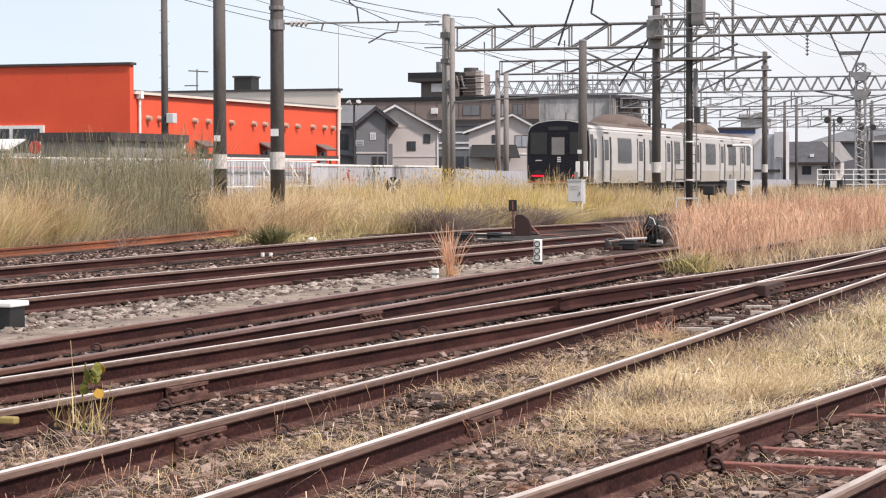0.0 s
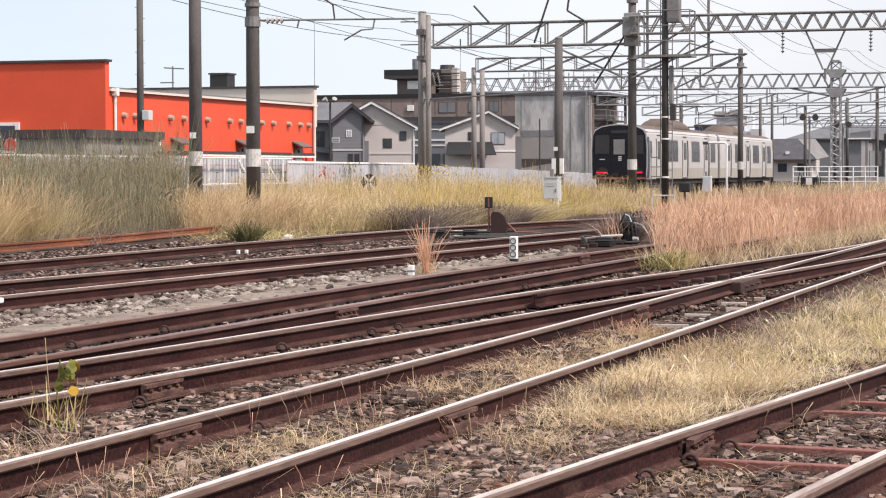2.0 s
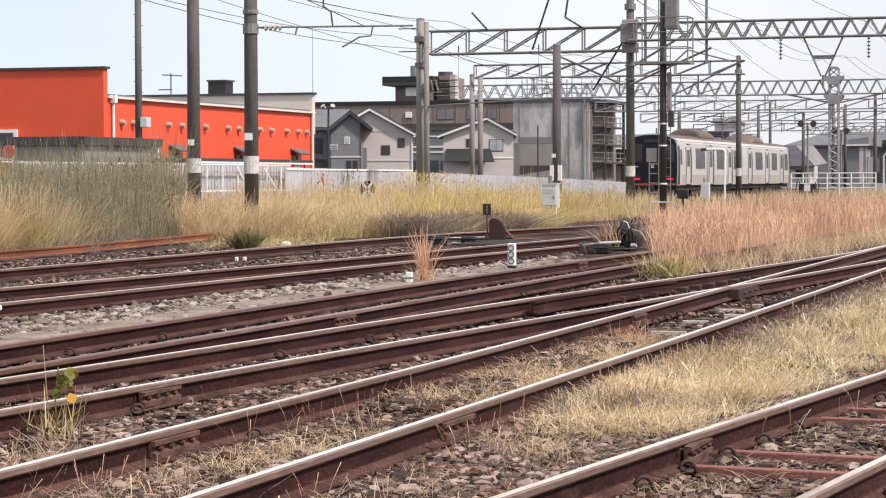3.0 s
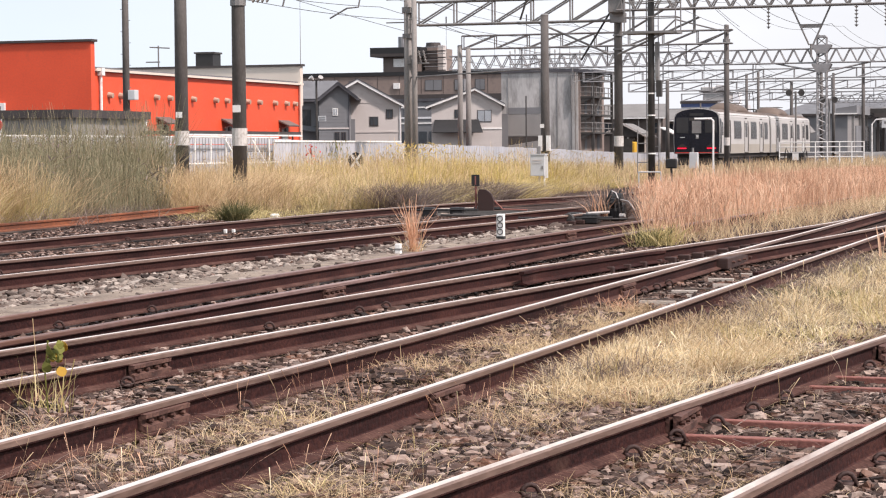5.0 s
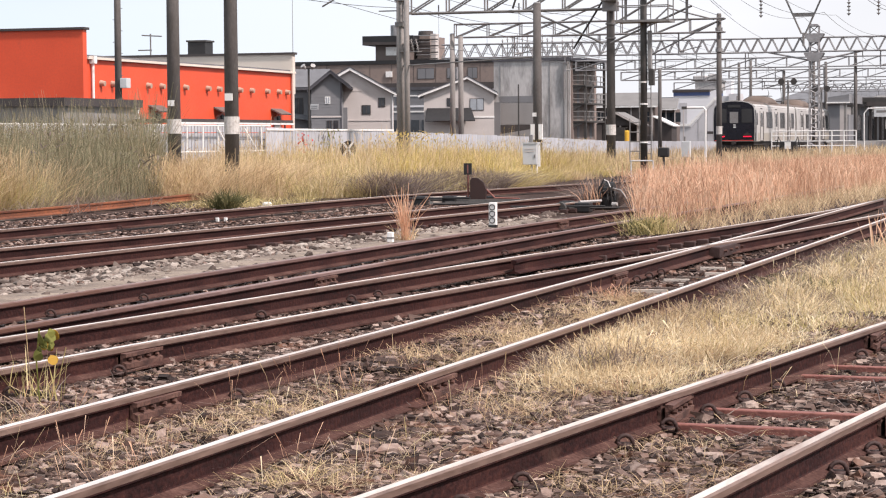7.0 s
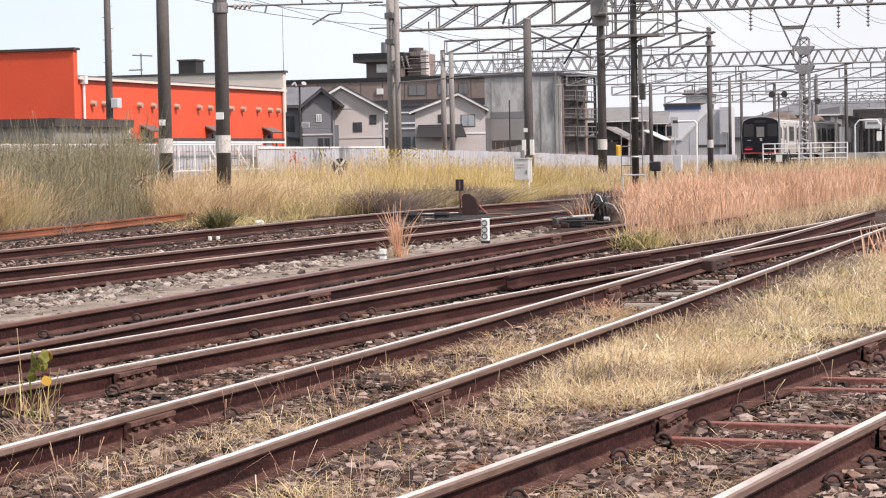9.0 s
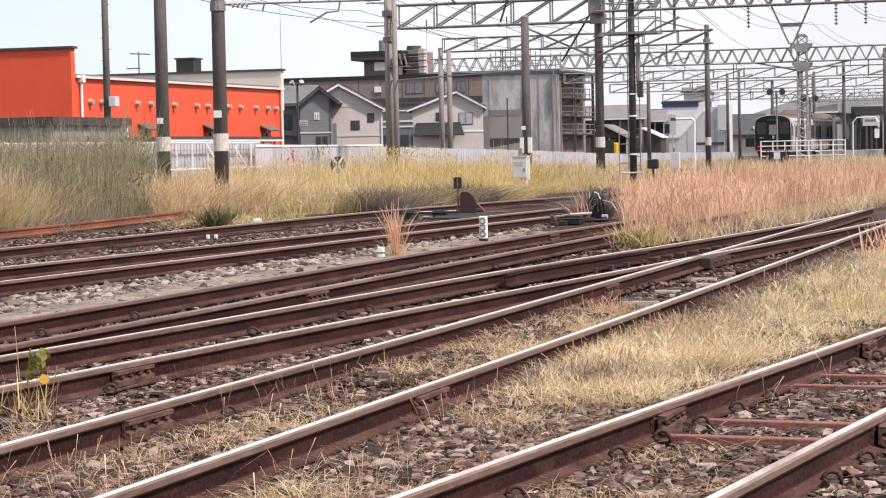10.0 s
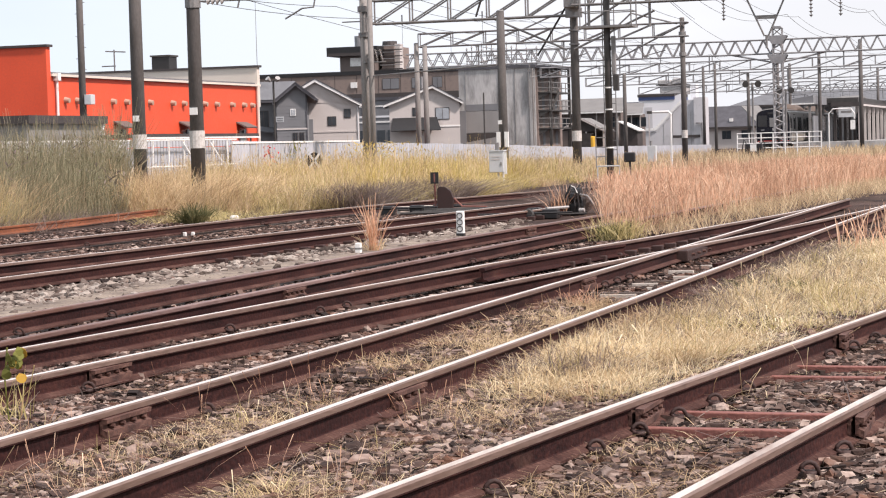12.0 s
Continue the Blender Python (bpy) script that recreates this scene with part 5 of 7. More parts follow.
def car(t, y0, rear):
    body = part("car_body", prism([(x, z) for x, z in BODY], [(0, y0 + 0.02), (0, y0 + CAR)]), M["train_white"], t, "silver white aluminium car body")
    part("roof", prism([(1.20, 3.53), (0.95, 3.675), (0.5, 3.765), (0, 3.795), (-0.5, 3.765), (-0.95, 3.675), (-1.20, 3.53)], [(0, y0 + 0.1), (0, y0 + CAR - 0.1)]), M["train_roof"], body)
    part("underframe", box(-1.25, 1.25, y0 + 0.3, y0 + CAR - 0.3, 0.80, 1.045), M["under"], body)
    for ya, yb in ((5.2, 7.4), (7.9, 9.6), (10.2, 13.6)):
        part("equipment_box", box(-1.2, 1.2, y0 + ya, y0 + yb, 0.42, 0.82, bevel=0.04), M["under"], body)
    doors = ((2.2, 3.5), (8.9, 10.2), (15.0, 16.3))
    wins = ((5.0, 7.6), (11.4, 13.6), (17.0, 18.3))
    for sx in (-1, 1):
        part("lower_panel", side_panel(y0 + 0.15, y0 + CAR - 0.15, 1.07, 1.62, 0.002, sx), M["train_low"], body, "dusty lower side panel")
        for a, c in doors:
            d = part("door", side_panel(y0 + a, y0 + c, 1.12, 3.12, 0.006, sx), M["train_white"], body)
            part("door_glass", side_panel(y0 + a + 0.25, y0 + c - 0.3, 2.05, 2.95, 0.012, sx), M["train_glass"], d)
            part("door_seal", side_panel(y0 + c - 0.10, y0 + c + 0.20, 1.15, 3.08, 0.014, sx), M["under"], d, "dark rubber door edge")
            part("door_seal", side_panel(y0 + a - 0.08, y0 + a + 0.03, 1.15, 3.08, 0.014, sx), M["dark_steel"], d)
            part("door_step", box(min(sx * 1.36, sx * 1.44), max(sx * 1.36, sx * 1.44), y0 + a, y0 + c, 1.06, 1.11), M["under"], d)
            part("vent", side_panel(y0 + a + 0.2, y0 + c - 0.2, 3.22, 3.28, 0.006, sx), M["under"], body)
        for a, c in wins:
            w = part("window", side_panel(y0 + a - 0.05, y0 + c + 0.05, 1.93, 3.07, 0.005, sx), M["galv"], body)
            part("pane", side_panel(y0 + a, y0 + c, 1.98, 3.02, 0.013, sx), M["train_glass"], w)
        if rear:
            part("cab_door", side_panel(y0 + 0.55, y0 + 1.15, 1.12, 3.05, 0.006, sx), M["train_white"], body)
            part("cab_window", side_panel(y0 + 0.62, y0 + 1.05, 2.15, 2.95, 0.012, sx), M["train_glass"], body)
            part("cab_side", side_panel(y0 + 0.02, y0 + 0.50, 1.1, 3.42, 0.010, sx), M["train_black"], body, "black side of the cab")
        part("end_strip", side_panel(y0 + CAR - 0.18, y0 + CAR - 0.05, 1.1, 3.35, 0.012, sx), M["under"], body)
        part("rain_strip", box(min(sx * 1.30, sx * 1.345), max(sx * 1.30, sx * 1.345), y0 + 0.2, y0 + CAR - 0.2, 3.40, 3.44), M["white"], body)
    # roof units
    for ya, yb, h in (((8.3, 14.0, 4.24),) if rear else ((6.3, 11.6, 4.24),)):
        bm = bmesh.new()
        prof = [(0.98 * math.cos(a), math.sin(a) ** 0.8) for a in [math.pi * i / 12 for i in range(13)]]
        n = len(prof)
        rings = []
        for i in range(15):
            f = i / 14
            k = max(0.05, math.sin(math.pi * min(f / 0.15, 1.0) / 2) if f < 0.15 else math.cos(math.pi * max(0, f - 0.7) / 0.6))
            rings.append([bm.verts.new((x, y0 + ya + (yb - ya) * f, 3.60 + (h - 3.60) * z * k)) for x, z in prof])
        for r0, r1 in zip(rings, rings[1:]):
            for i in range(n):
                bm.faces.new((r0[i], r0[(i + 1) % n], r1[(i + 1) % n], r1[i]))
        bm.faces.new(rings[0][::-1])
        bm.faces.new(rings[-1])
        u = part("air_conditioner", bm, M["train_roof"], body, "curved brown roof unit", True)
        for k in range(5):
            part("grille", box(-0.7, 0.7, y0 + ya + 2.0 + k * (yb - ya - 3.2) / 5, y0 + ya + 2.0 + k * (yb - ya - 3.2) / 5 + 0.05, h - 0.02, h + 0.025), M["galv"], u)
    for yy in (2.9, CAR - 2.9):
        bogie(t, y0 + yy)
    return body


def build_train():
    t = thing("train", "two car silver train with black cab end and red tail lamps", "train", at=(TRAIN_X, 94.0, 0))
    c1 = car(t, 0.0, True)
    car(t, CAR + 0.55, False)
    part("gangway", box(-0.75, 0.75, CAR - 0.02, CAR + 0.6, 1.1, 3.35), M["under"], t, "black corrugated gangway")
    # cab end
    face = [(1.33, 1.10), (1.36, 1.7), (1.36, 2.6), (1.31, 3.25), (1.20, 3.46), (0.92, 3.61), (0.5, 3.70), (0, 3.73)]
    face = face + [(-x, z) for x, z in reversed(face[:-1])]
    mask = part("cab_front", prism(face, [(0, -0.09), (0, 0.03)]), M["train_black"], t, "gloss black cab front")
    rim = [(x * 1.035, z + 0.03) for x, z in face]
    part("rim", prism(rim, [(0, -0.03), (0, 0.10)]), M["train_white"], mask, "silver edge of the cab front")
    for x0, x1 in ((-1.22, -0.50), (0.50, 1.22)):
        part("windscreen", box(x0, x1, -0.112, -0.085, 2.30, 3.22, bevel=0.01), M["train_glass"], mask)
    part("end_door", box(-0.40, 0.40, -0.115, -0.085, 1.18, 3.18, bevel=0.012), M["train_black"], mask)
    part("end_door_window", box(-0.28, 0.28, -0.128, -0.10, 2.28, 3.02), M["galv"], mask, "grey end door window")
    part("destination_blind", box(-0.42, 0.42, -0.115, -0.085, 3.32, 3.48), M["train_glass"], mask)
    for z, w in ((2.14, 0.17), (2.06, 0.15), (1.98, 0.17)):
        part("marking", box(-0.02 - w / 2 + 0.06, w / 2 + 0.04, -0.125, -0.105, z, z + 0.04), M["white"], mask, "small white bars")
    part("marking", box(-1.0, -0.72, -0.10, -0.085, 2.02, 2.06), M["box_grey"], mask, "thin grey bar")
    for sx in (-1, 1):
        part("tail_lamp", box(min(sx * 0.62, sx * 1.16), max(sx * 0.62, sx * 1.16), -0.12, -0.085, 1.35, 1.42, bevel=0.01), M["tail_red"], mask, "lit red tail lamp")
        part("lamp_housing", slab([(sx * 0.55, -0.10, 1.47), (sx * 1.2, -0.10, 1.47), (sx * 0.9, -0.10, 1.66)], -0.01 if sx > 0 else 0.01), M["under"], mask)
    part("red_line", box(-1.28, 1.28, -0.10, -0.02, 1.10, 1.15), M["red"], mask, "thin red line along the lower edge")
    part("coupler", rod((0, 0.3, 0.95), (0, -0.45, 0.95), 0.11, 0.13, 10), M["under"], t)
    part("snow_guard", box(-1.15, 1.15, 0.0, 0.12, 0.38, 0.80, bevel=0.02), M["under"], t)
    part("antenna", rod((0.0, 1.2, 3.78), (0.0, 1.2, 4.1), 0.05, n=6), M["galv"], c1)
    # pantograph
    bm = bmesh.new()
    y = CAR - 1.9
    tube([(-0.6, y, 3.95), (-0.45, y + 0.9, 4.55), (-0.5, y + 0.1, 5.1)], 0.025, 5, bm)
    tube([(0.6, y, 3.95), (0.45, y + 0.9, 4.55), (0.5, y + 0.1, 5.1)], 0.025, 5, bm)
    tube([(-0.85, y + 0.1, 5.06), (-0.6, y + 0.1, 5.14), (0.6, y + 0.1, 5.14), (0.85, y + 0.1, 5.06)], 0.03, 5, bm)
    for x in (-0.6, 0.6):
        rod((x, y, 3.7), (x, y, 3.97), 0.05, n=6, bm=bm)
        rod((x, y + 1.0, 3.7), (x, y + 1.0, 3.95), 0.05, n=6, bm=bm)
    tube([(-0.6, y, 3.95), (-0.6, y + 1.0, 3.95), (0.6, y + 1.0, 3.95), (0.6, y, 3.95), (-0.6, y, 3.95)], 0.03, 5, bm)
    part("pantograph", bm, M["dark_steel"], c1)
    return t


# ---- buildings ----
def window(parent, x0, x1, z0, z1, y, pane="glass", frame_mat="dark_trim"):
    """A framed window in a wall that faces -y."""
    w = part("window", box(x0 - 0.06, x1 + 0.06, y - 0.05, y + 0.02, z0 - 0.06, z1 + 0.06), M[frame_mat], parent)
    part("pane", box(x0, x1, y - 0.065, y - 0.03, z0, z1), M[pane], w)
    part("mullion", box((x0 + x1) / 2 - 0.02, (x0 + x1) / 2 + 0.02, y - 0.085, y - 0.05, z0, z1), M[frame_mat], w)
    return w


def gabled(name, label, at, left, right, depth, pitch_l, pitch_r, ridge, wall, roof, fascia="white", over=(0.35, 0.35), group="houses", rz=0, kind="house"):
    """A house whose gable end faces -y; at: foot of the ridge; left, right: wall ends from it."""
    t = thing(name, label, kind, group, at=(*at, 0), rz=rz)
    bm = bmesh.new()
    pts = [(left, 0), (right, 0), (right, ridge - pitch_r * right), (0, ridge), (left, ridge + pitch_l * left)]
    lo, hi = [bm.verts.new((x, 0, z)) for x, z in pts], [bm.verts.new((x, depth, z)) for x, z in pts]
    bm.faces.new(lo)
    bm.faces.new(hi[::-1])
    for i in range(5):
        bm.faces.new((lo[i], hi[i], hi[(i + 1) % 5], lo[(i + 1) % 5]))
    part("wall", bm, M[wall], t)
    for fx, p, sg in ((left - over[0], pitch_l, -1), (right + over[1], pitch_r, 1)):
        fz = ridge - p * abs(fx)
        c = [(0, -0.4, ridge + 0.02), (fx, -0.4, fz + 0.02), (fx, depth + 0.4, fz + 0.02), (0, depth + 0.4, ridge + 0.02)]
        part("roof", slab(c, 0.16 * sg), M[roof], t)
        c = [(0, -0.44, ridge - 0.06), (fx, -0.44, fz - 0.06), (fx, -0.44, fz + 0.17), (0, -0.44, ridge + 0.17)]
        part("fascia", slab(c, 0.05 * sg), M[fascia], t)
        c = [(0, -0.46, ridge + 0.17), (fx, -0.46, fz + 0.17), (fx, -0.46, fz + 0.27), (0, -0.46, ridge + 0.27)]
        part("roof_edge", slab(c, 0.07 * sg), M["roof_dark"], t)
        part("eaves_gutter", rod((fx, -0.4, fz + 0.02), (fx, depth + 0.4, fz + 0.02), 0.07, n=6), M[fascia], t)
    return t


def siding(parent, x0, x1, zs, material, proud=0.012):
    for z in zs:
        part("siding_board", box(x0, x1, -proud, 0.0, z, z + 0.035), M[material], parent)


def block(name, label, x0, x1, y0, y1, z, wall, cap="dark_trim", category="building", cap_h=0.3):
    t = thing(name, label, category)
    part("wall", box(x0, x1, y0, y1, -0.2, z), M[wall], t)
    part("roof", box(x0 - 0.15, x1 + 0.15, y0 - 0.15, y1 + 0.15, z, z + cap_h), M[cap], t)
    return t


def build_store():
    t = thing("store_building", "large orange red store with low side wing and beige parapet", "store")
    part("wall", box(-66, -45.0, 93.9, 94.3, -0.2, 6.45), M["orange"], t, "tall plain orange red end wall")
    part("coping", box(-66.1, -44.9, 93.8, 94.4, 6.45, 6.56), M["dark_trim"], t)
    part("wall", box(-66, -45.1, 94.3, 121.0, -0.2, 5.12), M["orange"], t, "orange side wall")
    part("gutter", box(-45.25, -44.92, 94.3, 121.2, 5.14, 5.25), M["tan"], t, "pale eaves gutter")
    part("downpipe", rod((-44.99, 94.9, 0), (-44.99, 94.9, 5.2), 0.07, n=8), M["white"], t)
    part("downpipe", rod((-44.98, 120.8, 0), (-44.98, 120.8, 5.2), 0.09, n=8), M["tan"], t)
    part("hopper", box(-45.1, -44.85, 94.75, 95.05, 4.95, 5.3), M["white"], t)
    part("roof", slab([(-45.2, 94.3, 5.25), (-45.2, 121, 5.25), (-58, 121, 6.0), (-58, 94.3, 6.0)], 0.1), M["roof_grey"], t)
    part("parapet", box(-60, -45.05, 121.0, 121.4, 4.0, 6.22), M["tan"], t, "beige rendered parapet")
    part("coping", box(-60.1, -44.95, 120.9, 121.5, 6.22, 6.34), M["dark_trim"], t)
    ys = (95.9, 97.1, 101.1, 102.7, 105.6, 108.5, 110.0, 112.9, 114.6, 116.9, 118.7, 120.0)
    for y in ys:
        v = part("vent_hood", rod((-45.1, y, 4.08), (-44.86, y, 4.05), 0.15, 0.12, 12), M["vent"], t, "round beige wall vent")
    for y in (102.0, 110.2, 118.4):
        part("door", box(-45.06, -45.0, y - 0.45, y + 0.45, 0.0, 2.7), M["grey_sheet"], t)
        a = part("awning", slab([(-45.1, y - 0.8, 3.15), (-45.1, y + 0.8, 3.15), (-44.45, y + 0.8, 2.85), (-44.45, y - 0.8, 2.85)], 0.07), M["house_brown"], t)
        part("bracket", rod((-45.05, y - 0.6, 2.6), (-44.5, y - 0.6, 2.88), 0.03, n=5), M["galv"], a)
        part("door_light", box(-45.1, -44.9, y - 0.15, y + 0.15, 2.45, 2.75), M["glass"], t)
    w = part("window", box(-52.6, -49.3, 93.80, 93.92, 2.35, 3.75), M["white"], t)
    for x0, x1 in ((-52.4, -51.05), (-50.85, -49.5)):
        part("pane", box(x0, x1, 93.77, 93.83, 2.5, 3.6), M["glass"], w)
    part("rear_block", box(-60, -50.3, 121.4, 128, -0.2, 5.9), M["tan"], t, "rear block of the store")
    u = thing("roof_unit", "black boxy air handling unit on the store roof", "roof unit", at=(-51.9, 124.0, 5.9))
    part("casing", box(-0.55, 0.55, -0.6, 0.6, 0.0, 1.25, bevel=0.03), M["black"], u)
    part("lid", box(-0.62, 0.62, -0.66, 0.66, 1.25, 1.35), M["dark_steel"], u)
    # whip aerial on the parapet
    solo("aerial", rod((0, 0, 0), (0, 0, 3.6), 0.02, 0.012, 6), M["galv"], "thin whip aerial on the parapet", "aerial", at=(-45.1, 121.2, 6.3))
    # grey shed
    s = thing("shed", "low grey sheet shed with a dark roof edge", "shed")
    part("wall", box(-39.8, -37.05, 75.5, 82.0, -0.1, 2.72), M["grey_sheet"], s)
    part("roof", box(-40.0, -36.85, 75.3, 82.2, 2.72, 3.02), M["dark_trim"], s)
    part("corner_post", box(-37.05, -36.93, 81.9, 82.04, 0, 2.72), M["white"], s)
    for k in range(9):
        part("seam", box(-37.05, -37.02, 76.2 + k * 0.65, 76.23 + k * 0.65, 0, 2.7), M["grey_sheet"], s)


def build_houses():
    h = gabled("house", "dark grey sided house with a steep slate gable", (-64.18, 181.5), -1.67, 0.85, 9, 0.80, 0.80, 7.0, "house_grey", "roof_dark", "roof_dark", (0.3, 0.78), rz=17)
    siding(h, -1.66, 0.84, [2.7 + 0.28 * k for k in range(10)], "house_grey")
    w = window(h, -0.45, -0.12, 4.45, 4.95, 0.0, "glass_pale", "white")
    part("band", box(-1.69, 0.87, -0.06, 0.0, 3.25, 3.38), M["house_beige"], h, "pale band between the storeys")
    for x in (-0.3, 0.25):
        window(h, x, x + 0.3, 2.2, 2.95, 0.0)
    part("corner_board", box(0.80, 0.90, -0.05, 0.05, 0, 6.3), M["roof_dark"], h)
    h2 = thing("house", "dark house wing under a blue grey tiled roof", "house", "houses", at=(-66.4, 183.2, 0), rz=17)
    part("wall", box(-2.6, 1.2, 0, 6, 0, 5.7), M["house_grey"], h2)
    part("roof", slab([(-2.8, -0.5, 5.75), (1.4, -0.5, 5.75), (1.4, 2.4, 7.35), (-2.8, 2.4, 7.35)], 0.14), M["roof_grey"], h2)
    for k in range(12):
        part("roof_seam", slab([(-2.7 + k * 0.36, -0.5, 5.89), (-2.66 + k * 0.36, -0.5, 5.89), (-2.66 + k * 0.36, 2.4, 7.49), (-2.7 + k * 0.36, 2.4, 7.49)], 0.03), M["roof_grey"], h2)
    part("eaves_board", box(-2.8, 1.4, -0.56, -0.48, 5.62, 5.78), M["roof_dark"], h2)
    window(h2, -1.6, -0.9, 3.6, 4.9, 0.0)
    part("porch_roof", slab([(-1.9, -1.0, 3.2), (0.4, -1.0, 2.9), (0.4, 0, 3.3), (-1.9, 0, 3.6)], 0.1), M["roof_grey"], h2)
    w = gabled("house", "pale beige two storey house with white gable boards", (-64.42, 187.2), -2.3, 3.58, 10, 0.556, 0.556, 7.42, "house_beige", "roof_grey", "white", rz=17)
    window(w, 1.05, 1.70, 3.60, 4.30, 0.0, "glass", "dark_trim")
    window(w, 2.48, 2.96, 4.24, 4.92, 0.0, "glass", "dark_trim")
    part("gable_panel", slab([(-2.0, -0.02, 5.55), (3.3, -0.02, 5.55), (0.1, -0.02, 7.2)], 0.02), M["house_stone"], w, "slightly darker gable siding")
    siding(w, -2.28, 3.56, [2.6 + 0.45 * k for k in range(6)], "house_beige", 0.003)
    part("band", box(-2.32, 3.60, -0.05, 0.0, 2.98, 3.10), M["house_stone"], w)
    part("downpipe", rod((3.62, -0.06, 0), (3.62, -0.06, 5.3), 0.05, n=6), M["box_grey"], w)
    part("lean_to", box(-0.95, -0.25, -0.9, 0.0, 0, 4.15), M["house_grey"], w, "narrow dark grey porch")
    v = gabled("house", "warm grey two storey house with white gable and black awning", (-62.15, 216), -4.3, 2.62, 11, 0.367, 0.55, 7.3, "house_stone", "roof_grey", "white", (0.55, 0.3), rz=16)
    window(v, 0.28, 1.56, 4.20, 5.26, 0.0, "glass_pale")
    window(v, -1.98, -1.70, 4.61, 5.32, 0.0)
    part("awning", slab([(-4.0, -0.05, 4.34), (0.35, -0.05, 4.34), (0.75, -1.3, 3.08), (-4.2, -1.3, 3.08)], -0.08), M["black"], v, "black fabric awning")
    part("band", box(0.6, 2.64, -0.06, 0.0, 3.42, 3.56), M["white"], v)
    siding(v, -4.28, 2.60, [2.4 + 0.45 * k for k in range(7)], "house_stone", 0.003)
    m = block("house", "blue grey house with white bands beyond a garden", -76.5, -70.6, 232, 242, 6.6, "house_grey", "roof_dark", "house")
    for z, hgt, mt in ((5.9, 0.14, "white"), (4.75, 0.2, "pale_render"), (4.2, 0.16, "white")):
        part("band", box(-76.5, -70.6, 231.94, 232.0, z, z + hgt), M[mt], m)
    window(m, -74.6, -73.4, 4.95, 5.7, 232.0, "glass_pale")
    for x in (-75.2, -73.0, -71.8):
        part("garage_door", box(x, x + 0.9, 231.93, 232.0, 1.2, 3.4), M["glass"], m)
    # long brown building
    b = block("apartment_building", "long brown tiled building with a black flat roof edge", -106, -76.5, 284, 300, 11.15, "brown_wall", "black", cap_h=0.5)
    part("fascia", box(-106, -76.5, 283.85, 284.0, 7.75, 8.65), M["dark_trim"], b, "dark band under the upper storey")
    part("lower_wall", box(-106, -76.5, 283.9, 284.0, 0, 7.75), M["pale_render"], b, "pale lower storey")
    for x0, x1 in ((-98.9, -98.0), (-88.4, -86.2), (-84.4, -82.8), (-81.6, -80.4)):
        window(b, x0, x1, 9.2, 10.5, 284.0, "house_grey")
    part("sign_board", box(-92.75, -91.9, 283.8, 284.0, 9.45, 10.2), M["white"], b, "small white sign board")
    part("flue", rod((-83.0, 283.6, 8.5), (-83.0, 283.6, 10.6), 0.16, n=8), M["galv_far"], b)
    for k in range(9):
        part("wall_joint", box(-104 + k * 3.0, -103.95 + k * 3.0, 283.97, 284.0, 8.7, 11.1), M["dark_trim"], b)
    part("penthouse", box(-95.5, -90.7, 288, 296, 11.6, 13.9), M["house_brown"], b)
    part("penthouse_roof", box(-97.0, -90.0, 287, 297, 13.8, 15.0), M["black"], b)
    part("penthouse_soffit", box(-96.9, -90.1, 286.98, 287.1, 13.8, 14.2), M["dark_trim"], b)
    window(b, -94.0, -92.6, 12.5, 13.5, 288, "white", "white")
    part("stair_tower", box(-90.3, -88.6, 290, 297, 11.6, 15.0), M["brown_wall"], b)
    part("stair_tower", box(-88.6, -87.9, 290.4, 292, 11.6, 15.3), M["house_stone"], b, "pale lift shaft")
    part("tank", rod((-89.5, 291.2, 15.0), (-89.5, 291.2, 15.7), 1.05, 0.95, 16), M["dark_trim"], b)
    part("tank", rod((-93.9, 292, 15.0), (-93.9, 292, 16.6), 0.75, 0.75, 14), M["galv_far"], b, "pale steel water tank")
    for k in range(4):
        part("stair_landing", box(-90.4, -87.4, 289.6, 290.0, 11.9 + k * 0.85, 12.05 + k * 0.85), M["dark_trim"], b)
        part("stair_rail", rod((-90.4, 289.6, 12.5 + k * 0.85), (-87.4, 289.6, 12.5 + k * 0.85), 0.05, n=5), M["galv_far"], b)
    # grey rendered building with outside galleries
    g = block("office_building", "streaked grey rendered building with outside galleries", -61.1, -53.2, 222, 233, 9.1, "grey_render", "roof_dark", cap_h=0.32)
    part("pier", box(-61.15, -60.4, 221.85, 222.0, 0, 5.0), M["house_grey"], g, "dark lower corner pier")
    part("band", box(-60.4, -57.0, 221.93, 222.02, 4.95, 5.6), M["house_grey"], g, "dark grey band")
    part("shutter", box(-60.4, -57.0, 221.9, 222.02, 2.75, 4.9), M["grey_sheet"], g, "grey roller shutter")
    part("doorway", box(-60.4, -57.0, 221.88, 222.02, 1.2, 2.7), M["dark_trim"], g)
    part("step_wall", slab([(-60.3, 221.6, 1.3), (-57.0, 221.6, 1.3), (-57.0, 221.6, 2.3), (-60.3, 221.6, 1.8)], 0.15), M["grey_sheet"], g)
    for x in (-60.4, -57.0, -55.3, -53.9):
        part("wall_joint", box(x, x + 0.06, 221.94, 222.0, 0, 9.1), M["grey_sheet"], g)
    part("conduit", rod((-53.8, 221.8, 5.2), (-53.8, 221.8, 9.0), 0.09, n=6), M["galv"], g)
    part("conduit", rod((-53.4, 221.8, 0), (-53.4, 221.8, 9.0), 0.07, n=6), M["concrete_pale"], g)
    part("gallery_wall", box(-53.2, -53.0, 222.2, 232.8, 0, 9.0), M["brown_wall"], g)
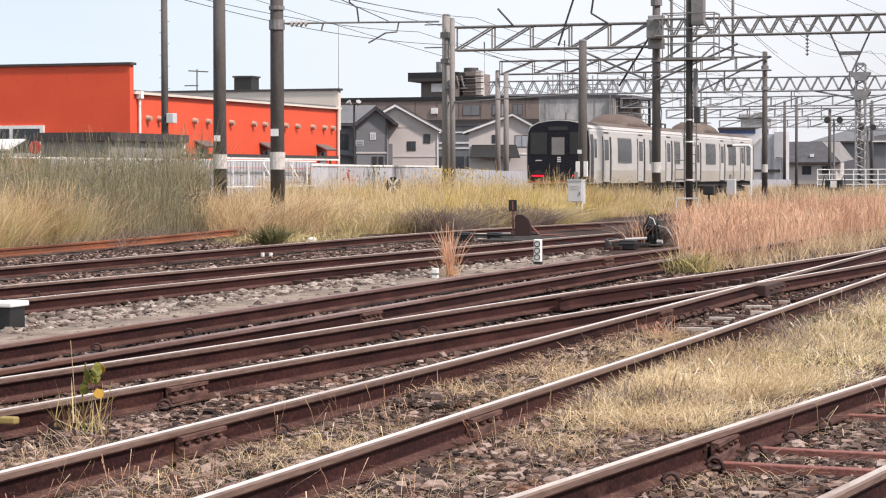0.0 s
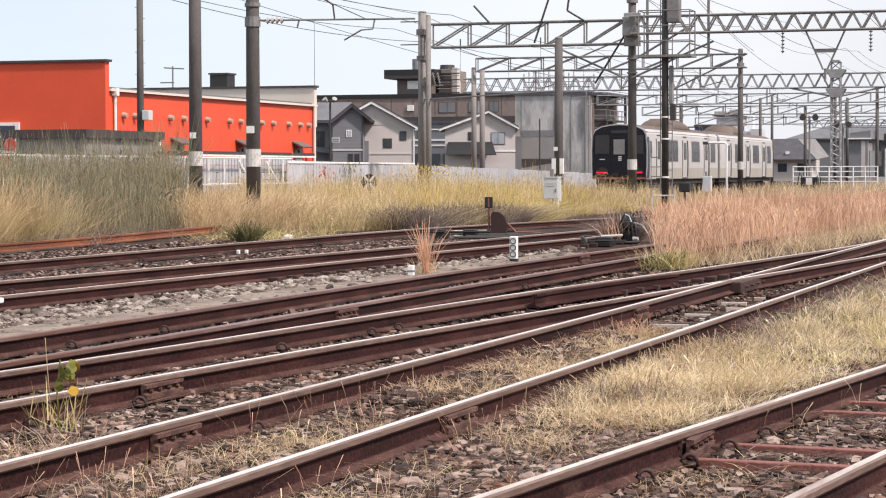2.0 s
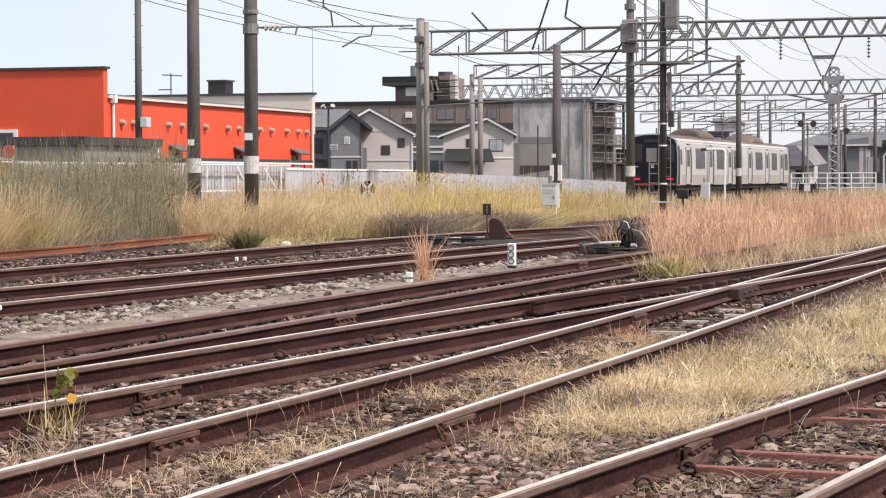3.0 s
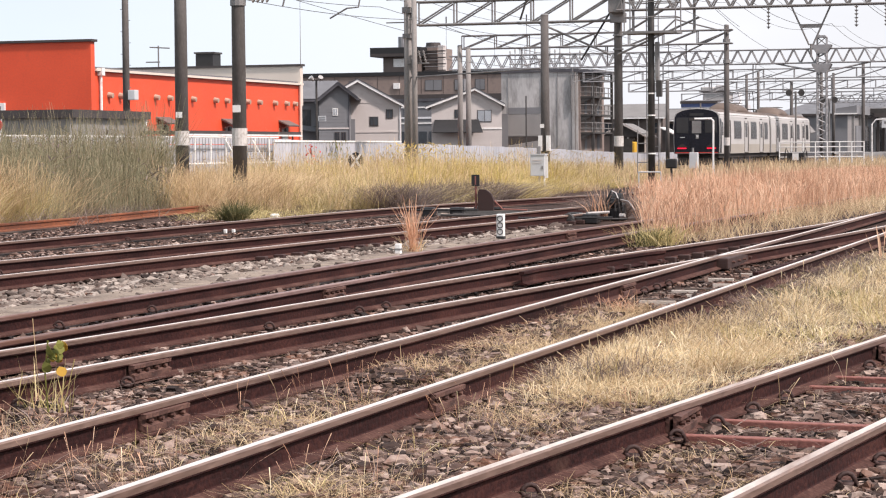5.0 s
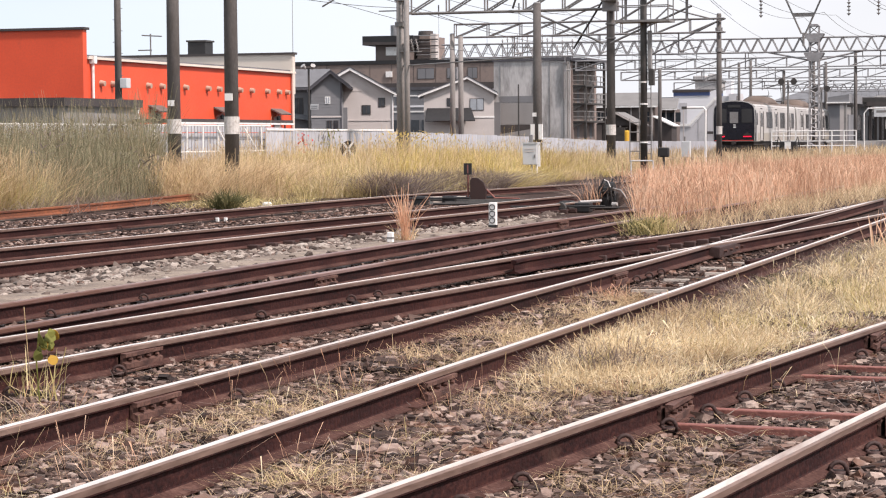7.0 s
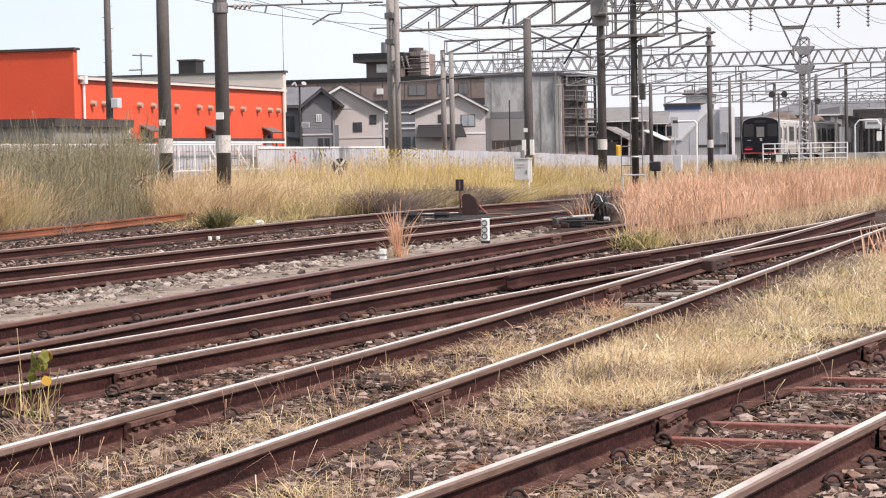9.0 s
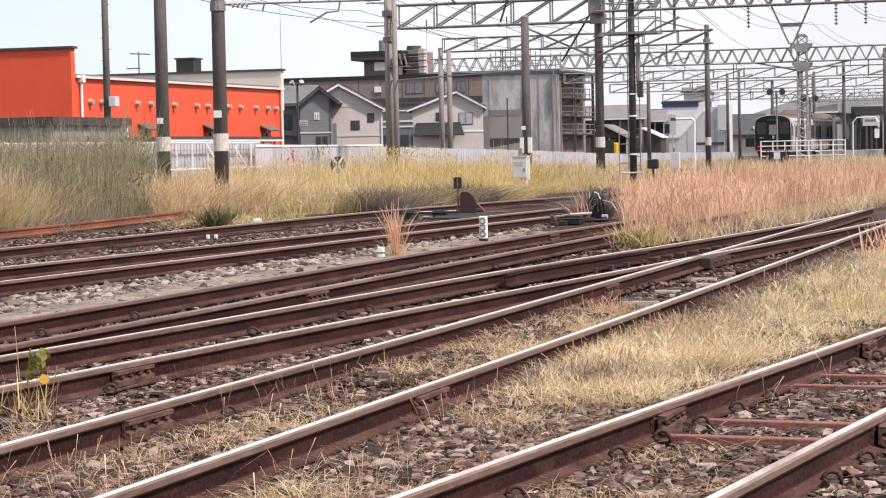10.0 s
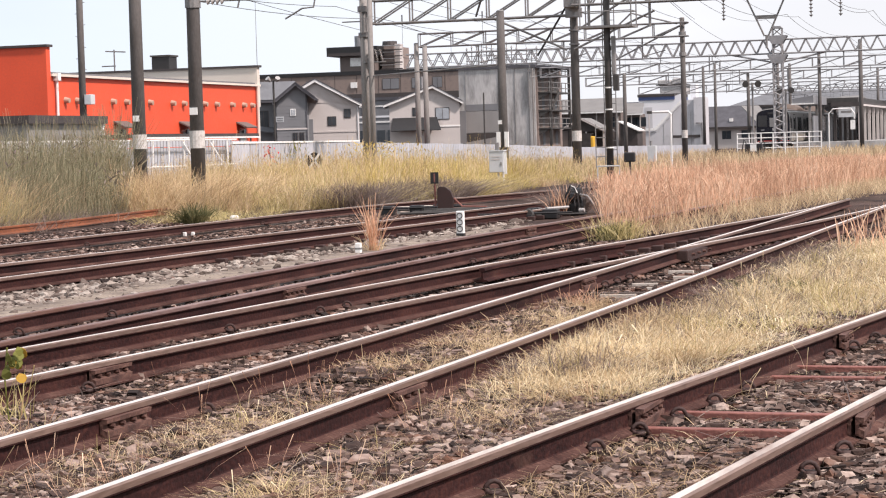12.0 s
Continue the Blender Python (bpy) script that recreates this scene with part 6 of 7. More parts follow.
    for k, z in enumerate((8.25, 6.5, 4.7, 2.9)):
        d = part("gallery", box(-53.05, -51.75, 222.3, 231.5, z, z + 0.16), M["dark_steel"], g, "dark steel gallery deck")
        for y in (222.4, 224.2, 226, 227.8, 229.6, 231.4):
            part("gallery_post", rod((-51.8, y, z + 0.1), (-51.8, y, z + 1.1), 0.045, n=5), M["galv"], d)
        for zz in (0.55, 1.1):
            part("gallery_rail", rod((-51.8, 222.4, z + zz), (-51.8, 231.4, z + zz), 0.05, n=5), M["galv"], d)
            part("gallery_rail", rod((-53.0, 222.4, z + zz), (-51.8, 222.4, z + zz), 0.05, n=5), M["galv"], d)
        part("gallery_beam", slab([(-53.0, 222.5, z - 0.6), (-51.9, 222.5, z - 0.05), (-53.0, 222.5, z - 0.05)], 0.15), M["dark_steel"], d)
        for y in (224.0, 227.0, 229.6):
            part("gallery_door", box(-53.02, -52.97, y, y + 1.0, z - 1.6, z - 0.1), M["house_grey" if k % 2 else "concrete_pale"], g)
    for y in (222.6, 231.2):
        part("column", box(-51.95, -51.7, y, y + 0.25, 0, 9.0), M["dark_steel"], g)
    part("gallery_roof", box(-53.2, -51.5, 222.0, 232.0, 9.0, 9.25), M["roof_dark"], g)
    part("stair_flight", slab([(-51.75, 223.0, 4.8), (-51.75, 226.0, 6.5), (-51.75, 226.0, 6.8), (-51.75, 223.0, 5.1)], 0.1), M["dark_steel"], g)
    solo("lamp_standard", rod((0, 0, 0), (0, 0, 6.0), 0.075, 0.06, 8), M["dark_steel"], "thin dark post before the grey building", "post", at=(-50.1, 190, 0))
    rng = random.Random(5)
    r = thing("roof_rack", "row of insulator posts and rails on the flat roof", "roof equipment", at=(-57.1, 224, 9.42))
    for k in range(15):
        x = -3.6 + k * 0.52
        hgt = rng.uniform(0.9, 2.3)
        part("post", rod((x, 0, 0), (x, 0, hgt), 0.05, n=5), M["galv"], r)
        for q in range(2):
            part("knob", rod((x, 0, hgt - q * 0.5), (x, 0, hgt + 0.22 - q * 0.5), 0.12, 0.05, 6), M["insul"], r)
    for z in (0.6, 1.1, 1.6):
        part("rail", rod((-3.7, 0, z), (3.8, 0, z), 0.045, n=5), M["galv"], r)
    # low buildings beyond the main line
    for x0, x1, y0, ev, rg, text in ((-57.4, -50.2, 250, 4.8, 6.3, "low dark walled workshop with a pale sheet roof"), (-53.4, -50.3, 262, 4.6, 5.85, "low dark walled store with a grey sheet roof")):
        e = thing("workshop", text, "building", "warehouses")
        part("wall", box(x0, x1, y0, y0 + 3, 0, ev), M["house_brown"], e)
        part("roof", slab([(x0 - 0.3, y0 - 0.6, ev), (x1 + 0.35, y0 - 0.6, ev - 0.05), (x1 - 0.3, y0 + 4, rg), (x0 - 0.3, y0 + 4, rg)], 0.12), M["sheet_roof"], e)
        part("gutter", box(x0 - 0.3, x1 + 0.35, y0 - 0.72, y0 - 0.6, ev - 0.12, ev + 0.05), M["white"], e)
        for k in range(3):
            u = x0 + 0.5 + k * (x1 - x0) / 3
            part("window", box(u, u + 1.2, y0 - 0.05, y0 + 0.02, 3.1, 4.2), M["glass"], e)
            part("post", box(u + 1.5, u + 1.62, y0 - 0.1, y0, 0, ev), M["house_stone"], e)
    c = thing("carport", "open carport with a grey gable roof and pale edge", "carport", "warehouses", at=(-52.43, 240, 0))
    part("back_wall", box(-2.5, 2.4, 4.0, 4.2, 0, 2.8), M["dark_trim"], c)
    for sx, ex, ez in ((-1, -2.6, 2.74), (1, 2.6, 2.62)):
        part("roof", slab([(0, -0.3, 4.0), (ex, -0.3, ez), (ex, 4.4, ez), (0, 4.4, 4.0)], 0.1 * sx), M["sheet_roof"], c)
        part("roof_edge", slab([(0, -0.36, 3.86), (ex, -0.36, ez - 0.12), (ex, -0.36, ez + 0.12), (0, -0.36, 4.1)], 0.06 * sx), M["house_stone"], c)
        part("gable_sheet", slab([(0, -0.1, 3.9), (ex * 0.95, -0.1, ez), (0, -0.1, ez)], 0.05 * sx), M["dark_trim"], c)
    for x in (-2.4, 0.4, 2.3):
        part("post", box(x - 0.08, x + 0.08, -0.05, 0.1, 0, 2.8), M["house_stone"], c)
    c2 = thing("lean_to", "small lean-to shelter with a pale sloping roof", "shelter", "warehouses", at=(-49.5, 246, 0))
    part("roof", slab([(-0.2, -0.3, 3.6), (2.1, -0.3, 2.5), (2.1, 3.5, 2.5), (-0.2, 3.5, 3.6)], 0.12), M["white"], c2)
    part("wall", slab([(0, 0, 0), (1.9, 0, 0), (1.9, 0, 2.5), (0, 0, 3.5)], -3.0), M["dark_trim"], c2)
    y = thing("forklift", "small yellow forklift parked under the carport", "forklift", at=(-51.75, 239.4, 0))
    part("body", box(-0.9, 0.8, -0.6, 0.9, 0.3, 2.1, bevel=0.15), M["yellow"], y)
    part("counterweight", box(-0.5, 0.5, 0.9, 1.2, 0.4, 1.3, bevel=0.08), M["dark_steel"], y)
    part("mast", box(-0.5, 0.5, -0.85, -0.7, 0.1, 2.4), M["dark_steel"], y)
    part("cab_guard", box(-0.55, 0.55, -0.4, 0.6, 2.35, 2.45), M["dark_steel"], y)
    for sx in (-0.5, 0.5):
        for dy in (-0.4, 0.6):
            part("wheel", rod((sx - 0.12, dy, 0.27), (sx + 0.12, dy, 0.27), 0.3, n=12), M["black"], y)
            part("guard_post", rod((sx, dy, 1.8), (sx, dy, 2.38), 0.04, n=5), M["dark_steel"], y)
    w2 = thing("factory_building", "pale works building with a sloping stair parapet and blue top", "factory")
    part("wall", box(-56.8, -48.1, 295, 298, 0, 6.62), M["concrete_white"], w2)
    part("stair_parapet", slab([(-56.8, 294.9, 2.6), (-54.5, 294.9, 2.6), (-51.2, 294.9, 6.1), (-51.2, 294.9, 7.45), (-52.0, 294.9, 7.2), (-56.8, 294.9, 6.7)], -0.1), M["pale_render"], w2, "white stair parapet")
    part("stair_edge", slab([(-56.6, 294.8, 2.75), (-54.6, 294.8, 2.75), (-51.3, 294.8, 6.15), (-51.3, 294.8, 6.55), (-54.8, 294.8, 3.05), (-56.6, 294.8, 3.05)], -0.08), M["white"], w2)
    part("right_wing", box(-49.5, -48.0, 294.6, 297, 0, 6.9), M["concrete_white"], w2)
    part("recess", box(-56.0, -55.0, 294.86, 294.92, 3.1, 5.8), M["concrete_white"], w2)
    part("blue_band", box(-56.8, -52.0, 294.8, 305, 6.72, 7.15), M["blue_roof"], w2)
    part("parapet", box(-56.9, -52.0, 294.7, 305, 7.15, 7.5), M["dark_trim"], w2)
    part("plant_room", box(-54.5, -51.5, 298, 304, 7.5, 8.7), M["grey_render"], w2)
    part("cooling_tower", box(-54.8, -53.1, 298, 301, 8.75, 9.4, bevel=0.15), M["grey_render"], w2)
    part("cooling_tower", box(-52.9, -51.4, 298.4, 301, 8.75, 9.6, bevel=0.15), M["grey_render"], w2)
    part("plant_shelf", box(-55.0, -51.2, 297.8, 304.2, 8.68, 8.8), M["dark_trim"], w2)
    part("chimney", box(-50.4, -49.7, 298, 300, 6.5, 8.7), M["pale_render"], w2)
    part("duct", tube([(-49.2, 294.4, 3.6), (-48.4, 294.4, 3.6), (-48.4, 294.4, 0)], 0.14, 8), M["galv_far"], w2)
    part("shadow_gap", box(-52.3, -48.7, 294.5, 294.62, 1.7, 2.05), M["dark_trim"], w2)
    for k in range(4):
        part("wall_joint", box(-53.6 + k * 1.2, -53.55 + k * 1.2, 294.97, 295.0, 0, 5.0), M["grey_sheet"], w2)
    d = thing("house", "house with a dark blue grey pitched roof", "house", "houses", at=(-49.5, 326, 0))
    part("wall", box(-3.4, 3.6, 0, 8, 0, 3.1), M["house_stone"], d)
    part("roof", slab([(-3.8, -0.6, 3.0), (4.2, -0.6, 3.0), (0.9, 4, 6.0), (-3.8, 4, 6.0)], 0.14), M["roof_dark"], d)
    part("roof", slab([(0.95, 4, 6.0), (4.3, -0.6, 3.0), (5.6, 3, 3.4), (3.2, 6, 6.0)], 0.12), M["sheet_roof"], d)
    part("eaves_board", box(-3.8, 4.2, -0.68, -0.6, 2.85, 3.1), M["dark_trim"], d)
    part("skylight", box(-0.2, 0.3, 0.2, 0.6, 3.85, 4.3), M["white"], d)
    for x in (-1.2, 1.6):
        window(d, x, x + 1.2, 1.4, 2.5, 0.0)
    for x0, x1, y0, dp, ev, rg, wall, roof, text in ((-52.0, -19.0, 345, 14, 6.2, 8.3, "house_grey", "roof_grey", "long station shed with a grey roof"), (-28.6, -23.4, 250, 9, 4.6, 5.6, "house_grey", "sheet_roof", "station building with a pale roof")):
        e = thing("station_shed", text, "building", "sheds by the station")
        ym = y0 + dp / 2
        part("wall", box(x0, x1, y0, y0 + dp, 0, ev), M[wall], e)
        part("roof", slab([(x0 - 0.4, y0 - 0.5, ev), (x1 + 0.4, y0 - 0.5, ev), (x1 - 0.6, ym, rg), (x0 + (rg - ev) * 2.4, ym, rg)], 0.15), M[roof], e)
        part("roof", slab([(x0 - 0.4, y0 + dp + 0.5, ev), (x1 + 0.4, y0 + dp + 0.5, ev), (x1 - 0.6, ym, rg), (x0 + (rg - ev) * 2.4, ym, rg)], -0.15), M[roof], e)
        part("eaves_board", box(x0 - 0.4, x1 + 0.4, y0 - 0.55, y0 - 0.45, ev - 0.15, ev + 0.12), M["dark_trim"], e)
        for k in range(3):
            u = x0 + 0.5 + k * (x1 - x0) / 3
            part("window", box(u, u + 0.9, y0 - 0.06, y0 + 0.02, 0.9, 2.4), M["glass"], e)
    # far skyline
    for x0, x1, yy, z in ((-150, -118, 330, 8.0), (-46, -38, 380, 6.5), (-36, -28, 400, 5.8), (-24, -10, 420, 5.2), (-80, -66, 350, 7.2), (-8, 20, 430, 6.0)):
        block("far_building", "distant grey building on the skyline", x0, x1, yy, yy + 12, z, "house_stone", "roof_dark")


def build_platform():
    p = thing("station_platform", "concrete station platform with a dark canopy on posts", "platform", at=(-15.6, 205, 0))
    part("deck", box(-7.6, 6.0, -18.5, 110, -0.1, 0.92), M["grey_render"], p)
    part("edge", box(-7.75, -7.3, -18.52, 110, 0.84, 0.94), M["white"], p)
    part("canopy", box(-5.55, -2.95, -9.0, 110, 3.86, 4.22), M["dark_trim"], p, "dark flat canopy")
    part("canopy_edge", box(-2.95, -2.85, -8.8, 110, 3.86, 4.02), M["house_stone"], p, "pale edge of the canopy")
    part("canopy_top", box(-6.3, -3.4, -7.6, 109, 4.22, 4.62), M["dark_steel"], p)
    for k in range(14):
        for x in (-5.3, -3.2):
            q = part("canopy_post", box(x - 0.12, x + 0.12, -8.4 + k * 4.2, -8.16 + k * 4.2, 0.9, 3.87), M["dark_trim"] if x < -5 else M["house_stone"], p)
            part("canopy_brace", slab([(x, -8.3 + k * 4.2, 3.2), (x + (0.7 if x < -4 else -0.7), -8.3 + k * 4.2, 3.86), (x, -8.3 + k * 4.2, 3.86)], 0.1), M["house_stone"], p)
    part("side_roof", slab([(-7.75, -17.5, 4.05), (-6.05, -17.5, 4.05), (-6.05, -17.5, 4.75), (-7.75, -17.5, 4.5)], -120), M["house_grey"], p, "grey side roof over the train")
    part("side_roof_edge", box(-7.85, -6.0, -17.65, -17.5, 4.02, 4.12), M["white"], p)
    for k in range(14):
        part("side_post", box(-6.5, -6.3, -17.2 + k * 5, -17.0 + k * 5, 0.9, 4.05), M["galv"], p)
        part("wall_panel", box(-6.25, -6.15, -16.8 + k * 5, -12.4 + k * 5, 0.92, 3.1), M["glass" if k % 2 else "house_grey"], p)
    part("sign_board", box(-4.9, -3.5, -9.2, -9.1, 2.95, 3.80), M["box_grey"], p, "grey hanging sign board")
    part("sign_bar", box(-4.7, -3.8, -9.215, -9.2, 3.3, 3.5), M["galv"], p)
    part("notice", box(-3.95, -3.55, -8.9, -8.85, 1.9, 2.7), M["white"], p)
    for x0, x1, z1 in ((-5.2, -4.6, 2.9), (-4.3, -3.4, 1.9), (-2.4, -1.6, 2.0)):
        part("kiosk", box(x0, x1, 12, 14, 0.92, z1), M["black"], p)
    for k in range(8):
        part("far_post", box(-1.6 + k * 0.95, -1.4 + k * 0.95, 20, 20.2, 0.9, 4.4), M["concrete_pale"], p)
    part("far_canopy", box(-2.0, 6.4, 19, 80, 4.4, 4.8), M["dark_trim"], p)
    b = block("station_building", "low grey station building beyond the platform", -32, -22.5, 268, 290, 5.0, "house_stone", "roof_dark")
    f = thing("railing", "white tubular railing round a track side platform", "railing", at=(-22.2, 149, 0))
    for k in range(8):
        part("post", rod((k * 0.78, 0, 0), (k * 0.78, 0, 1.75), 0.04, n=6), M["white"], f)
    for z in (0.75, 1.05, 1.4, 1.72):
        part("rail", rod((0, 0, z), (5.46, 0, z), 0.035, n=6), M["white"], f)
    c = thing("equipment_cabinet", "dark track side machine with cables and a white tag", "cabinet", at=(-20.9, 147.6, 0))
    part("body", box(-0.55, 0.55, -0.4, 0.4, 0.0, 1.05, bevel=0.06), M["black"], c)
    part("door", box(-0.2, 0.2, -0.43, -0.4, 0.55, 1.0), M["white"], c, "white tag plate")
    for sx in (-0.5, 0.45):
        part("cable", tube([(sx, 0, 1.0), (sx * 1.3, 0, 1.35), (sx * 1.5, 0, 0.9), (sx * 1.6, 0, 0.0)], 0.04, 5), M["black"], c)
    for x, yy in ((-17.4, 168), (-12.6, 168)):
        q = thing("stair_handrail", "white bent tube handrail frame", "railing", "handrails", at=(x, yy, 0))
        part("tube", tube([(-0.9, 0, 0.0), (-0.9, 0, 3.0), (-0.6, 0, 3.35), (0.7, 0, 3.35), (0.95, 0, 3.0), (0.95, 0, 2.6)], 0.06, 6), M["white"], q)
    for x, yy, z in ((-23.4, 165, 5.4), (-21.9, 172, 5.0)):
        s = thing("loudspeaker_pole", "grey pole with a round loudspeaker pair", "loudspeaker", "loudspeaker poles", at=(x, yy, 0))
        part("shaft", rod((0, 0, 0), (0, 0, z), 0.07, n=8), M["galv"], s)
        for sx in (-0.45, 0.45):
            part("horn", rod((sx, -0.3, z - 0.1), (sx, 0.1, z - 0.1), 0.24, 0.08, 12), M["dark_steel"], s)
        part("crossbar", rod((-0.5, 0, z - 0.1), (0.5, 0, z - 0.1), 0.04, n=5), M["galv"], s)


# ---- fence, parked cars, yard clutter ----
def build_fence():
    f = thing("fence", "white corrugated steel sheet fence along the yard", "fence")
    prof = []
    for k in range(3):
        prof += [(k / 3, 0.0), (k / 3 + 0.03, 0.022), (k / 3 + 0.26, 0.022), (k / 3 + 0.29, 0.0)]
    bm = bmesh.new()
    lo = [(bm.verts.new((d, y, 0.0)), bm.verts.new((d, y, 1.0))) for y, d in prof + [(1.0, 0.0)]]
    for a, b in zip(lo, lo[1:]):
        bm.faces.new((a[0], b[0], b[1], a[1]))
    bk = [(bm.verts.new((d - 0.012, y, 0.0)), bm.verts.new((d - 0.012, y, 1.0))) for y, d in prof + [(1.0, 0.0)]]
    for a, b in zip(bk, bk[1:]):
        bm.faces.new((b[0], a[0], a[1], b[1]))
    me = finish("fence_panel", bm, M["white_panel"])
    rng = random.Random(8)
    top = lambda y: float(np.interp(y, [60, 74, 89, 102, 126, 150, 205], [2.08, 2.03, 1.94, 1.80, 1.55, 1.20, 0.98]))
    y = 85.5
    while y < 205:
        p = new("fence_panel", me)
        p.parent = f
        h = top(y) + 0.05
        p.matrix_basis = Matrix.Translation((-33.0 + rng.uniform(-0.01, 0.01), y, -0.1)) @ Matrix.Diagonal((1, 0.985, h + rng.uniform(-0.015, 0.015), 1))
        y += 1.0
    part("top_rail", prism([(-0.03, 0), (0.05, 0), (0.05, 0.07), (-0.03, 0.07)], [(-33.0, 85.5), (-33.0, 102)]), M["white"], f).matrix_basis = pose(0, 0, 1.80)
    # pale boards behind the open mesh
    s = thing("board_fence", "pale grey horizontal board fence behind a mesh fence", "fence")
    for k in range(7):
        part("board", box(-33.42, -33.38, 64, 86.5, 0.02 + 0.285 * k, 0.28 + 0.285 * k), M["white_panel"], s)
    for k in range(11):
        part("post", box(-33.48, -33.42, 64.1 + 2.18 * k, 64.2 + 2.18 * k, -0.05, 1.88), M["galv"], s)
    # low roof between fence and store
    c = thing("canopy", "low dark roofed canopy with a white fascia", "canopy")
    part("roof", box(-37.0, -35.0, 81.5, 94.0, 2.14, 2.27), M["dark_trim"], c)
    part("fascia", box(-35.0, -34.94, 81.5, 94.0, 2.07, 2.14), M["white"], c)
    for y in (82.0, 88.0, 93.5):
        part("post", rod((-35.2, y, -0.05), (-35.2, y, 2.17), 0.04, n=6), M["galv"], c)
    # open mesh stretch
    m = thing("fence", "white tube frame fence with thin mesh", "fence")
    yy = 58.0
    while yy < 86:
        part("post", rod((-33.0, yy, -0.05), (-33.0, yy, top(yy) - 0.02), 0.035, n=6), M["white"], m)
        yy += 1.5
    for z in (1.98, 1.0, 0.35):
        part("rail", rod((-33.0, 58, z), (-33.0, 86, z), 0.035, n=6), M["white"], m)
    for ya in (80.4, 83.2):
        part("stay", rod((-33.0, ya, top(ya) - 0.1), (-32.4, ya + 0.5, 0.6), 0.03, n=6), M["white"], m)
    yy = 58.1
    while yy < 86:
        part("bar", rod((-33.0, yy, 0.3), (-33.0, yy, 1.98), 0.012, n=4), M["galv"], m)
        yy += 0.30


def build_low_wall():
    w = thing("guard_wall", "low pale parking lot guard wall behind the mesh fence", "wall")
    y = 57.0
    while y < 84:
        part("slab", box(-34.9, -34.8, y, y + 1.96, -0.05, 1.5, bevel=0.01), M["white_panel"], w)
        y += 2.0
    v = thing("ivy", "patch of green ivy climbing the fence", "plant", at=(-32.85, 92.6, 0))
    rng = random.Random(12)
    for k in range(110):
        c = Vector((rng.uniform(0.0, 0.14), rng.gauss(0, 0.75), rng.uniform(0.5, 1.85)))
        u = Vector((rng.uniform(-0.2, 0.2), rng.uniform(-1, 1), rng.uniform(-1, 1))).normalized() * rng.uniform(0.06, 0.11)
        q = Vector((1, 0.3, 0)).cross(u).normalized() * u.length * 0.8
        part("leaf", slab([c - u, c - q, c + u, c + q], 0.004), M["leaf"], v)
    r = thing("red_shrub", "small bare shrub with red leaves by the fence", "shrub", at=(-32.2, 87.6, 0))
    part("stem", tube([(0, 0, -0.05), (0.05, 0, 0.7), (0, 0.1, 1.5)], 0.02, 5), M["dark_trim"], r)
    for k in range(40):
        c = Vector((rng.gauss(0, 0.12), rng.gauss(0, 0.3), rng.uniform(0.9, 1.7)))
        u = Vector((rng.uniform(-1, 1), rng.uniform(-1, 1), rng.uniform(-1, 1))).normalized() * 0.06
        q = Vector((1, 0.3, 0)).cross(u).normalized() * 0.05
        part("leaf", slab([c - u, c - q, c + u, c + q], 0.004), M["red"], r)


def parked_car(label, x, y, rz, paint):
    t = thing("car", label, "car", "parked cars", at=(x, y, 0), rz=rz)
    prof = [(-2.1, 0.35), (-2.1, 0.85), (-1.3, 1.0), (-0.6, 1.62), (1.3, 1.66), (2.0, 1.05), (2.1, 0.4)]
    bm = bmesh.new()
    a = [bm.verts.new((-0.82, u, z)) for u, z in prof]
    b = [bm.verts.new((0.82, u, z)) for u, z in prof]
    bm.faces.new(a)
    bm.faces.new(b[::-1])
    for i in range(len(prof)):
        j = (i + 1) % len(prof)
        bm.faces.new((a[i], b[i], b[j], a[j]))
    bmesh.ops.bevel(bm, geom=list(bm.edges), offset=0.06, segments=2, affect="EDGES")
    body = part("body", bm, M[paint], t, smooth=False)
    part("windscreen", slab([(-0.68, -1.22, 1.07), (0.68, -1.22, 1.07), (0.62, -0.68, 1.54), (-0.62, -0.68, 1.54)], 0.02), M["glass"], body)
    for sx in (-1, 1):
        part("side_window", slab([(sx * 0.825, -0.95, 1.08), (sx * 0.825, 1.5, 1.12), (sx * 0.825, 1.15, 1.52), (sx * 0.825, -0.5, 1.52)], 0.01 * sx), M["glass"], body)
        for u in (-1.3, 1.3):
            part("wheel", rod((sx * 0.66, u, 0.32), (sx * 0.86, u, 0.32), 0.32, n=14), M["black"], t)
    return t


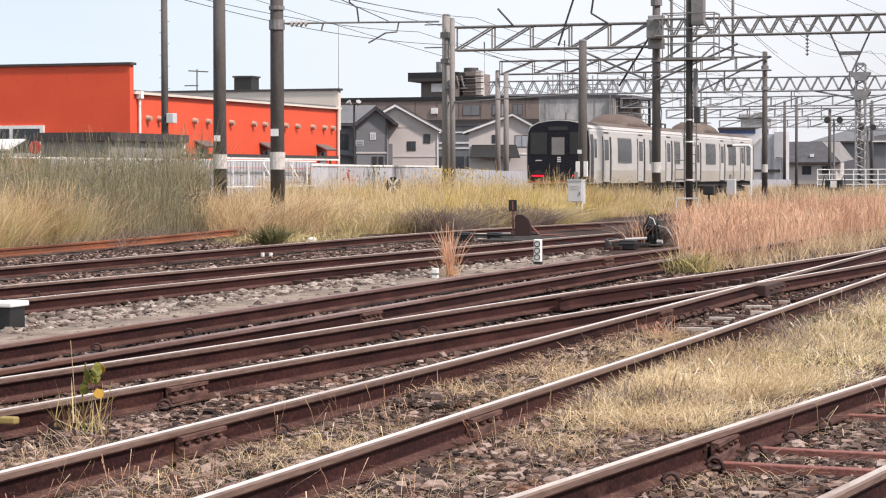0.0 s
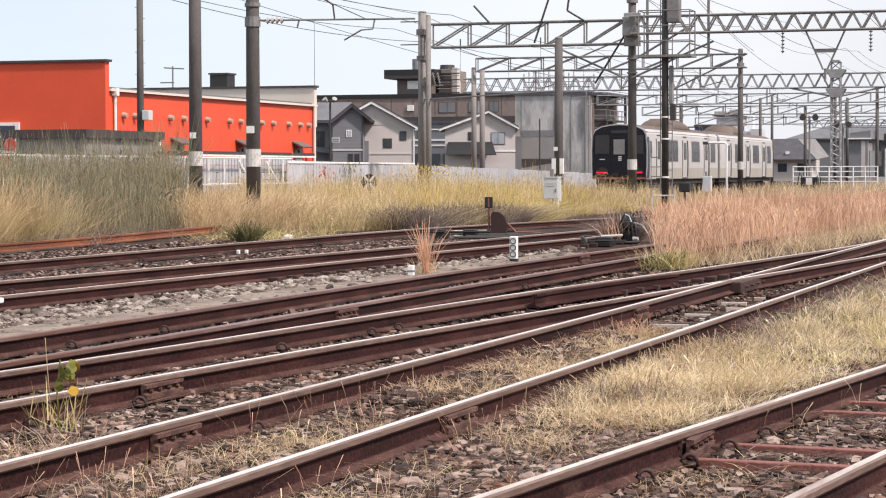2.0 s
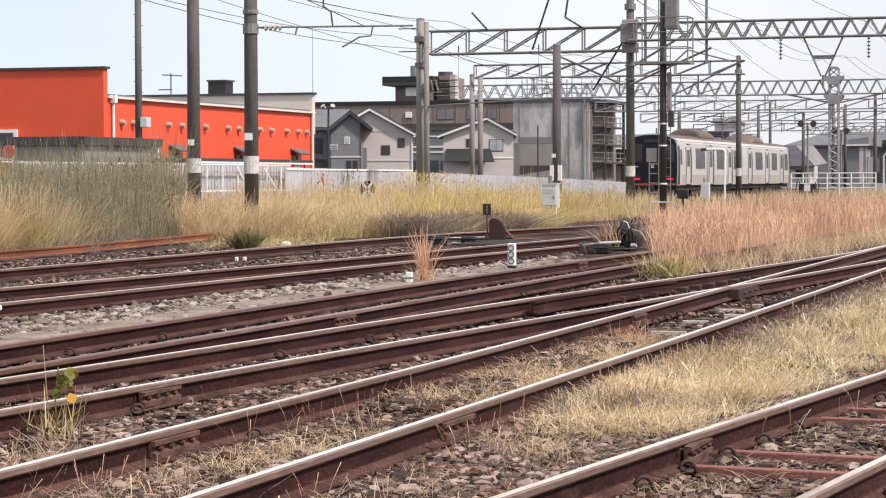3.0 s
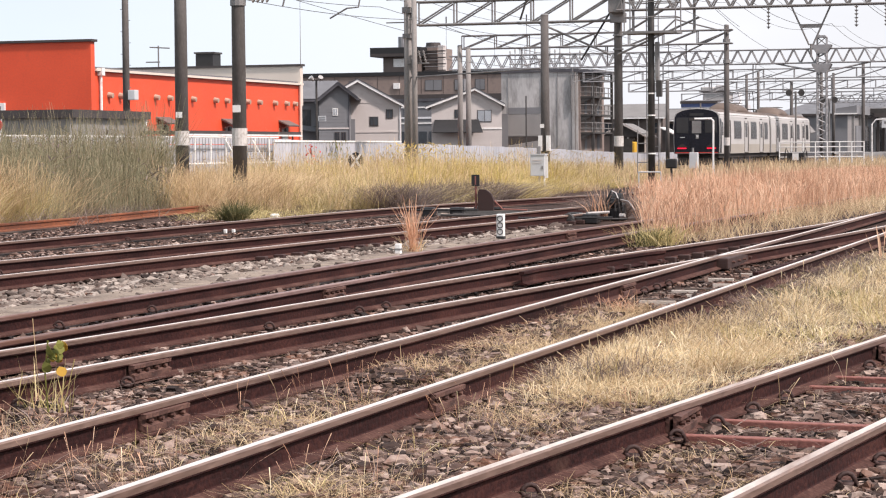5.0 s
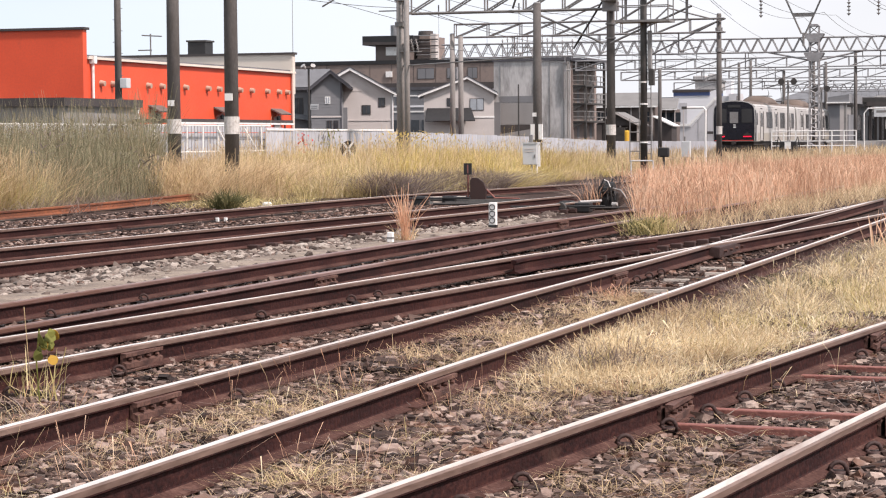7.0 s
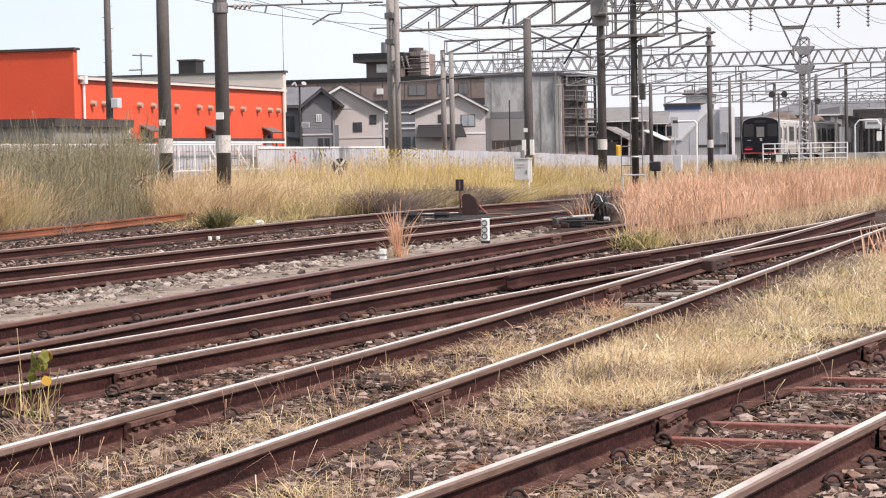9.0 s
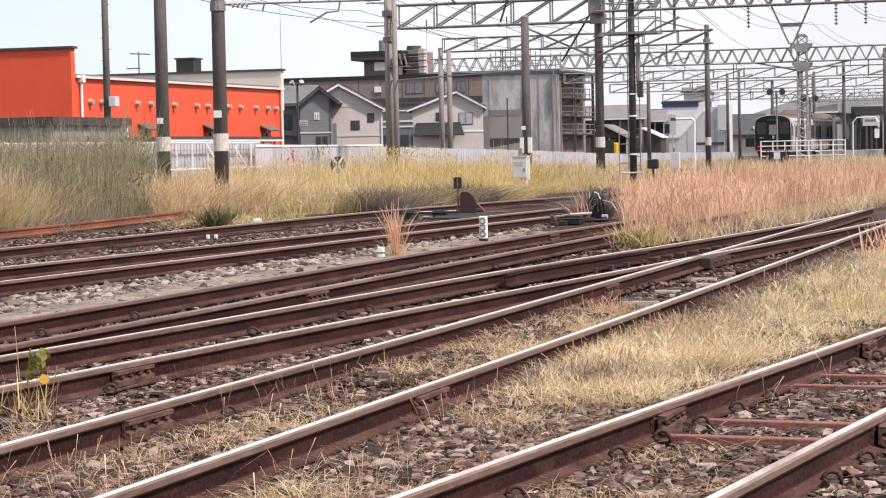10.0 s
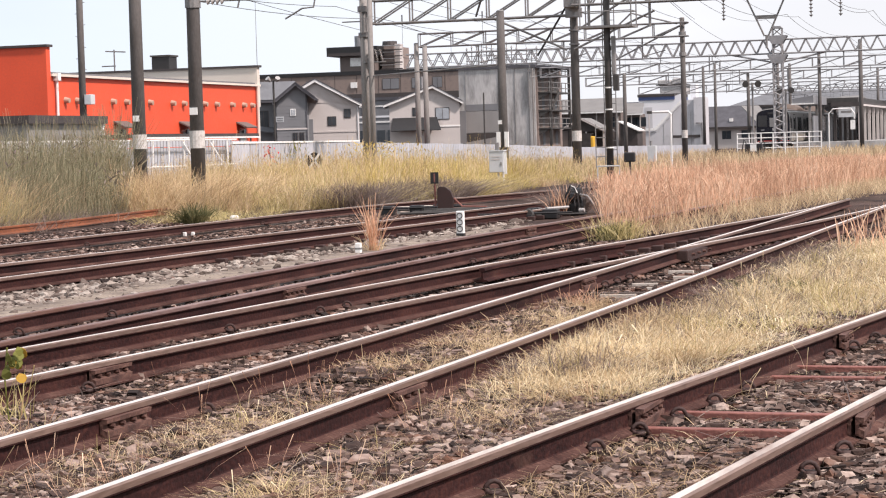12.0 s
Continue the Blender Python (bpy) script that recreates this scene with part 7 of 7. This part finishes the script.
def build_clutter():
    parked_car("white parked car behind the fence", -36.5, 98.5, 20, "car_white")
    parked_car("dark parked car beside the store", -40.5, 100.0, 8, "car_dark")
    parked_car("dark parked car beside the store", -40.8, 106.0, 4, "car_dark")
    parked_car("white parked car near the shed", -43.5, 78.0, 60, "car_white")
    # market tent and round red sign
    t = thing("tent", "white tent roof with red trim near the shed", "tent", at=(-41.5, 74.6, 0))
    part("canopy", slab([(-1.6, -1.2, 2.35), (1.5, -1.2, 2.35), (0.9, 1.2, 2.75), (-1.4, 1.2, 2.75)], 0.06), M["white"], t)
    for sx in (-1.4, 1.3):
        part("post", rod((sx, -1.0, 0), (sx, -1.0, 2.4), 0.04, n=6), M["galv"], t)
    s = thing("round_sign", "round red sign on a thin post", "sign", at=(-38.9, 73.4, 0))
    part("post", rod((0, 0, 0), (0, 0, 2.7), 0.03, n=6), M["galv"], s)
    part("disc", rod((0, -0.02, 2.45), (0, -0.06, 2.45), 0.24, 0.24, 20), M["red"], s)
    part("bar", box(-0.02, 0.02, -0.075, -0.06, 2.25, 2.65), M["dark_trim"], s)
    lp = thing("lamp_post", "dark lamp post with twin round lamps", "lamp post", at=(-51.35, 140.9, -0.12))
    part("shaft", rod((0, 0, 0), (0, 0, 6.2), 0.10, 0.07, 8), M["dark_steel"], lp)
    for sx in (-0.28, 0.28):
        part("lamp", rod((sx * 1.3, -0.14, 6.38), (sx * 0.8, 0.05, 6.16), 0.17, 0.07, 12), M["insul"], lp)
    part("arm", rod((-0.4, 0, 6.2), (0.4, 0, 6.2), 0.03, n=6), M["dark_steel"], lp)
    part("sign_plate", box(0.1, 0.65, -0.04, 0.0, 3.5, 3.85), M["box_grey"], lp, "grey plate with rows of bars")
    for z in (3.57, 3.70):
        part("bar", box(0.16, 0.6, -0.05, -0.04, z, z + 0.05), M["house_grey"], lp)
    an = thing("aerial_mast", "distant thin mast with cross arms", "mast", at=(-69, 155.4, 0))
    part("shaft", rod((0, 0, 0), (0, 0, 9.3), 0.06, n=6), M["galv"], an)
    part("arm", rod((-0.7, 0, 9.2), (0.9, 0, 9.1), 0.05, n=5), M["galv"], an)
    part("arm", rod((-1.0, 0, 8.1), (0.1, 0, 8.1), 0.05, n=5), M["galv"], an)
    # relay box
    b = thing("relay_box", "pale grey relay cabinet on two legs in the grass", "cabinet", at=(-17.88, 69.5, 0))
    part("body", box(-0.27, 0.19, -0.18, 0.18, 0.58, 1.24, bevel=0.015), M["box_grey"], b)
    part("lid", box(-0.29, 0.21, -0.20, 0.20, 1.24, 1.28), M["box_grey"], b)
    part("stub", box(-0.10, 0.02, -0.05, 0.05, 1.28, 1.52, bevel=0.02), M["galv"], b)
    part("side_plate", box(0.20, 0.28, -0.12, -0.09, 0.52, 1.20), M["white"], b, "white side plate")
    for z in (0.98, 1.06):
        part("bar", box(-0.20, 0.10, -0.19, -0.178, z, z + 0.025), M["house_stone"], b)
    part("latch", box(0.10, 0.14, -0.20, -0.178, 0.80, 0.90), M["galv"], b)
    for sx in (-0.02, 0.14):
        part("leg", rod((sx, 0, -0.05), (sx, 0, 0.60), 0.03, n=6), M["white"], b)
    part("base", box(-0.35, 0.35, -0.25, 0.25, -0.06, 0.04, bevel=0.02), M["concrete_pale"], b)
    # level sign with white cross
    x = thing("cross_sign", "round black board with a white diagonal cross on a post", "sign", at=(-22.85, 66.2, 0))
    part("post", rod((0, 0.03, 0), (0, 0.03, 1.3), 0.03, n=6), M["dark_steel"], x)
    part("board", rod((0, 0, 1.12), (0, -0.03, 1.12), 0.27, 0.27, 8), M["black"], x)
    for a in (-1, 1):
        part("stripe", slab([(-0.19 * a, -0.035, 0.93), (-0.13 * a, -0.035, 0.90), (0.19 * a, -0.035, 1.31), (0.13 * a, -0.035, 1.34)], 0.008 * a), M["white"], x)
    # switch stand
    s = thing("switch_stand", "rusty switch stand with a black target plate", "switch stand", at=(-13.77, 48.1, 0))
    part("post", rod((-0.06, 0, -0.05), (-0.06, 0, 0.88), 0.022, n=8), M["tie_rust"], s)
    part("target", box(-0.15, 0.03, -0.03, -0.005, 0.63, 0.88), M["black"], s, "black target plate with a brown bar")
    part("target_bar", box(-0.075, -0.045, -0.036, -0.03, 0.66, 0.85), M["tie_rust"], s)
    bm = bmesh.new()
    prof = [(0.0, 0.05), (0.34, 0.05), (0.36, 0.30), (0.30, 0.46), (0.18, 0.55), (0.04, 0.56), (0.0, 0.50)]
    slab([(u, -0.06, z) for u, z in prof], -0.10, bm)
    part("weight", bm, M["clip"], s, "rounded rusty weight plate")
    part("base", box(-0.2, 0.42, -0.12, 0.12, -0.04, 0.05, bevel=0.01), M["rust"], s)
    part("throw_rod", rod((-0.9, -0.1, 0.07), (1.9, -0.1, 0.07), 0.025, n=6), M["dark_steel"], s)
    part("lever", tube([(0.36, 0.0, 0.3), (0.55, 0.0, 0.12), (1.1, 0.0, 0.10)], 0.02, 6), M["tie_rust"], s)
    # clearance marker
    m = thing("clearance_marker", "white concrete marker post with black rings and black foot", "marker post", at=(-9.68, 35.1, 0))
    part("post", box(-0.06, 0.06, -0.05, 0.05, -0.05, 0.40, bevel=0.012), M["white"], m)
    part("foot", box(-0.064, 0.064, -0.054, 0.054, -0.04, 0.045), M["black"], m)
    for k in range(3):
        ring = bmesh.new()
        pts = [(0.045 * math.cos(a), -0.053, 0.115 + k * 0.105 + 0.042 * math.sin(a)) for a in [i * math.pi / 6 for i in range(13)]]
        tube(pts, 0.008, 5, ring)
        part("ring", ring, M["black"], m)
    w = thing("stub_post", "short white concrete stub with a grey band", "marker post", at=(-9.73, 29.95, 0))
    part("post", box(-0.04, 0.04, -0.04, 0.04, -0.05, 0.14, bevel=0.01), M["white"], w)
    part("band", box(-0.043, 0.043, -0.043, 0.043, 0.05, 0.075), M["galv"], w)
    k = thing("point_machine", "low white topped point machine beside a rail", "point machine", at=(-10.45, 19.2, 0))
    part("cover", box(-0.35, 0.10, -0.18, 0.18, 0.20, 0.25, bevel=0.012), M["white"], k)
    part("body", box(-0.32, 0.07, -0.15, 0.15, -0.03, 0.20, bevel=0.01), M["black"], k)
    # dark point machine and cables in front of the plumes
    d = thing("point_machine", "black lever point machine with coiled cables in grass", "point machine", at=(-10.05, 45.2, 0))
    part("body", box(-0.10, 0.12, -0.15, 0.2, -0.03, 0.22, bevel=0.04), M["black"], d)
    part("drum", rod((-0.06, -0.1, 0.33), (0.03, -0.1, 0.33), 0.10, 0.10, 14), M["black"], d)
    part("cable", tube([(-0.13, -0.2, 0.0), (-0.15, -0.2, 0.36), (-0.04, -0.2, 0.58), (0.09, -0.2, 0.46), (0.14, -0.2, 0.0)], 0.020, 6), M["black"], d)
    part("cable", tube([(-0.03, -0.22, 0.57), (0.05, -0.22, 0.54), (0.10, -0.22, 0.42)], 0.010, 6), M["white"], d, "pale bent pipe")
    part("lever", rod((0.0, 0, 0.25), (0.08, 0.1, 0.58), 0.02, n=6), M["black"], d)
    part("hood", rod((-0.13, 0.05, 0.40), (0.13, 0.05, 0.40), 0.14, 0.12, 14), M["black"], d, "rounded black cover")
    part("frame", box(-0.17, 0.18, 0.0, 0.22, -0.03, 0.32, bevel=0.03), M["black"], d)
    part("cable", tube([(0.15, -0.2, 0.40), (0.32, -0.25, 0.36), (0.46, -0.3, 0.18)], 0.012, 6), M["insul"], d, "pale sagging cable")
    for dx in (-0.12, 0.02, 0.17):
        part("cable", tube([(dx, -0.16, 0.34), (dx + 0.03, -0.22, 0.16), (dx, -0.2, -0.02)], 0.018, 6), M["black"], d)
    part("bell", rod((0.16, -0.30, 0.07), (0.26, -0.32, 0.08), 0.055, 0.04, 10), M["insul"], d)
    g = thing("rod_gear", "black cranks and rods lying beside a rail", "point rodding", at=(-10.5, 42.6, 0))
    part("crank", box(-0.5, 0.2, -0.15, 0.15, -0.03, 0.08, bevel=0.01), M["black"], g)
    part("wheel", rod((0.1, -0.1, 0.08), (0.1, 0.05, 0.08), 0.11, 0.11, 14), M["dark_steel"], g)
    part("rod", rod((-0.9, 0.0, 0.10), (0.9, 0.3, 0.10), 0.022, n=6), M["black"], g)
    part("crank", box(0.25, 0.55, 0.5, 0.8, -0.03, 0.16, bevel=0.02), M["black"], g)
    part("crank", box(-0.15, 0.1, 0.9, 1.2, -0.03, 0.18, bevel=0.02), M["black"], g)
    part("pipe", rod((0.3, 0.7, 0.17), (0.55, 1.5, 0.17), 0.03, n=6), M["insul"], g, "short pale pipe")
    part("rod", rod((-0.4, 0.4, 0.06), (1.1, 0.7, 0.06), 0.022, n=6), M["dark_steel"], g)
    for yy in (46.0, 46.9, 47.8):
        solo("throw_rod", rod((-14.0, yy, 0.05), (-12.2, yy + 0.1, 0.05), 0.03, n=6), M["dark_steel"], "black throw rod between rails", "point rodding", "throw rods")
    # white bent pole, low signal and small boxes by the main line
    p = thing("bent_pole", "white tube pole with a bent arm", "pole", at=(-19.3, 108.3, 0))
    part("tube", tube([(0, 0, -0.05), (0, 0, 2.7), (-0.1, 0, 2.8), (-1.05, 0, 2.8)], 0.055, 8), M["white"], p)
    part("lamp", box(-1.15, -0.9, -0.08, 0.08, 2.72, 2.86), M["dark_steel"], p)
    q = thing("low_signal", "low black dwarf signal in the grass", "signal", at=(-17.4, 88.3, 0))
    part("head", box(-0.22, 0.22, -0.12, 0.12, 0.62, 1.0, bevel=0.05), M["black"], q)
    part("post", rod((0, 0, -0.05), (0, 0, 0.65), 0.05, n=8), M["dark_steel"], q)
    q = thing("relay_box", "small pale grey cabinet by the main line", "cabinet", at=(-19.85, 106.2, 0))
    part("body", box(-0.20, 0.20, -0.15, 0.15, 0.45, 1.2, bevel=0.02), M["box_grey"], q)
    part("cap", rod((-0.05, 0, 1.2), (-0.05, 0, 1.42), 0.06, 0.05, 8), M["galv"], q)
    part("post", rod((0, 0, -0.05), (0, 0, 0.5), 0.05, n=6), M["galv"], q)
    for i, (dx, dy) in enumerate(((0, 0), (0.15, 0.02))):
        solo("insulated_plug", box(-0.028, 0.028, -0.03, 0.03, -0.03, 0.045, bevel=0.01), M["white"], "small white block beside a rail", "marker", "white blocks", at=(-15.57 + dx, 37.9 + dy, 0.0))
    solo("boulder", box(-0.10, 0.09, -0.09, 0.08, -0.05, 0.08, bevel=0.045), M["white"], "pale lump of concrete at the grass edge", "rubble", at=(-17.85, 46.3, 0))
    # rusty steel ties of the nearest track
    for x, y, a in ((-1.75, 10.95, 1), (-1.70, 11.6, 0), (-1.43, 13.35, 0), (-1.40, 13.95, 0)):
        solo("steel_tie", box(-0.60, 0.60, -0.036, 0.036, -0.05, 0.026, bevel=0.006), M["tie_rust"], "rusty steel tie bar between two rails", "tie bar", "steel ties", at=(x, y, 0), rz=-7 + a)
    for x, y, rz, ln in ((-4.1, 8.9, 4, 0.9), (-3.15, 9.3, -3, 0.5), (-4.3, 18.9, 2, 0.8), (-4.2, 19.6, -1, 0.9), (-4.15, 20.4, 3, 0.8), (-4.2, 21.3, 1, 0.9), (-4.1, 22.2, -2, 0.8), (-4.0, 23.0, 1, 0.8), (-3.05, 11.3, 6, 0.35), (-3.2, 8.6, -8, 0.7)):
        solo("board", box(-ln / 2, ln / 2, -0.05, 0.05, -0.06, -0.004, bevel=0.006), M["sleeper"], "weathered grey timber board lying between rails", "board", "loose boards", at=(x, y, 0), rz=rz)
    for x, y, rz, ln in ((-4.25, 20.9, 2, 0.34), (-4.0, 21.8, -3, 0.30), (-4.3, 22.5, 1, 0.26), (-4.05, 23.6, 3, 0.32), (-4.3, 24.6, -2, 0.28), (-4.1, 25.6, 1, 0.3)):
        solo("board", box(-ln / 2, ln / 2, -0.016, 0.016, -0.05, 0.006, bevel=0.005), M["pale_timber"], "bleached splintered board end among ballast", "board", "loose boards", at=(x, y, 0), rz=rz)
    c = thing("crossing_block", "dark steel filler block in a rail crossing", "track fitting", at=(-4.62, 27.3, 0))
    part("block", box(-0.07, 0.09, -0.9, 0.9, 0.0, 0.135, bevel=0.012), M["clip"], c)
    for yy in (-0.6, -0.2, 0.2, 0.6):
        part("bolt", rod((0.09, yy, 0.075), (0.125, yy, 0.075), 0.018, n=6), M["joint"], c)
    r = thing("point_rodding", "black point rods and a bleached timber between two tracks", "point rodding", at=(-14.3, 48.6, 0))
    part("timber", box(-0.55, 0.35, -0.10, 0.10, -0.04, 0.14, bevel=0.012), M["pale_timber"], r, "bleached timber baulk").matrix_basis = pose(0, 0, 0, 0, 0, 38)
    for dx, dy in ((-0.5, -0.9), (0.1, -0.7), (0.5, -0.2), (0.35, 0.6)):
        part("crank_box", box(dx - 0.14, dx + 0.14, dy - 0.12, dy + 0.12, -0.04, 0.17, bevel=0.02), M["black"], r)
        part("rod", rod((dx - 0.5, dy - 0.15, 0.12), (dx + 0.5, dy - 0.1, 0.12), 0.025, n=6), M["black"], r)
    # leafy weed with yellow leaves
    weed = thing("leafy_weed", "leggy green weed with yellowing broad leaves beside a rail", "weed", at=(-5.72, 11.35, 0))
    rng = random.Random(4)
    part("stem", tube([(0, 0, -0.05), (-0.02, 0, 0.22), (0.0, 0.0, 0.40)], 0.005, 5), M["leaf"], weed)
    part("stem", tube([(-0.05, 0, -0.05), (-0.08, 0.02, 0.25), (-0.09, 0.0, 0.52)], 0.0025, 5), M["straw"], weed)
    part("stem", tube([(0.03, 0, -0.05), (0.10, 0.02, 0.10), (0.16, 0.0, 0.30)], 0.003, 5), M["straw_green"], weed)
    heart = [(0.0, -0.9), (0.45, -0.75), (0.85, -0.25), (0.8, 0.3), (0.45, 0.75), (0.0, 1.05), (-0.45, 0.75), (-0.8, 0.3), (-0.85, -0.25), (-0.45, -0.75)]
    for k in range(13):
        c = Vector((rng.gauss(0.05, 0.034), rng.gauss(0, 0.03), 0.33 + rng.gauss(0, 0.040)))
        turn = Euler((rng.uniform(0.9, 2.0), rng.uniform(-0.6, 0.6), rng.uniform(-0.7, 0.7))).to_matrix()
        size = rng.uniform(0.024, 0.038)
        part("leaf", slab([c + turn @ Vector((a * size, b * size, 0.012 * a * a)) for a, b in heart], 0.0015), M["yellow_leaf"] if k in (2, 5, 8, 11) else M["leaf"], weed)
    pt = np.random.default_rng(71).normal(0, 0.07, (40, 2)) * np.array([1.6, 1.0]) + np.array([-5.78, 11.45])
    blades("grass", pt, 0.34, 0.007, M["straw_green"], "thin yellow green stalks round the leafy weed", "grass", 72, 0.3)
    solo("flower", box(-0.05, 0.05, -0.03, 0.03, -0.02, 0.02, bevel=0.01), M["gold"], "yellow flower head beside a rail", "flower", at=(-5.95, 10.9, 0.12))
    solo("flower", box(-0.05, 0.03, -0.02, 0.02, -0.01, 0.015, bevel=0.008), M["gold"], "yellow flower head among dry grass", "flower", at=(-3.72, 10.3, 0.10))


build_ground()
build_store()
build_houses()
build_platform()
build_fence()
build_low_wall()
build_poles()
build_gantries()
build_wires()
TRAIN = build_train()
build_clutter()
build_tracks()
build_stones()
build_grass()


def train_y(t):
    """Steady pace, then a gentle slowing from the seventh second."""
    return 94.0 + SPEED * t - 0.16 * max(0.0, t - 7.0) ** 2


def motions():
    walk(TRAIN, [(t, pose(TRAIN_X, train_y(t), 0)) for t in (0, 1, 2, 3, 4, 5, 6, 7, 8, 9, 10, 11, 12)])
    for w, y in WHEELS:
        walk(w, [(i / 15, pose(0, y, 0.16 + WHEEL_R, -math.degrees((train_y(i / 15) - 94.0) / WHEEL_R))) for i in range(181)])


motions()
